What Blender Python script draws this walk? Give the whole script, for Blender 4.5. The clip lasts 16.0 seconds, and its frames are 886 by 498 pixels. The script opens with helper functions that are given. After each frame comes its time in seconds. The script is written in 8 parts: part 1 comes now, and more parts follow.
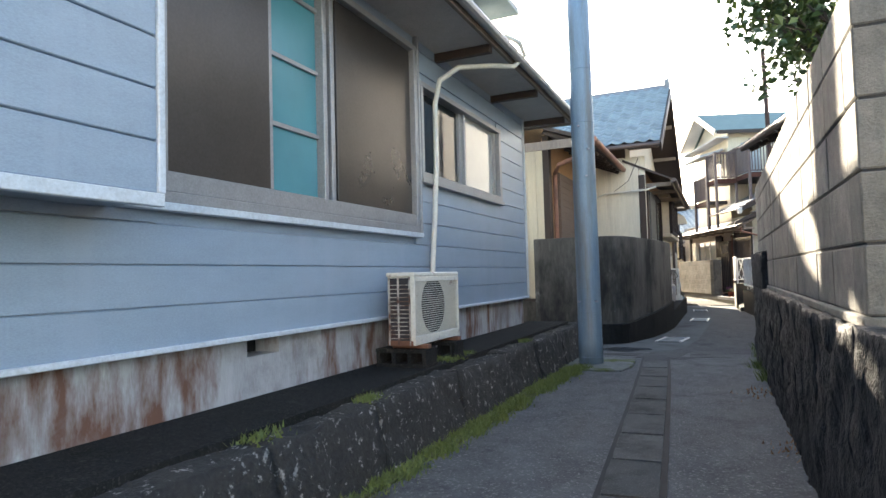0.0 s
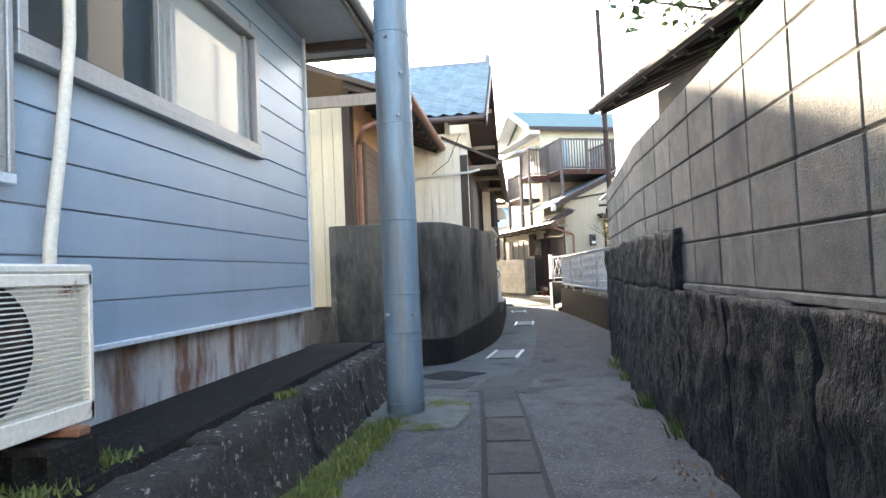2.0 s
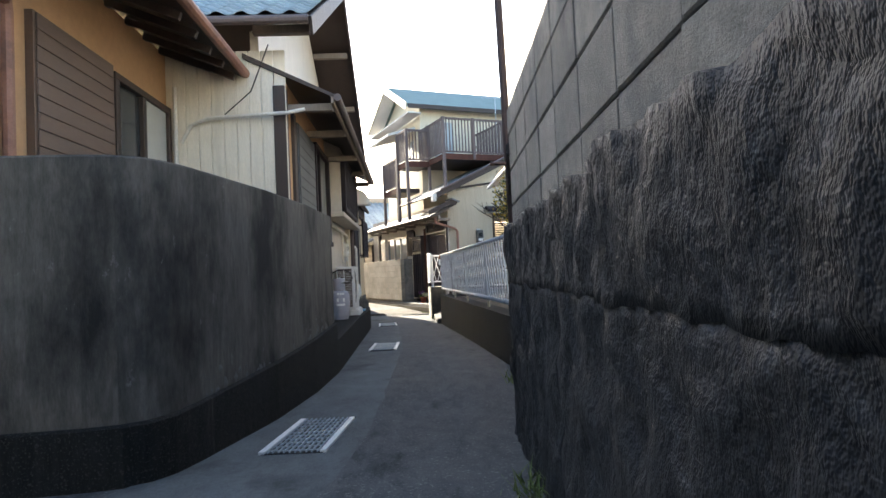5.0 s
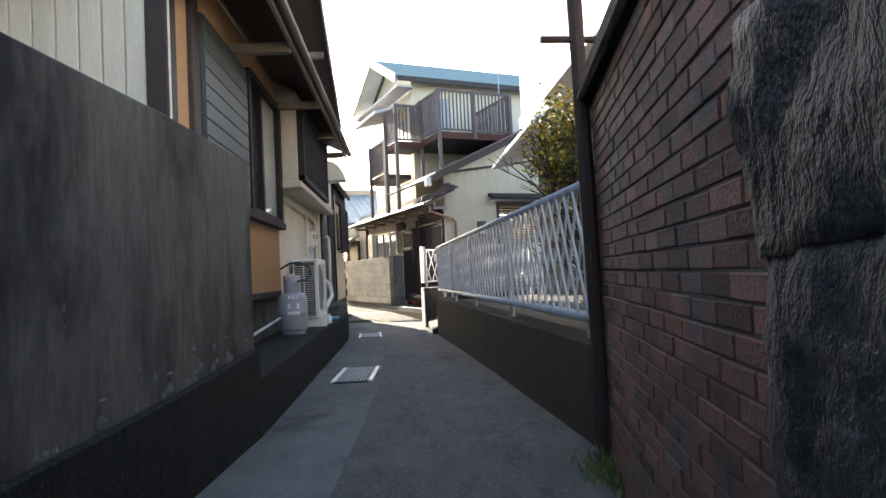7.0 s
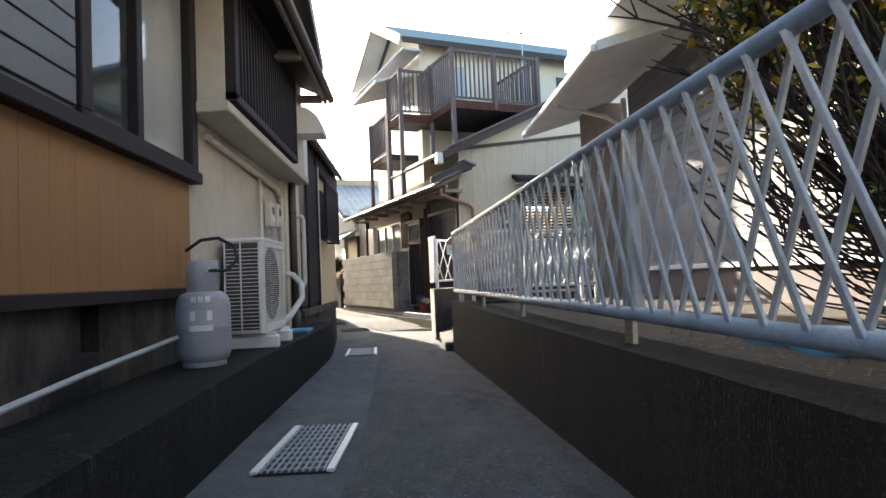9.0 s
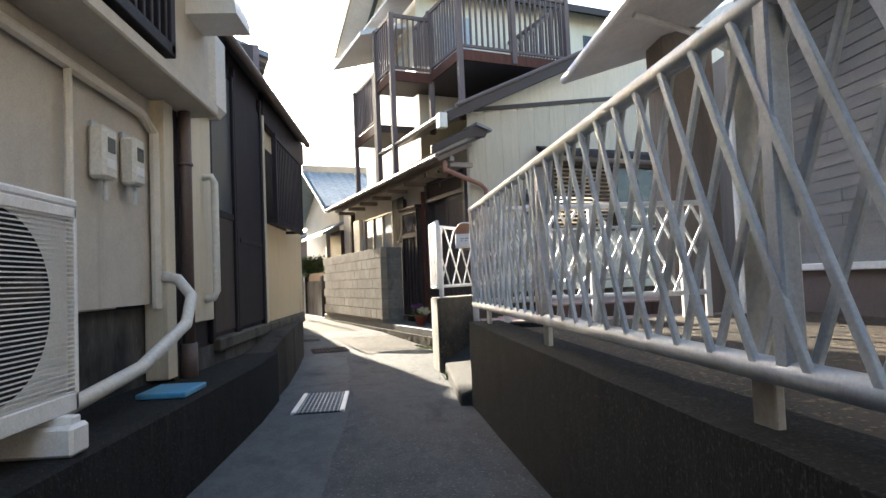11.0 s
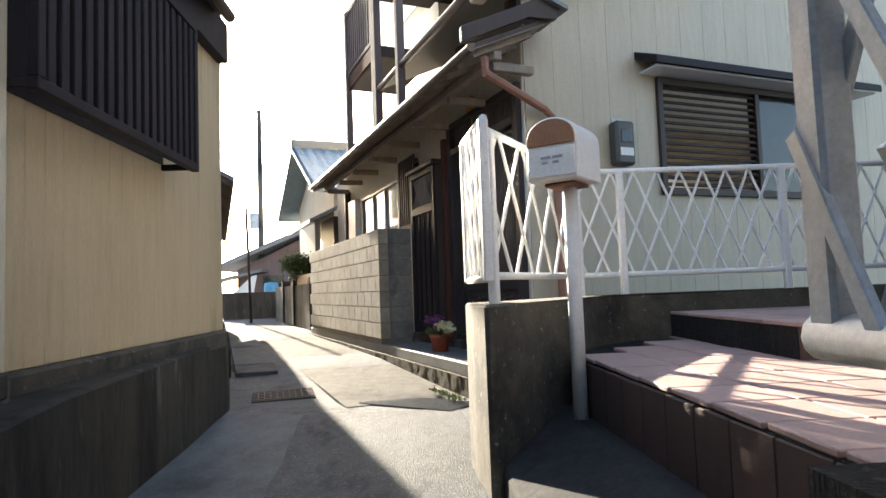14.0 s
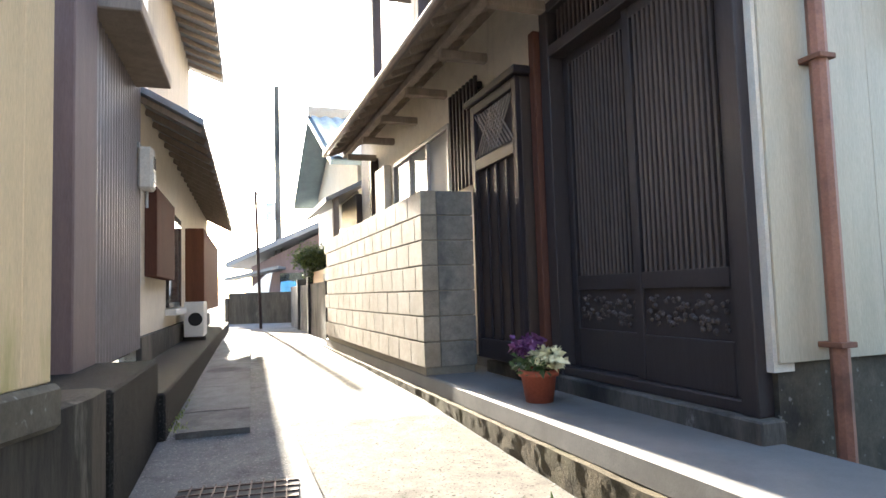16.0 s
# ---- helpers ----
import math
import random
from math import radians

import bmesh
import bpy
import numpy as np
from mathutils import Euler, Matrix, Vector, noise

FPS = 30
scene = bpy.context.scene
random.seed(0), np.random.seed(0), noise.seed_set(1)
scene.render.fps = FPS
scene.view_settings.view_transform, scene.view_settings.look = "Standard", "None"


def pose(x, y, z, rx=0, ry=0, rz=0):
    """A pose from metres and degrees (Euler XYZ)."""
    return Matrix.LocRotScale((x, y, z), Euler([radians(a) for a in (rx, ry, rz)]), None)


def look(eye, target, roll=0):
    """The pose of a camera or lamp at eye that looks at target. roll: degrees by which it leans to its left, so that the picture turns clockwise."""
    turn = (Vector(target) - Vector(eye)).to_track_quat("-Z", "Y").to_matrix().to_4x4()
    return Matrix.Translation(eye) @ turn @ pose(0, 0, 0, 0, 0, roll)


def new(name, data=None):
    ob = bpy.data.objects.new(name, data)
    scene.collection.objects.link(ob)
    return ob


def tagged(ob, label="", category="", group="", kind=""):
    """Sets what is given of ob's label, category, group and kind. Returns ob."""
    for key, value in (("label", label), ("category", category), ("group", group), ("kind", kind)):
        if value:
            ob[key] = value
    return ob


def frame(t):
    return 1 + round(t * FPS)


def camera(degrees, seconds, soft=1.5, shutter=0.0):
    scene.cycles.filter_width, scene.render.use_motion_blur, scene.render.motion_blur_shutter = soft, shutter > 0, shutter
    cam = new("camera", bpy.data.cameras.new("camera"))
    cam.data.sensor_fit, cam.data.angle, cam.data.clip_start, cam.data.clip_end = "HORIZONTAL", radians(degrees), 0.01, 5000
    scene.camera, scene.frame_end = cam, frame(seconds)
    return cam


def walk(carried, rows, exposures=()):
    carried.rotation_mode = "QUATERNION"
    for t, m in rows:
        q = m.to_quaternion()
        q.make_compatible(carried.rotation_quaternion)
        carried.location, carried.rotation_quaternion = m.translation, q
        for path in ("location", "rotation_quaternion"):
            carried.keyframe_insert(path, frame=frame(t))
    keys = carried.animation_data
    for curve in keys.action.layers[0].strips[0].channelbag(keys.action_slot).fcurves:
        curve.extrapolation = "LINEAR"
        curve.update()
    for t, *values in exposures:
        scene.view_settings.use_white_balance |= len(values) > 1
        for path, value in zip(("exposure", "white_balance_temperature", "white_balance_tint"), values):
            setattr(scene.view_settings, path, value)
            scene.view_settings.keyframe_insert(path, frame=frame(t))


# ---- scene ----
cam = camera(70.9, 16.0)
METRES, EYE, TILT, LEAN, TURN = 25.0, 1.157, 0.0, 0.0, 23.9
ROWS = [
    (0.0, 0.0, 0.0, 0.0, 0.07, 2.56, 1.6),
    (0.5, 0.0047, 0.0364, 0.0024, -4.28, 2.38, 2.18),
    (1.0, 0.0088, 0.0571, -0.0006, -8.53, 2.42, 2.03),
    (1.5, 0.0178, 0.0927, 0.001, -13.23, 2.16, 2.54),
    (2.0, 0.0266, 0.113, -0.0017, -16.78, 2.19, 2.48),
    (2.5, 0.0424, 0.1448, 0.0006, -19.82, 1.97, 2.79),
    (3.0, 0.054, 0.164, -0.0026, -21.79, 2.08, 2.68),
    (3.5, 0.073, 0.1956, -0.0011, -24.44, 1.87, 3.0),
    (4.0, 0.0855, 0.2131, -0.0036, -25.6, 2.03, 2.8),
    (6.5, 0.1556, 0.35, -0.0057, -28.12, 2.12, 2.87),
    (7.0, 0.1679, 0.3752, -0.0087, -27.58, 2.25, 2.74),
    (7.5, 0.1844, 0.4101, -0.0079, -27.16, 2.28, 2.65),
    (8.0, 0.1948, 0.4335, -0.0112, -27.12, 2.44, 2.54),
    (8.5, 0.2118, 0.4687, -0.0089, -27.33, 2.35, 2.55),
    (9.0, 0.222, 0.4916, -0.0133, -26.89, 2.62, 2.44),
    (11.5, 0.293, 0.6425, -0.0116, -27.63, 2.78, 2.32),
    (12.0, 0.3053, 0.6634, -0.0159, -28.26, 3.17, 2.18),
    (12.5, 0.3211, 0.7011, -0.0127, -27.63, 2.97, 2.33),
    (13.0, 0.3309, 0.7229, -0.0176, -26.97, 3.44, 2.2),
    (13.5, 0.3457, 0.7594, -0.0143, -26.08, 3.29, 2.1),
    (14.0, 0.3564, 0.7826, -0.0178, -25.67, 3.67, 2.1),
    (14.5, 0.3697, 0.8196, -0.0143, -24.68, 3.37, 2.08),
    (15.0, 0.3793, 0.8457, -0.0177, -24.36, 3.8, 1.94),
    (15.5, 0.3895, 0.8822, -0.0141, -23.3, 3.48, 1.86),
    (16.0, 0.3964, 0.9075, -0.0182, -23.02, 3.89, 1.78),
]
walk(cam, [(t, pose(0, 0, EYE, TILT, LEAN, TURN) @ pose(METRES * x, METRES * y, METRES * z, 90 + pitch, roll, yaw)) for t, x, y, z, yaw, pitch, roll in ROWS], exposures=[(0.0, 3.15, 6950, 10), (1.0, 3.25, 6950, 10), (2.0, 3.80, 6900, 10), (3.0, 3.45, 6800, 10), (4.0, 3.05, 6700, 10), (6.5, 3.10, 6600, 10), (8.0, 3.00, 6550, 10), (9.0, 2.92, 6550, 10), (12.0, 2.98, 6600, 10), (13.5, 2.95, 6600, 10), (14.0, 2.90, 6650, 10), (14.5, 3.0, 6650, 10), (15.0, 3.75, 6600, 10), (15.5, 3.92, 6500, 10), (16.0, 3.86, 6500, 10)])

# ---- world and sun ----
SUN_AZ, SUN_EL = 22.3, 18.3          # degrees left of +y, degrees above the horizon
world = bpy.data.worlds.new("world")
scene.world = world
world.use_nodes = True
wn = world.node_tree.nodes
sky = wn.new("ShaderNodeTexSky")
sky.sky_type, sky.sun_disc = "NISHITA", False
sky.sun_elevation, sky.sun_rotation = radians(SUN_EL), radians(-SUN_AZ)
sky.air_density, sky.dust_density, sky.ozone_density = 1.0, 2.0, 1.6
wn["Background"].inputs["Strength"].default_value = 0.1
world.node_tree.links.new(sky.outputs["Color"], wn["Background"].inputs["Color"])
to_sun = Vector((-math.sin(radians(SUN_AZ)) * math.cos(radians(SUN_EL)), math.cos(radians(SUN_AZ)) * math.cos(radians(SUN_EL)), math.sin(radians(SUN_EL))))
sun = new("sun", bpy.data.lights.new("sun", "SUN"))
sun.data.energy, sun.data.angle, sun.data.color = 4.0, radians(0.6), (1.0, 0.9, 0.74)
sun.matrix_world = look(to_sun * 60, (0, 0, 0))

# ---- materials ----
def ramp(nt, fac, stops):
    r = nt.nodes.new("ShaderNodeValToRGB")
    el = r.color_ramp.elements
    while len(el) < len(stops):
        el.new(0.5)
    for e, (p, c) in zip(el, stops):
        e.position, e.color = p, (*c, 1)
    nt.links.new(fac, r.inputs[0])
    return r.outputs[0]


def mix(nt, fac, a, b, mode="MIX"):
    m = nt.nodes.new("ShaderNodeMix")
    m.data_type, m.blend_type = "RGBA", mode
    for sock, v in ((m.inputs[0], fac), (m.inputs[6], a), (m.inputs[7], b)):
        if isinstance(v, bpy.types.NodeSocket):
            nt.links.new(v, sock)
        else:
            sock.default_value = v if not isinstance(v, tuple) else (*v, 1)
    return m.outputs[2]


def tex(nt, scale, stretch=(1, 1, 1), detail=6, rough=0.6, kind="noise"):
    geo = nt.nodes.new("ShaderNodeNewGeometry")
    mp = nt.nodes.new("ShaderNodeMapping")
    mp.inputs["Scale"].default_value = stretch
    nt.links.new(geo.outputs["Position"], mp.inputs["Vector"])
    if kind == "noise":
        n = nt.nodes.new("ShaderNodeTexNoise")
        n.inputs["Detail"].default_value, n.inputs["Roughness"].default_value = detail, rough
        out = n.outputs["Fac"]
    else:
        n = nt.nodes.new("ShaderNodeTexVoronoi")
        out = n.outputs["Distance"]
    n.inputs["Scale"].default_value = scale
    nt.links.new(mp.outputs[0], n.inputs["Vector"])
    return out


def spread(nt, fac, lo, hi):
    m = nt.nodes.new("ShaderNodeMapRange")
    m.inputs[1].default_value, m.inputs[2].default_value = lo, hi
    nt.links.new(fac, m.inputs[0])
    return m.outputs[0]


def mat(name, base, dark=None, rough=0.7, metal=0.0, scale=3.0, fine=60.0, bump=0.3, depth=0.004, stretch=(1, 1, 1),
        stain=None, stain_at=(0.52, 0.72), stain_scale=1.2, stain_stretch=(1, 1, 1), vary=0.0, mottle=0.22, spec=0.5, lime=None, lime_scale=2.0, lime_stretch=(1, 1, 1), lime_at=(0.62, 0.74), speck=None, speck_at=(0.6, 0.7), speck_scale=120):
    """A weathered surface: two tones at a coarse scale, grain and relief at a fine one, stains and specks with shapes of their own."""
    m = bpy.data.materials.new(name)
    m.use_nodes = True
    nt = m.node_tree
    bs = nt.nodes["Principled BSDF"]
    dark = dark or tuple(c * 0.75 for c in base)
    coarse = tex(nt, scale, stretch)
    grain = tex(nt, fine, stretch, detail=4, rough=0.7)
    col = mix(nt, spread(nt, coarse, 0.36, 0.64), dark, base)
    middle = tex(nt, scale * 6.3, stretch, detail=8, rough=0.7)
    col = mix(nt, mottle, col, mix(nt, spread(nt, middle, 0.35, 0.65), tuple(c * 0.55 for c in dark), tuple(min(1, c * 1.25) for c in base)))
    col = mix(nt, 0.35, col, mix(nt, spread(nt, grain, 0.3, 0.7), tuple(c * 0.6 for c in base), tuple(min(1, c * 1.3) for c in base)), "MIX")
    if stain:
        st = tex(nt, stain_scale, stain_stretch, detail=8, rough=0.65)
        col = mix(nt, spread(nt, st, *stain_at), col, stain)
    if speck:
        sp = tex(nt, speck_scale, (1, 1, 1), detail=2, rough=0.5)
        col = mix(nt, spread(nt, sp, *speck_at), col, speck)
    if lime:
        lm = tex(nt, lime_scale, lime_stretch, detail=10, rough=0.75)
        col = mix(nt, spread(nt, lm, *lime_at), col, lime)
    if vary:
        info = nt.nodes.new("ShaderNodeObjectInfo")
        hs = nt.nodes.new("ShaderNodeHueSaturation")
        mr = nt.nodes.new("ShaderNodeMapRange")
        mr.inputs[3].default_value, mr.inputs[4].default_value = 1 - vary, 1 + vary
        nt.links.new(info.outputs["Random"], mr.inputs[0])
        nt.links.new(mr.outputs[0], hs.inputs["Value"])
        nt.links.new(col, hs.inputs["Color"])
        col = hs.outputs[0]
    nt.links.new(col, bs.inputs["Base Color"])
    rr = nt.nodes.new("ShaderNodeMapRange")
    rr.inputs[3].default_value, rr.inputs[4].default_value = max(0.02, rough - 0.12), min(1, rough + 0.12)
    nt.links.new(coarse, rr.inputs[0])
    nt.links.new(rr.outputs[0], bs.inputs["Roughness"])
    bs.inputs["Metallic"].default_value = metal
    bs.inputs["Specular IOR Level"].default_value = spec
    if bump:
        b = nt.nodes.new("ShaderNodeBump")
        b.inputs["Strength"].default_value, b.inputs["Distance"].default_value = bump, depth
        nt.links.new(grain, b.inputs["Height"])
        nt.links.new(b.outputs[0], bs.inputs["Normal"])
    return m


def glass(name, tint, rough=0.02, alpha=0.35, metal=0.0):
    m = bpy.data.materials.new(name)
    m.use_nodes = True
    nt = m.node_tree
    bs = nt.nodes["Principled BSDF"]
    n = tex(nt, 1.5, detail=4)
    nt.links.new(mix(nt, spread(nt, n, 0.3, 0.7), tuple(c * 0.8 for c in tint), tint), bs.inputs["Base Color"])
    bs.inputs["Roughness"].default_value = rough
    bs.inputs["Alpha"].default_value = alpha
    bs.inputs["IOR"].default_value = 1.5
    b = nt.nodes.new("ShaderNodeBump")
    b.inputs["Strength"].default_value, b.inputs["Distance"].default_value = 0.08, 0.01
    nt.links.new(tex(nt, 2.2, detail=2), b.inputs["Height"])
    nt.links.new(b.outputs[0], bs.inputs["Normal"])
    return m


STREAK = (2.2, 2.2, 0.22)
M = dict(
    asphalt=mat("old_asphalt", (0.14, 0.143, 0.145), (0.066, 0.068, 0.07), 0.9, spec=0.14, scale=0.9, fine=55, bump=1.0, depth=0.016, mottle=0.55, stretch=(1, 0.7, 1), stain=(0.13, 0.13, 0.128), stain_at=(0.54, 0.7), stain_scale=0.75, speck=(0.24, 0.24, 0.235), speck_at=(0.58, 0.7), speck_scale=62, lime=(0.05, 0.051, 0.053), lime_scale=0.8, lime_at=(0.55, 0.65)),
    lane=mat("sunlit_lane_concrete", (0.18, 0.168, 0.148), (0.105, 0.098, 0.087), 0.95, spec=0.05, scale=1.2, fine=55, bump=1.0, depth=0.012, mottle=0.55, stain=(0.06, 0.056, 0.05), stain_scale=0.9, stain_at=(0.52, 0.68), speck=(0.045, 0.042, 0.037), speck_at=(0.58, 0.7), speck_scale=55),
    concrete_path=mat("path_concrete", (0.142, 0.15, 0.152), (0.072, 0.076, 0.078), 0.92, spec=0.08, scale=1.0, fine=60, bump=0.9, depth=0.01, mottle=0.4, stretch=(1, 0.5, 1), stain=(0.038, 0.038, 0.036), stain_scale=0.9, stain_at=(0.55, 0.75)),
    slab=mat("gutter_slab_concrete", (0.115, 0.117, 0.115), (0.062, 0.063, 0.062), 0.9, spec=0.1, scale=3, fine=180, bump=0.9, depth=0.006, vary=0.2, stain=(0.035, 0.035, 0.034), stain_scale=2.5, speck=(0.2, 0.2, 0.19), speck_at=(0.6, 0.7), speck_scale=110),
    concrete=mat("weathered_concrete", (0.13, 0.122, 0.11), (0.05, 0.047, 0.044), 0.9, spec=0.25, scale=1.6, fine=45, bump=0.6, depth=0.006, stretch=(2.6, 2.6, 0.5), mottle=0.55, lime=(0.2, 0.195, 0.19), lime_scale=2.6, lime_stretch=(1.3, 1.3, 0.8), lime_at=(0.62, 0.68), stain=(0.02, 0.02, 0.021), stain_scale=1.0, stain_stretch=(1.3, 1.3, 0.6), stain_at=(0.44, 0.6)),
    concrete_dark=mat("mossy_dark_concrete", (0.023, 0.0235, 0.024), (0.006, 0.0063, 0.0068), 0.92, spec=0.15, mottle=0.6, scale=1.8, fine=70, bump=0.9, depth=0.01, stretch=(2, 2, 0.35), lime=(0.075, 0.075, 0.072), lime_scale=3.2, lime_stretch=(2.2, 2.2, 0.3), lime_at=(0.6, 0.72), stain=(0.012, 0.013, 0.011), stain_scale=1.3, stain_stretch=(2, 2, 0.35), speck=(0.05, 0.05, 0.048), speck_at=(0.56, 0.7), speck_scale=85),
    porch_concrete=mat("smooth_porch_concrete", (0.16, 0.16, 0.158), (0.1, 0.1, 0.099), 0.75, scale=1.5, fine=120, bump=0.4, stain=(0.09, 0.09, 0.088), stain_scale=1.2),
    wallend=mat("stained_wall_concrete", (0.105, 0.09, 0.066), (0.04, 0.034, 0.026), 0.92, mottle=0.5, scale=2, fine=70, bump=0.5, depth=0.005, stretch=(1, 1, 0.8), stain=(0.025, 0.022, 0.018), stain_scale=2.4, stain_at=(0.48, 0.66), speck=(0.2, 0.19, 0.17), speck_at=(0.66, 0.74), speck_scale=30),
    block=mat("grey_concrete_block", (0.22, 0.205, 0.178), (0.115, 0.11, 0.1), 0.92, scale=2.2, fine=110, bump=0.9, depth=0.006, vary=0.16, mottle=0.55, stain=(0.07, 0.071, 0.072), stain_scale=2.2, stain_stretch=(1, 1, 0.6), stain_at=(0.5, 0.7)),
    block_warm=mat("tan_concrete_block", (0.34, 0.29, 0.225), (0.2, 0.175, 0.14), 0.92, scale=2.4, fine=90, bump=0.8, mottle=0.4, vary=0.13, stain=(0.16, 0.13, 0.09), stain_scale=1.4, stain_at=(0.52, 0.78)),
    mortar=mat("dark_mortar", (0.04, 0.038, 0.037), (0.02, 0.02, 0.02), 0.95, scale=6, fine=120, bump=0.6),
    kerb_stone=mat("lichened_kerb_stone", (0.04, 0.04, 0.039), (0.014, 0.014, 0.014), 0.9, scale=5, fine=40, bump=1.0, depth=0.03, mottle=0.5, lime=(0.32, 0.315, 0.3), lime_scale=17, lime_at=(0.57, 0.62)),
    rock=mat("rough_black_stone_facing", (0.019, 0.021, 0.025), (0.0045, 0.005, 0.006), 0.66, spec=0.32, scale=3.0, fine=16, bump=0.8, depth=0.04, mottle=0.6, stretch=(1.3, 1.3, 0.75), speck=(0.05, 0.052, 0.057), speck_at=(0.6, 0.76), speck_scale=17),
    brick=mat("dark_red_brick", (0.125, 0.064, 0.053), (0.046, 0.028, 0.026), 0.9, spec=0.2, scale=7, fine=90, bump=1.0, depth=0.006, mottle=0.45, vary=0.45, stain=(0.055, 0.05, 0.05), stain_scale=3.0, stain_at=(0.46, 0.62), lime=(0.16, 0.055, 0.04), lime_scale=2.2, lime_at=(0.6, 0.68)),
    siding_blue=mat("blue_grey_metal_siding", (0.29, 0.37, 0.46), (0.25, 0.325, 0.41), 0.38, 0.0, scale=1.2, fine=260, bump=0.12, depth=0.002, stretch=(1, 0.3, 1), stain=(0.3, 0.37, 0.46), stain_scale=1.5, stain_stretch=STREAK),
    siding_trim=mat("pale_blue_trim", (0.6, 0.66, 0.72), rough=0.4, scale=4, bump=0.05),
    foundation=mat("stained_foundation", (0.46, 0.47, 0.49), (0.3, 0.305, 0.32), 0.9, scale=1.4, fine=90, bump=0.4, stretch=STREAK, stain=(0.15, 0.075, 0.05), stain_scale=1.9, stain_stretch=(1.9, 1.9, 0.55), stain_at=(0.48, 0.62), lime=(0.2, 0.19, 0.185), lime_scale=1.3, lime_at=(0.5, 0.7)),
    soffit=mat("grey_soffit_board", (0.5, 0.49, 0.48), rough=0.8, scale=2, bump=0.1),
    aluminium=mat("brushed_aluminium", (0.34, 0.345, 0.36), (0.25, 0.255, 0.265), 0.42, 0.4, scale=5, fine=90, bump=0.05),
    galvanised=mat("galvanised_steel", (0.5, 0.54, 0.57), (0.37, 0.4, 0.43), 0.5, 0.0, scale=9, fine=120, bump=0.1, stain=(0.24, 0.24, 0.24), stain_scale=3),
    bronze=mat("bronze_anodised_panel", (0.075, 0.066, 0.062), (0.062, 0.055, 0.052), 0.32, 0.55, scale=0.8, bump=0.03),
    teal_glass=glass("teal_frosted_glass", (0.09, 0.3, 0.36), 0.25, 1.0),
    glass=glass("window_glass", (0.05, 0.06, 0.065), 0.03, 0.75),
    glass_pale=glass("curtain_and_reflection_glass", (0.42, 0.44, 0.43), 0.06, 1.0),
    pole=mat("blue_grey_pole_paint", (0.21, 0.3, 0.38), (0.15, 0.215, 0.28), 0.45, scale=3, fine=90, bump=0.2, stretch=STREAK, stain=(0.15, 0.14, 0.125), stain_at=(0.5, 0.72), stain_scale=2.0, stain_stretch=STREAK),
    cream=mat("cream_metal_siding", (0.68, 0.6, 0.45), (0.6, 0.52, 0.38), 0.5, scale=1.5, fine=120, bump=0.12, stretch=STREAK, stain=(0.4, 0.36, 0.27), stain_scale=1.4, stain_stretch=STREAK, stain_at=(0.6, 0.85)),
    white_siding=mat("off_white_metal_siding", (0.48, 0.42, 0.315), (0.41, 0.36, 0.265), 0.5, scale=1.5, fine=120, bump=0.1, stretch=STREAK, stain=(0.5, 0.46, 0.4), stain_scale=1.4, stain_stretch=STREAK, stain_at=(0.62, 0.9)),
    plaster=mat("cream_plaster", (0.72, 0.67, 0.58), (0.6, 0.55, 0.47), 0.9, scale=1.5, fine=160, bump=0.25, stain=(0.38, 0.35, 0.3), stain_scale=1.2, stain_stretch=STREAK, stain_at=(0.6, 0.85)),
    orange_wall=mat("ochre_plaster", (0.56, 0.34, 0.18), (0.47, 0.28, 0.15), 0.85, scale=2, fine=140, bump=0.2),
    ochre_board=mat("ochre_wood_board", (0.32, 0.165, 0.062), (0.25, 0.125, 0.046), 0.6, scale=2.5, fine=60, bump=0.25, stretch=(4, 4, 0.3)),
    yellow_wall=mat("yellow_stained_siding", (0.62, 0.47, 0.29), (0.56, 0.42, 0.25), 0.6, scale=1.3, fine=120, bump=0.12, stretch=STREAK, stain=(0.27, 0.25, 0.08), stain_scale=2.2, stain_stretch=(2, 2, 0.3), stain_at=(0.58, 0.8)),
    wood_dark=mat("dark_brown_wood", (0.05, 0.034, 0.028), (0.028, 0.02, 0.017), 0.55, spec=0.4, scale=3, fine=70, bump=0.35, stretch=(3, 3, 0.25)),
    wood_black=mat("black_stained_wood", (0.026, 0.021, 0.025), (0.014, 0.011, 0.014), 0.6, spec=0.2, scale=3, fine=80, bump=0.3, stretch=(3, 3, 0.25)),
    wood_grey=mat("grey_weathered_wood", (0.28, 0.235, 0.2), (0.18, 0.15, 0.125), 0.9, spec=0.15, scale=3, fine=70, bump=0.5, stretch=(3, 3, 0.3)),
    wood_red=mat("red_brown_wood", (0.115, 0.052, 0.038), (0.065, 0.031, 0.024), 0.9, spec=0.08, scale=3, fine=70, bump=0.3, stretch=(3, 3, 0.25)),
    shutter=mat("brown_shutter_panel", (0.13, 0.085, 0.065), (0.1, 0.065, 0.05), 0.5, scale=2, fine=70, bump=0.2, stretch=(0.4, 0.4, 3)),
    shutter_grey=mat("charcoal_shutter_panel", (0.075, 0.085, 0.095), (0.055, 0.063, 0.07), 0.45, scale=2, bump=0.1),
    tile_roof=mat("blue_grey_roof_tile", (0.25, 0.32, 0.35), (0.17, 0.22, 0.245), 0.38, scale=3, fine=200, bump=0.05, mottle=0.15, vary=0.13),
    tile_plain=mat("grey_roof_tile", (0.2, 0.21, 0.23), (0.13, 0.14, 0.15), 0.4, scale=4, fine=80, bump=0.2, vary=0.16),
    roof_teal=mat("teal_sheet_roof", (0.2, 0.27, 0.255), (0.15, 0.21, 0.2), 0.75, spec=0.15, scale=2, bump=0.1),
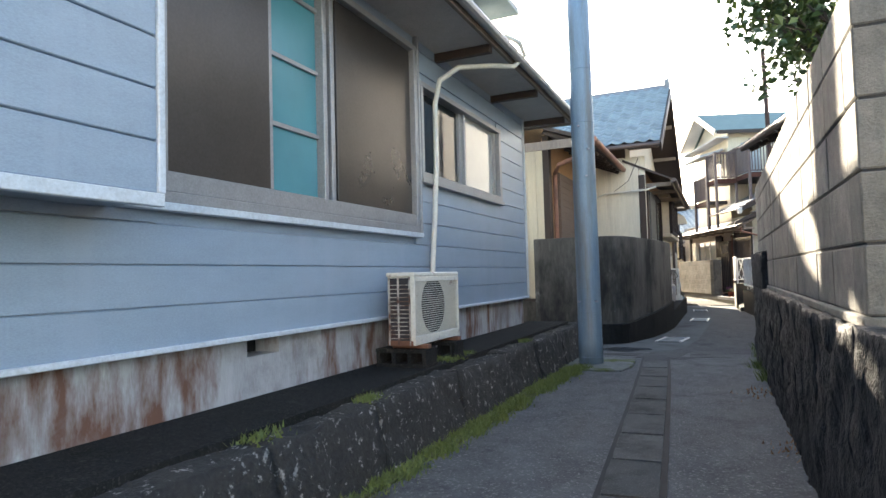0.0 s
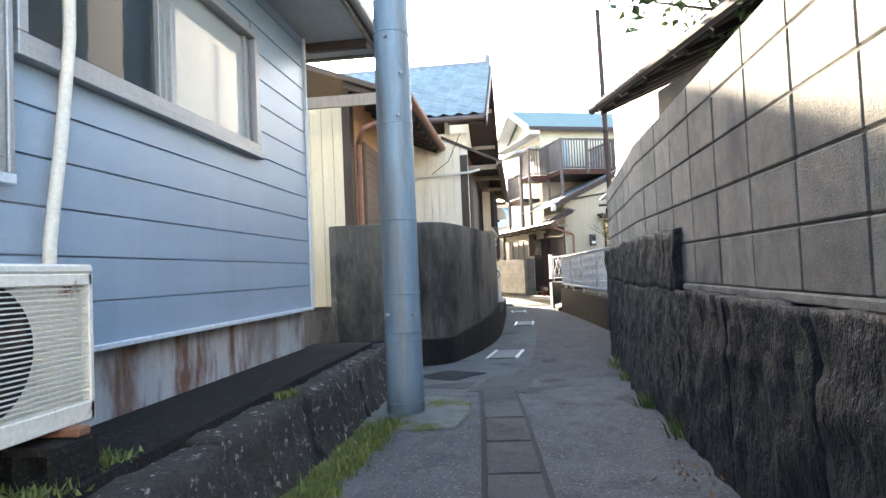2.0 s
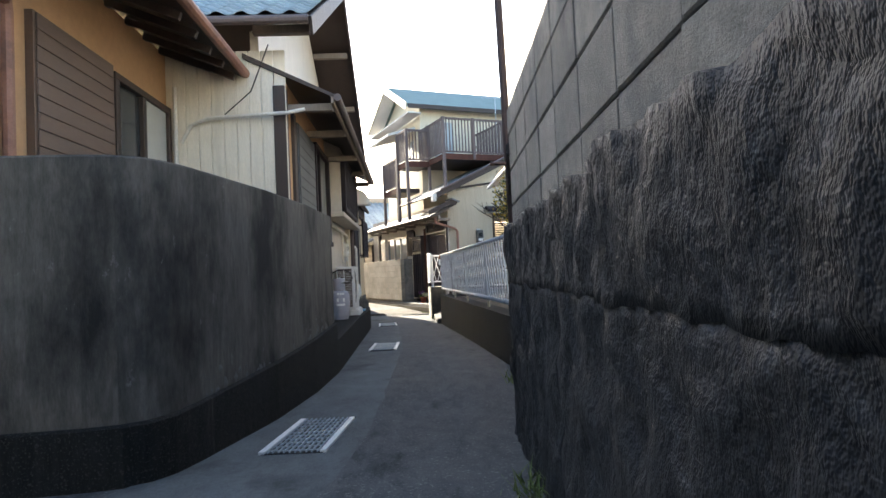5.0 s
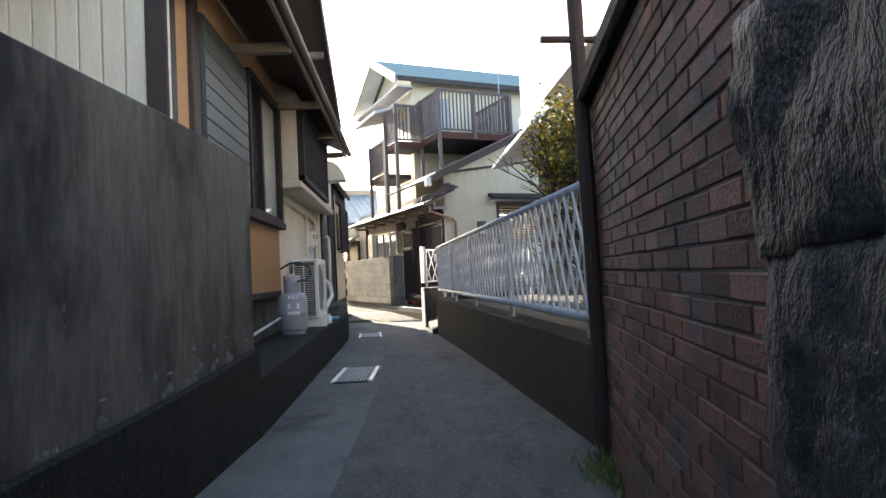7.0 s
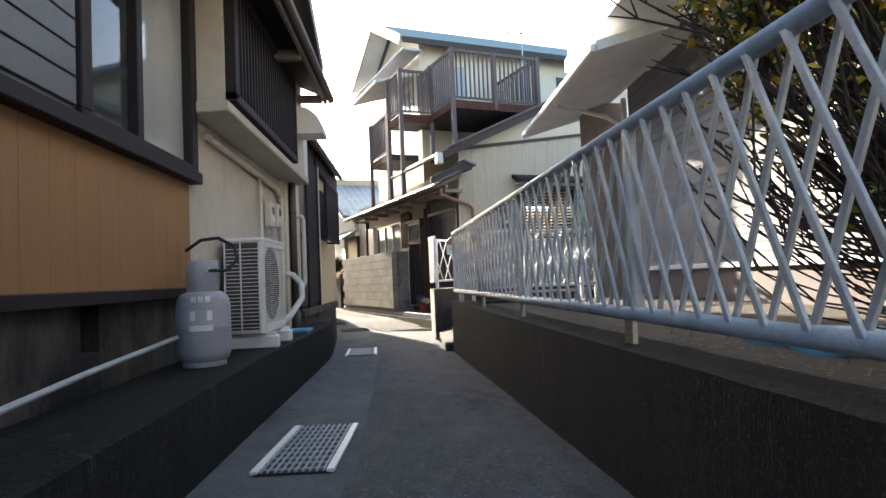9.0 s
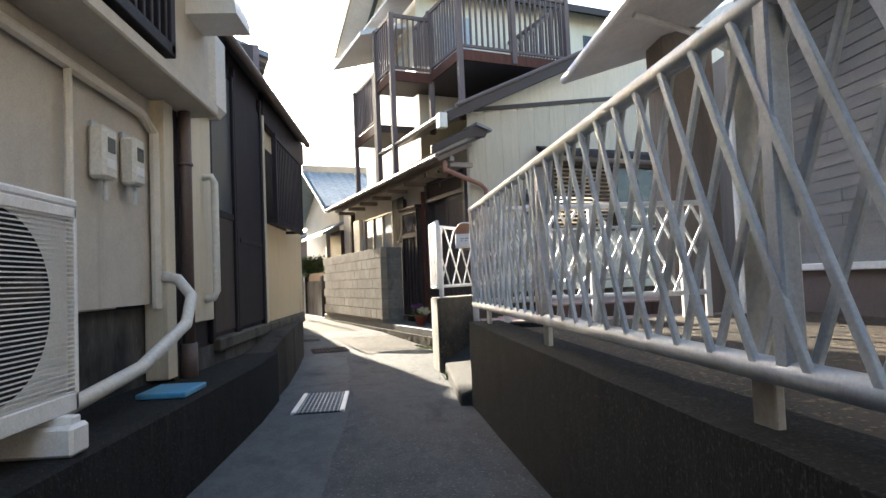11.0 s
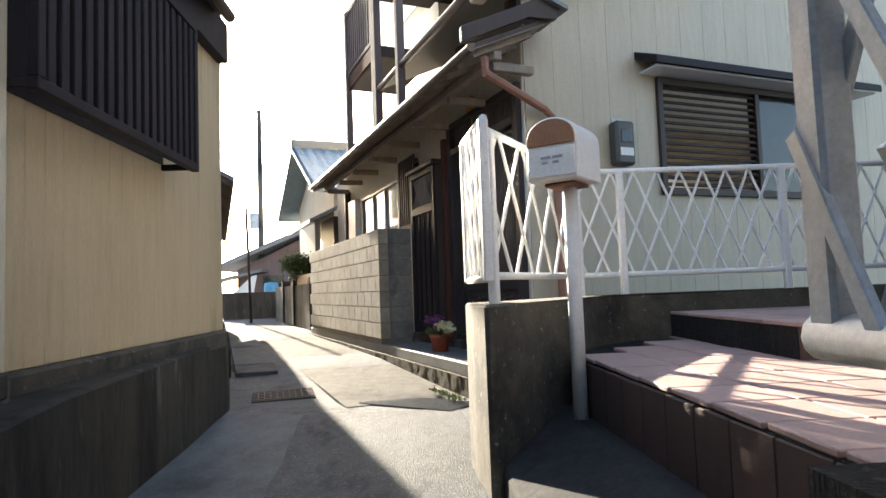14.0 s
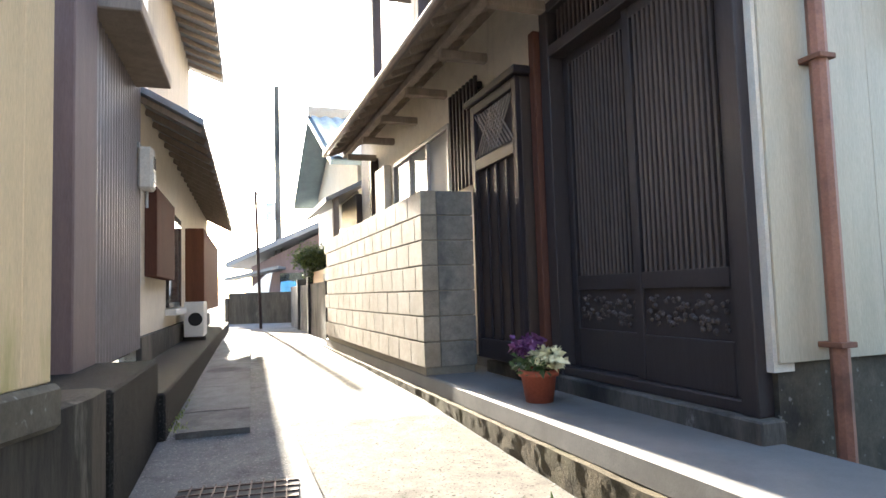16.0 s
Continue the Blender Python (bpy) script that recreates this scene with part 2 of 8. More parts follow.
    rust=mat("rusty_copper_gutter", (0.32, 0.15, 0.1), (0.22, 0.1, 0.07), 0.55, scale=6, fine=70, bump=0.2, stain=(0.12, 0.06, 0.045), stain_scale=4),
    gutter_brown=mat("brown_gutter", (0.12, 0.085, 0.075), (0.08, 0.06, 0.055), 0.5, scale=5, bump=0.1),
    white_paint=mat("white_paint", (0.8, 0.79, 0.76), (0.74, 0.73, 0.7), 0.45, scale=5, fine=120, bump=0.08, stain=(0.55, 0.5, 0.42), stain_scale=5, stain_at=(0.66, 0.85)),
    ac=mat("yellowed_white_enamel", (0.7, 0.69, 0.63), (0.62, 0.61, 0.55), 0.45, scale=4, bump=0.05, stain=(0.2, 0.085, 0.05), stain_scale=6, stain_at=(0.6, 0.68)),
    fin=mat("rusted_coil_fin", (0.1, 0.075, 0.065), (0.05, 0.04, 0.035), 0.6, 0.4, scale=12, bump=0.2),
    rusted=mat("rusted_steel", (0.22, 0.1, 0.06), (0.12, 0.055, 0.035), 0.8, scale=14, bump=0.4),
    black=mat("black_rubber", (0.02, 0.02, 0.02), rough=0.6, scale=5, bump=0.1),
    cylinder=mat("grey_cylinder_paint", (0.36, 0.36, 0.4), (0.29, 0.29, 0.33), 0.5, scale=5, fine=120, bump=0.1, stain=(0.2, 0.17, 0.16), stain_scale=4, stain_at=(0.64, 0.8)),
    terracotta=mat("terracotta_tile", (0.38, 0.26, 0.23), (0.3, 0.2, 0.175), 0.75, scale=4, fine=110, bump=0.3, vary=0.14),
    pot=mat("red_clay_pot", (0.4, 0.1, 0.055), (0.32, 0.08, 0.045), 0.6, scale=5, bump=0.1),
    soil=mat("dry_garden_soil", (0.062, 0.048, 0.034), (0.034, 0.027, 0.02), 0.95, scale=3, fine=60, bump=0.9, depth=0.02, speck=(0.2, 0.14, 0.07), speck_at=(0.6, 0.68), speck_scale=40),
    tile_white=mat("white_split_face_tile", (0.25, 0.25, 0.255), (0.17, 0.17, 0.175), 0.7, scale=30, fine=130, bump=0.8, depth=0.008, stretch=(1, 1, 3)),
    shutter_pale=mat("pale_grey_shutter_paint", (0.36, 0.37, 0.38), (0.28, 0.29, 0.3), 0.6, scale=3, bump=0.1, stain=(0.2, 0.19, 0.18), stain_scale=1.5, stain_stretch=STREAK, stain_at=(0.6, 0.85)),
    stucco_white=mat("white_soffit_paint", (0.8, 0.8, 0.78), rough=0.7, scale=2, bump=0.05),
    moss=mat("green_moss", (0.1, 0.12, 0.035), (0.035, 0.05, 0.018), 0.95, scale=14, fine=90, bump=0.9, depth=0.01),
    grass=mat("weed_green", (0.15, 0.19, 0.05), (0.085, 0.115, 0.03), 0.7, scale=20, bump=0.0, vary=0.2),
    leaf=mat("dark_green_leaf", (0.055, 0.1, 0.028), (0.03, 0.06, 0.018), 0.45, scale=9, bump=0.0),
    leaf_light=mat("light_green_leaf", (0.13, 0.17, 0.04), (0.08, 0.11, 0.025), 0.45, scale=9, bump=0.0),
    leaf_dry=mat("dry_brown_leaf", (0.25, 0.14, 0.06), (0.16, 0.09, 0.04), 0.8, scale=9, bump=0.0),
    rusted_dark=mat("dark_rusty_iron", (0.06, 0.035, 0.03), (0.035, 0.022, 0.02), 0.7, 0.3, scale=14, bump=0.3),
    leaf_yellow=mat("yellow_leaf", (0.5, 0.35, 0.03), (0.33, 0.24, 0.03), 0.5, scale=9, bump=0.0),
    bark=mat("grey_brown_bark", (0.06, 0.045, 0.036), (0.032, 0.025, 0.021), 0.9, scale=8, fine=60, bump=0.6),
    pale_pipe=mat("ivory_conduit", (0.66, 0.64, 0.58), (0.58, 0.56, 0.5), 0.5, scale=6, bump=0.05),
    flower_cream=mat("cream_petal", (0.8, 0.75, 0.5), (0.68, 0.66, 0.4), 0.6, scale=40, bump=0.1),
    flower_purple=mat("purple_petal", (0.16, 0.045, 0.16), (0.09, 0.03, 0.1), 0.6, scale=40, bump=0.1),
    blue_plastic=mat("blue_plastic", (0.08, 0.33, 0.55), rough=0.4, scale=4, bump=0.05),
    mossy_edge=mat("brown_mossy_stone", (0.1, 0.083, 0.055), (0.045, 0.037, 0.025), 0.95, spec=0.1, scale=14, fine=60, bump=0.9, depth=0.008, mottle=0.5, stain=(0.075, 0.07, 0.04), stain_scale=3.0, stain_at=(0.5, 0.7)),
    ivory_siding=mat("ivory_metal_siding", (0.74, 0.69, 0.58), (0.66, 0.61, 0.5), 0.45, scale=1.5, fine=120, bump=0.1, stretch=STREAK, stain=(0.5, 0.46, 0.38), stain_scale=1.4, stain_stretch=STREAK, stain_at=(0.6, 0.85)),
    # copy of the terracotta with the risers' shade put into its colour
    terracotta_shaded=mat("shaded_terracotta_tile", (0.075, 0.042, 0.033), (0.05, 0.028, 0.023), 0.75, scale=4, fine=110, bump=0.3, vary=0.2, stain=(0.05, 0.035, 0.03), stain_scale=3, stain_at=(0.5, 0.7)),
    grating_steel=mat("dull_grating_steel", (0.4, 0.45, 0.48), (0.26, 0.3, 0.33), 0.55, 0.1, scale=9, fine=120, bump=0.1),
    streaked_base=mat("streaked_brown_concrete", (0.07, 0.061, 0.05), (0.022, 0.0195, 0.0165), 0.92, spec=0.2, scale=2.0, fine=60, bump=0.7, depth=0.007, mottle=0.5, stretch=(2.4, 2.4, 0.35), lime=(0.16, 0.145, 0.115), lime_scale=2.4, lime_stretch=(1.8, 1.8, 0.4), lime_at=(0.58, 0.7), stain=(0.018, 0.017, 0.016), stain_scale=1.4, stain_stretch=(2, 2, 0.4), stain_at=(0.5, 0.68)),
    meter_grey=mat("dark_meter_case", (0.09, 0.085, 0.075), (0.06, 0.057, 0.05), 0.45, scale=5, bump=0.05),
    straw=mat("dry_straw", (0.45, 0.34, 0.16), (0.3, 0.22, 0.1), 0.9, scale=30, bump=0.4),
    orange_peel=mat("orange_peel", (0.75, 0.22, 0.02), (0.65, 0.17, 0.015), 0.5, scale=30, bump=0.2),
    smoked_glass=glass("smoked_frosted_glass", (0.06, 0.066, 0.07), 0.35, 1.0),
    wood_mauve=mat("mauve_grey_boards", (0.2, 0.15, 0.15), (0.13, 0.1, 0.1), 0.85, scale=3, fine=70, bump=0.4, stretch=(3, 3, 0.3)),
    cream_post=mat("cream_post_paint", (0.62, 0.61, 0.55), (0.5, 0.49, 0.44), 0.5, scale=5, bump=0.08, stain=(0.35, 0.32, 0.27), stain_scale=4),
    eave_wood=mat("pale_weathered_eave_boards", (0.3, 0.25, 0.21), (0.17, 0.14, 0.12), 0.9, spec=0.15, scale=3, fine=70, bump=0.5, stretch=(3, 3, 0.3)),
    balcony_wood=mat("brown_grey_balcony_timber", (0.17, 0.13, 0.12), (0.1, 0.075, 0.068), 0.85, spec=0.15, scale=3, fine=70, bump=0.4, stretch=(3, 3, 0.3)),
    plinth_pink=mat("grey_pink_plinth", (0.13, 0.1, 0.095), (0.09, 0.072, 0.068), 0.8, scale=4, fine=110, bump=0.3),
    mossy_pad=mat("moss_stained_concrete", (0.2, 0.21, 0.2), (0.1, 0.105, 0.1), 0.9, spec=0.1, scale=2.5, fine=60, bump=0.8, depth=0.008, mottle=0.4, stain=(0.09, 0.105, 0.03), stain_scale=3.2, stain_at=(0.48, 0.6)),
    ac_worn=mat("rust_eaten_enamel", (0.55, 0.53, 0.48), (0.4, 0.37, 0.33), 0.6, scale=6, bump=0.2, stain=(0.1, 0.042, 0.028), stain_scale=5, stain_at=(0.46, 0.56)),
    coil_dark=mat("dark_rusting_coil", (0.05, 0.048, 0.055), (0.03, 0.024, 0.024), 0.6, 0.3, scale=4, fine=200, bump=0.3, stain=(0.07, 0.028, 0.018), stain_scale=4, stain_at=(0.45, 0.6)),
    asphalt_dark=mat("dark_lane_asphalt", (0.1, 0.103, 0.105), (0.05, 0.052, 0.054), 0.88, spec=0.16, scale=0.9, fine=50, bump=1.0, depth=0.014, mottle=0.5, stretch=(1.6, 0.7, 1), stain=(0.12, 0.12, 0.118), stain_at=(0.55, 0.72), stain_scale=0.9, speck=(0.2, 0.2, 0.195), speck_at=(0.6, 0.72), speck_scale=60, lime=(0.035, 0.036, 0.038), lime_scale=0.9, lime_stretch=(2, 0.7, 1), lime_at=(0.55, 0.68)),
    # black wood lightened to paint in the veiling glare over the entrance
    door_black=mat("glare_lifted_door_wood", (0.042, 0.035, 0.037), (0.024, 0.02, 0.022), 0.5, spec=0.3, scale=3, fine=80, bump=0.3, stretch=(3, 3, 0.25)),
    # lighter slat colour stands in for glints and glare on dark wood
    door_slat=mat("glint_lifted_lattice_wood", (0.088, 0.069, 0.063), (0.045, 0.035, 0.034), 0.55, spec=0.3, scale=3, fine=80, bump=0.3, stretch=(3, 3, 0.25)),
    mortar_tan=mat("tan_mortar", (0.2, 0.175, 0.135), (0.13, 0.115, 0.09), 0.95, scale=6, fine=120, bump=0.6),
    # cream plaster with shadow put into its base colour, plus streaky stains
    plaster_shaded=mat("shaded_cream_plaster", (0.56, 0.51, 0.43), (0.45, 0.405, 0.34), 0.9, scale=1.5, fine=150, bump=0.35, stain=(0.3, 0.27, 0.22), stain_scale=1.2, stain_stretch=STREAK, stain_at=(0.58, 0.82)),
    # ramp concrete with the shade lying on it put into the base colour
    ramp_shaded=mat("shaded_ramp_concrete", (0.05, 0.049, 0.046), (0.024, 0.0235, 0.022), 0.92, spec=0.12, scale=2, fine=60, bump=0.8, depth=0.008, mottle=0.5, stain=(0.09, 0.083, 0.06), stain_scale=2.5, stain_at=(0.6, 0.75)),
    # near-black colour painted in for the shade inside rooms, holes and pits
    void_shade=mat("painted_interior_shade", (0.02, 0.02, 0.022), rough=0.9, scale=2, bump=0.0),
)

# ---- mesh helpers ----
I4 = Matrix.Identity(4)


def bx(bm, x0, x1, y0, y1, z0, z1, T=I4):
    vs = [bm.verts.new(T @ Vector((x, y, z))) for z in (z0, z1) for y in (y0, y1) for x in (x0, x1)]
    flip = T.to_3x3().determinant() < 0
    for f in ((0, 2, 3, 1), (4, 5, 7, 6), (0, 1, 5, 4), (2, 6, 7, 3), (0, 4, 6, 2), (1, 3, 7, 5)):
        bm.faces.new([vs[i] for i in (f[::-1] if flip else f)])
    return vs


def prism(bm, pts, a, b, T=I4):
    """Extrude the outline pts (two coordinates each) along the first axis from a to b: points are (a, p, q)."""
    n = len(pts)
    v0 = [bm.verts.new(T @ Vector((a, p, q))) for p, q in pts]
    v1 = [bm.verts.new(T @ Vector((b, p, q))) for p, q in pts]
    bm.faces.new(v0), bm.faces.new(v1[::-1])
    for i in range(n):
        bm.faces.new((v0[i], v1[i], v1[(i + 1) % n], v0[(i + 1) % n]))


def plan(bm, pts, z0, z1, T=I4):
    """A solid over the outline pts in plan; z0 and z1 are heights or functions of x and y."""
    f0 = z0 if callable(z0) else (lambda x, y: z0)
    f1 = z1 if callable(z1) else (lambda x, y: z1)
    lo = [bm.verts.new(T @ Vector((x, y, f0(x, y)))) for x, y in pts]
    hi = [bm.verts.new(T @ Vector((x, y, f1(x, y)))) for x, y in pts]
    n = len(pts)
    bm.faces.new(lo[::-1]), bm.faces.new(hi)
    for i in range(n):
        bm.faces.new((lo[i], lo[(i + 1) % n], hi[(i + 1) % n], hi[i]))


def rod(bm, a, b, r, r2=None, seg=8, T=I4):
    a, b = T @ Vector(a), T @ Vector(b)
    q = (b - a).to_track_quat("Z", "Y").to_matrix()
    r2 = r if r2 is None else r2
    ra = [bm.verts.new(a + q @ Vector((r * math.cos(k * math.tau / seg), r * math.sin(k * math.tau / seg), 0))) for k in range(seg)]
    rb = [bm.verts.new(b + q @ Vector((r2 * math.cos(k * math.tau / seg), r2 * math.sin(k * math.tau / seg), 0))) for k in range(seg)]
    for k in range(seg):
        bm.faces.new((ra[k], ra[(k + 1) % seg], rb[(k + 1) % seg], rb[k]))
    bm.faces.new(ra[::-1]), bm.faces.new(rb)


def pipe(bm, pts, r, seg=8, T=I4):
    """One swept tube through the points, mitred at its bends."""
    p = [T @ Vector(q) for q in pts]
    n = len(p)
    d = [(p[min(i + 1, n - 1)] - p[max(i - 1, 0)]).normalized() for i in range(n)]
    side = d[0].orthogonal().normalized()
    rings = []
    for c, t in zip(p, d):
        side = (side - t * side.dot(t)).normalized()
        up = t.cross(side)
        rings.append([bm.verts.new(c + (side * math.cos(math.tau * k / seg) + up * math.sin(math.tau * k / seg)) * r) for k in range(seg)])
    for a, b in zip(rings, rings[1:]):
        for k in range(seg):
            bm.faces.new((a[k], a[(k + 1) % seg], b[(k + 1) % seg], b[k]))
    bm.faces.new(rings[0][::-1]), bm.faces.new(rings[-1])


def bar(bm, a, b, w, d, side=(0, 0, 1), T=I4):
    """A square bar from a to b, w wide along side and d deep."""
    a, b = T @ Vector(a), T @ Vector(b)
    n = (b - a).normalized()
    s = T.to_3x3() @ Vector(side)
    s = (s - n * s.dot(n)).normalized()
    c = n.cross(s)
    vs = [[bm.verts.new(p + s * w / 2 * i + c * d / 2 * j) for i, j in ((-1, -1), (1, -1), (1, 1), (-1, 1))] for p in (a, b)]
    for k in range(4):
        bm.faces.new((vs[0][k], vs[0][(k + 1) % 4], vs[1][(k + 1) % 4], vs[1][k]))
    bm.faces.new(vs[0][::-1]), bm.faces.new(vs[1])


def turned(bm, profile, centre, seg=24):
    """A turned body: profile of (radius, height) round an upright axis at centre."""
    rings = []
    for r, z in profile:
        rings.append([bm.verts.new(Vector(centre) + Vector((r * math.cos(k * math.tau / seg), r * math.sin(k * math.tau / seg), z))) for k in range(seg)])
    for p, q in zip(rings, rings[1:]):
        for k in range(seg):
            bm.faces.new((p[k], p[(k + 1) % seg], q[(k + 1) % seg], q[k]))
    bm.faces.new(rings[0][::-1]), bm.faces.new(rings[-1])


def part(name, bm, material, parent=None, label="", bevel=0.0, smooth=False):
    """Links a bmesh as one mesh object, under a thing or a part."""
    if bevel:
        bmesh.ops.bevel(bm, geom=list(bm.edges), offset=bevel, segments=1, affect="EDGES", clamp_overlap=True)
    bmesh.ops.recalc_face_normals(bm, faces=list(bm.faces))
    me = bpy.data.meshes.new(name)
    bm.to_mesh(me)
    bm.free()
    if smooth:
        for p in me.polygons:
            p.use_smooth = True
    me.materials.append(M[material])
    ob = new(name, me)
    if parent:
        ob.parent = parent
        if parent.type == "EMPTY":
            ob.matrix_parent_inverse = parent.matrix_basis.inverted()
    if label:
        ob["label"] = label
    return ob


def thing(name, at, label, category, group="", kind=""):
    ob = new(name)
    ob.empty_display_size = 0.1
    ob.matrix_basis = Matrix.Translation(at)
    return tagged(ob, label, category, group, kind)


def P(name, material, parent, fill, label="", bevel=0.0, smooth=False):
    """One part from a function that fills a bmesh."""
    bm = bmesh.new()
    fill(bm)
    return part(name, bm, material, parent, label, bevel, smooth)


def B(name, material, parent, x0, x1, y0, y1, z0, z1, label="", bevel=0.0, T=I4):
    return P(name, material, parent, lambda bm: bx(bm, x0, x1, y0, y1, z0, z1, T), label, bevel)


def pieces(name, mesh, parent, places):
    """Alike pieces that share one mesh, each an object of its own."""
    for m in places:
        ob = new(name, mesh)
        ob.parent = parent
        if parent.type == "EMPTY":
            ob.matrix_parent_inverse = parent.matrix_basis.inverted()
        ob.matrix_basis = m


def mesh_of(name, material, fill, bevel=0.0, smooth=False):
    bm = bmesh.new()
    fill(bm)
    if bevel:
        bmesh.ops.bevel(bm, geom=list(bm.edges), offset=bevel, segments=1, affect="EDGES", clamp_overlap=True)
    bmesh.ops.recalc_face_normals(bm, faces=list(bm.faces))
    me = bpy.data.meshes.new(name)
    bm.to_mesh(me)
    bm.free()
    if smooth:
        for p in me.polygons:
            p.use_smooth = True
    me.materials.append(M[material])
    return me


GY = (-30, 0, 7.5, 12, 17.5, 23.3, 27.6, 30, 35, 60, 400)
GZ = (0.1, 0.1, 0.07, -0.07, -0.13, -0.24, -0.31, -0.19, -0.14, -0.05, 0.0)


def ground_z(y):
    return float(np.interp(y, GY, GZ))


# street frame of the house with the lattice door: u along the street, v into the house
def street(u, v, z=0.0):
    return Vector((1.18 - 0.351 * u + 0.936 * v, 27.5 + 0.936 * u + 0.351 * v, z))


S = Matrix(((0.936, -0.351, 0, 1.18), (0.351, 0.936, 0, 27.5), (0, 0, 1, 0), (0, 0, 0, 1)))   # maps (v, u, z)

# ---- ground ----
def make_ground():
    xs = [-300, -120, -50, -20, -10] + [-6 + 0.5 * i for i in range(22)] + [6, 10, 20, 50, 120, 300]
    ys = [-120, -40, -12, -6] + [-3 + 0.5 * i for i in range(100)] + [52, 60, 80, 120, 200, 400]
    bm = bmesh.new()
    g = [[bm.verts.new((x, y, ground_z(y) + (0.012 * noise.noise((x * 0.9, y * 0.7, 0)) if abs(x) < 6 else 0))) for x in xs] for y in ys]
    for r, s in zip(g, g[1:]):
        for i in range(len(xs) - 1):
            bm.faces.new((r[i], r[i + 1], s[i + 1], s[i]))
    ob = part("ground", bm, "asphalt", smooth=True)
    tagged(ob, "worn grey asphalt lane with patched, stained surface", "ground", kind="structure")


make_ground()


def ribbon(name, material, left, right, lift, label, category):
    """A thin sheet on the ground between two edges in plan."""
    bm = bmesh.new()
    rows = []
    for (a, b), (c, d) in zip(left, right):
        rows.append([bm.verts.new((x, y, ground_z(y) + 0.012 * noise.noise((x * 0.9, y * 0.7, 0)) + lift)) for x, y in ((a, b), ((a + c) / 2, (b + d) / 2), (c, d))])
    for r, s in zip(rows, rows[1:]):
        for i in range(2):
            bm.faces.new((r[i], r[i + 1], s[i + 1], s[i]))
    return tagged(part(name, bm, material), label, category, kind="structure")


def lane_left(y):
    return float(np.interp(y, (9, 10.9, 12.4, 13.5, 15.2, 18, 22.4, 24.3, 26.2, 28), (-1.9, -1.41, -1.22, -0.98, -0.93, -0.96, -1.05, -1.16, -1.36, -1.75)))


ys = [9.2 + 0.4 * i for i in range(45)]
ribbon("pavement", "concrete_path", [(lane_left(y) - 0.1, y) for y in ys], [(float(np.interp(y, (9, 11, 17, 23, 27), (-0.75, -0.42, -0.22, -0.4, -0.85))) + 0.03 * noise.noise((0, y * 2, 3)), y) for y in ys], 0.006,
       "pale concrete gutter strip along the lane's edge", "pavement")
ribbon("road", "asphalt_dark", [(float(np.interp(y, (9, 11, 17, 23, 27), (-0.75, -0.42, -0.22, -0.4, -0.85))) + 0.03 * noise.noise((0, y * 2, 3)), y) for y in ys], [(float(np.interp(y, (9.2, 11.2, 13.5, 22.3, 27.5), (0.6, 0.75, 1.15, 0.72, 0.45))), y) for y in ys], 0.005,
       "darker worn asphalt strip with faint broom marks along the walls", "road")
# sunlit concrete lane beyond the cross drain
ribbon("road", "lane", [tuple(street(u, -1.72)[:2]) for u in (0.2, 2, 4, 6, 9, 13)], [tuple(street(u, -0.62)[:2]) for u in (0.2, 2, 4, 6, 9, 13)], 0.007,
       "sunlit pale concrete lane surface with patches", "road")


# ---- blue house ----
BX, BY = -2.40, 8.25
XY_SWAP = Matrix(((0, 1, 0, 0), (1, 0, 0, 0), (0, 0, 1, 0), (0, 0, 0, 1)))


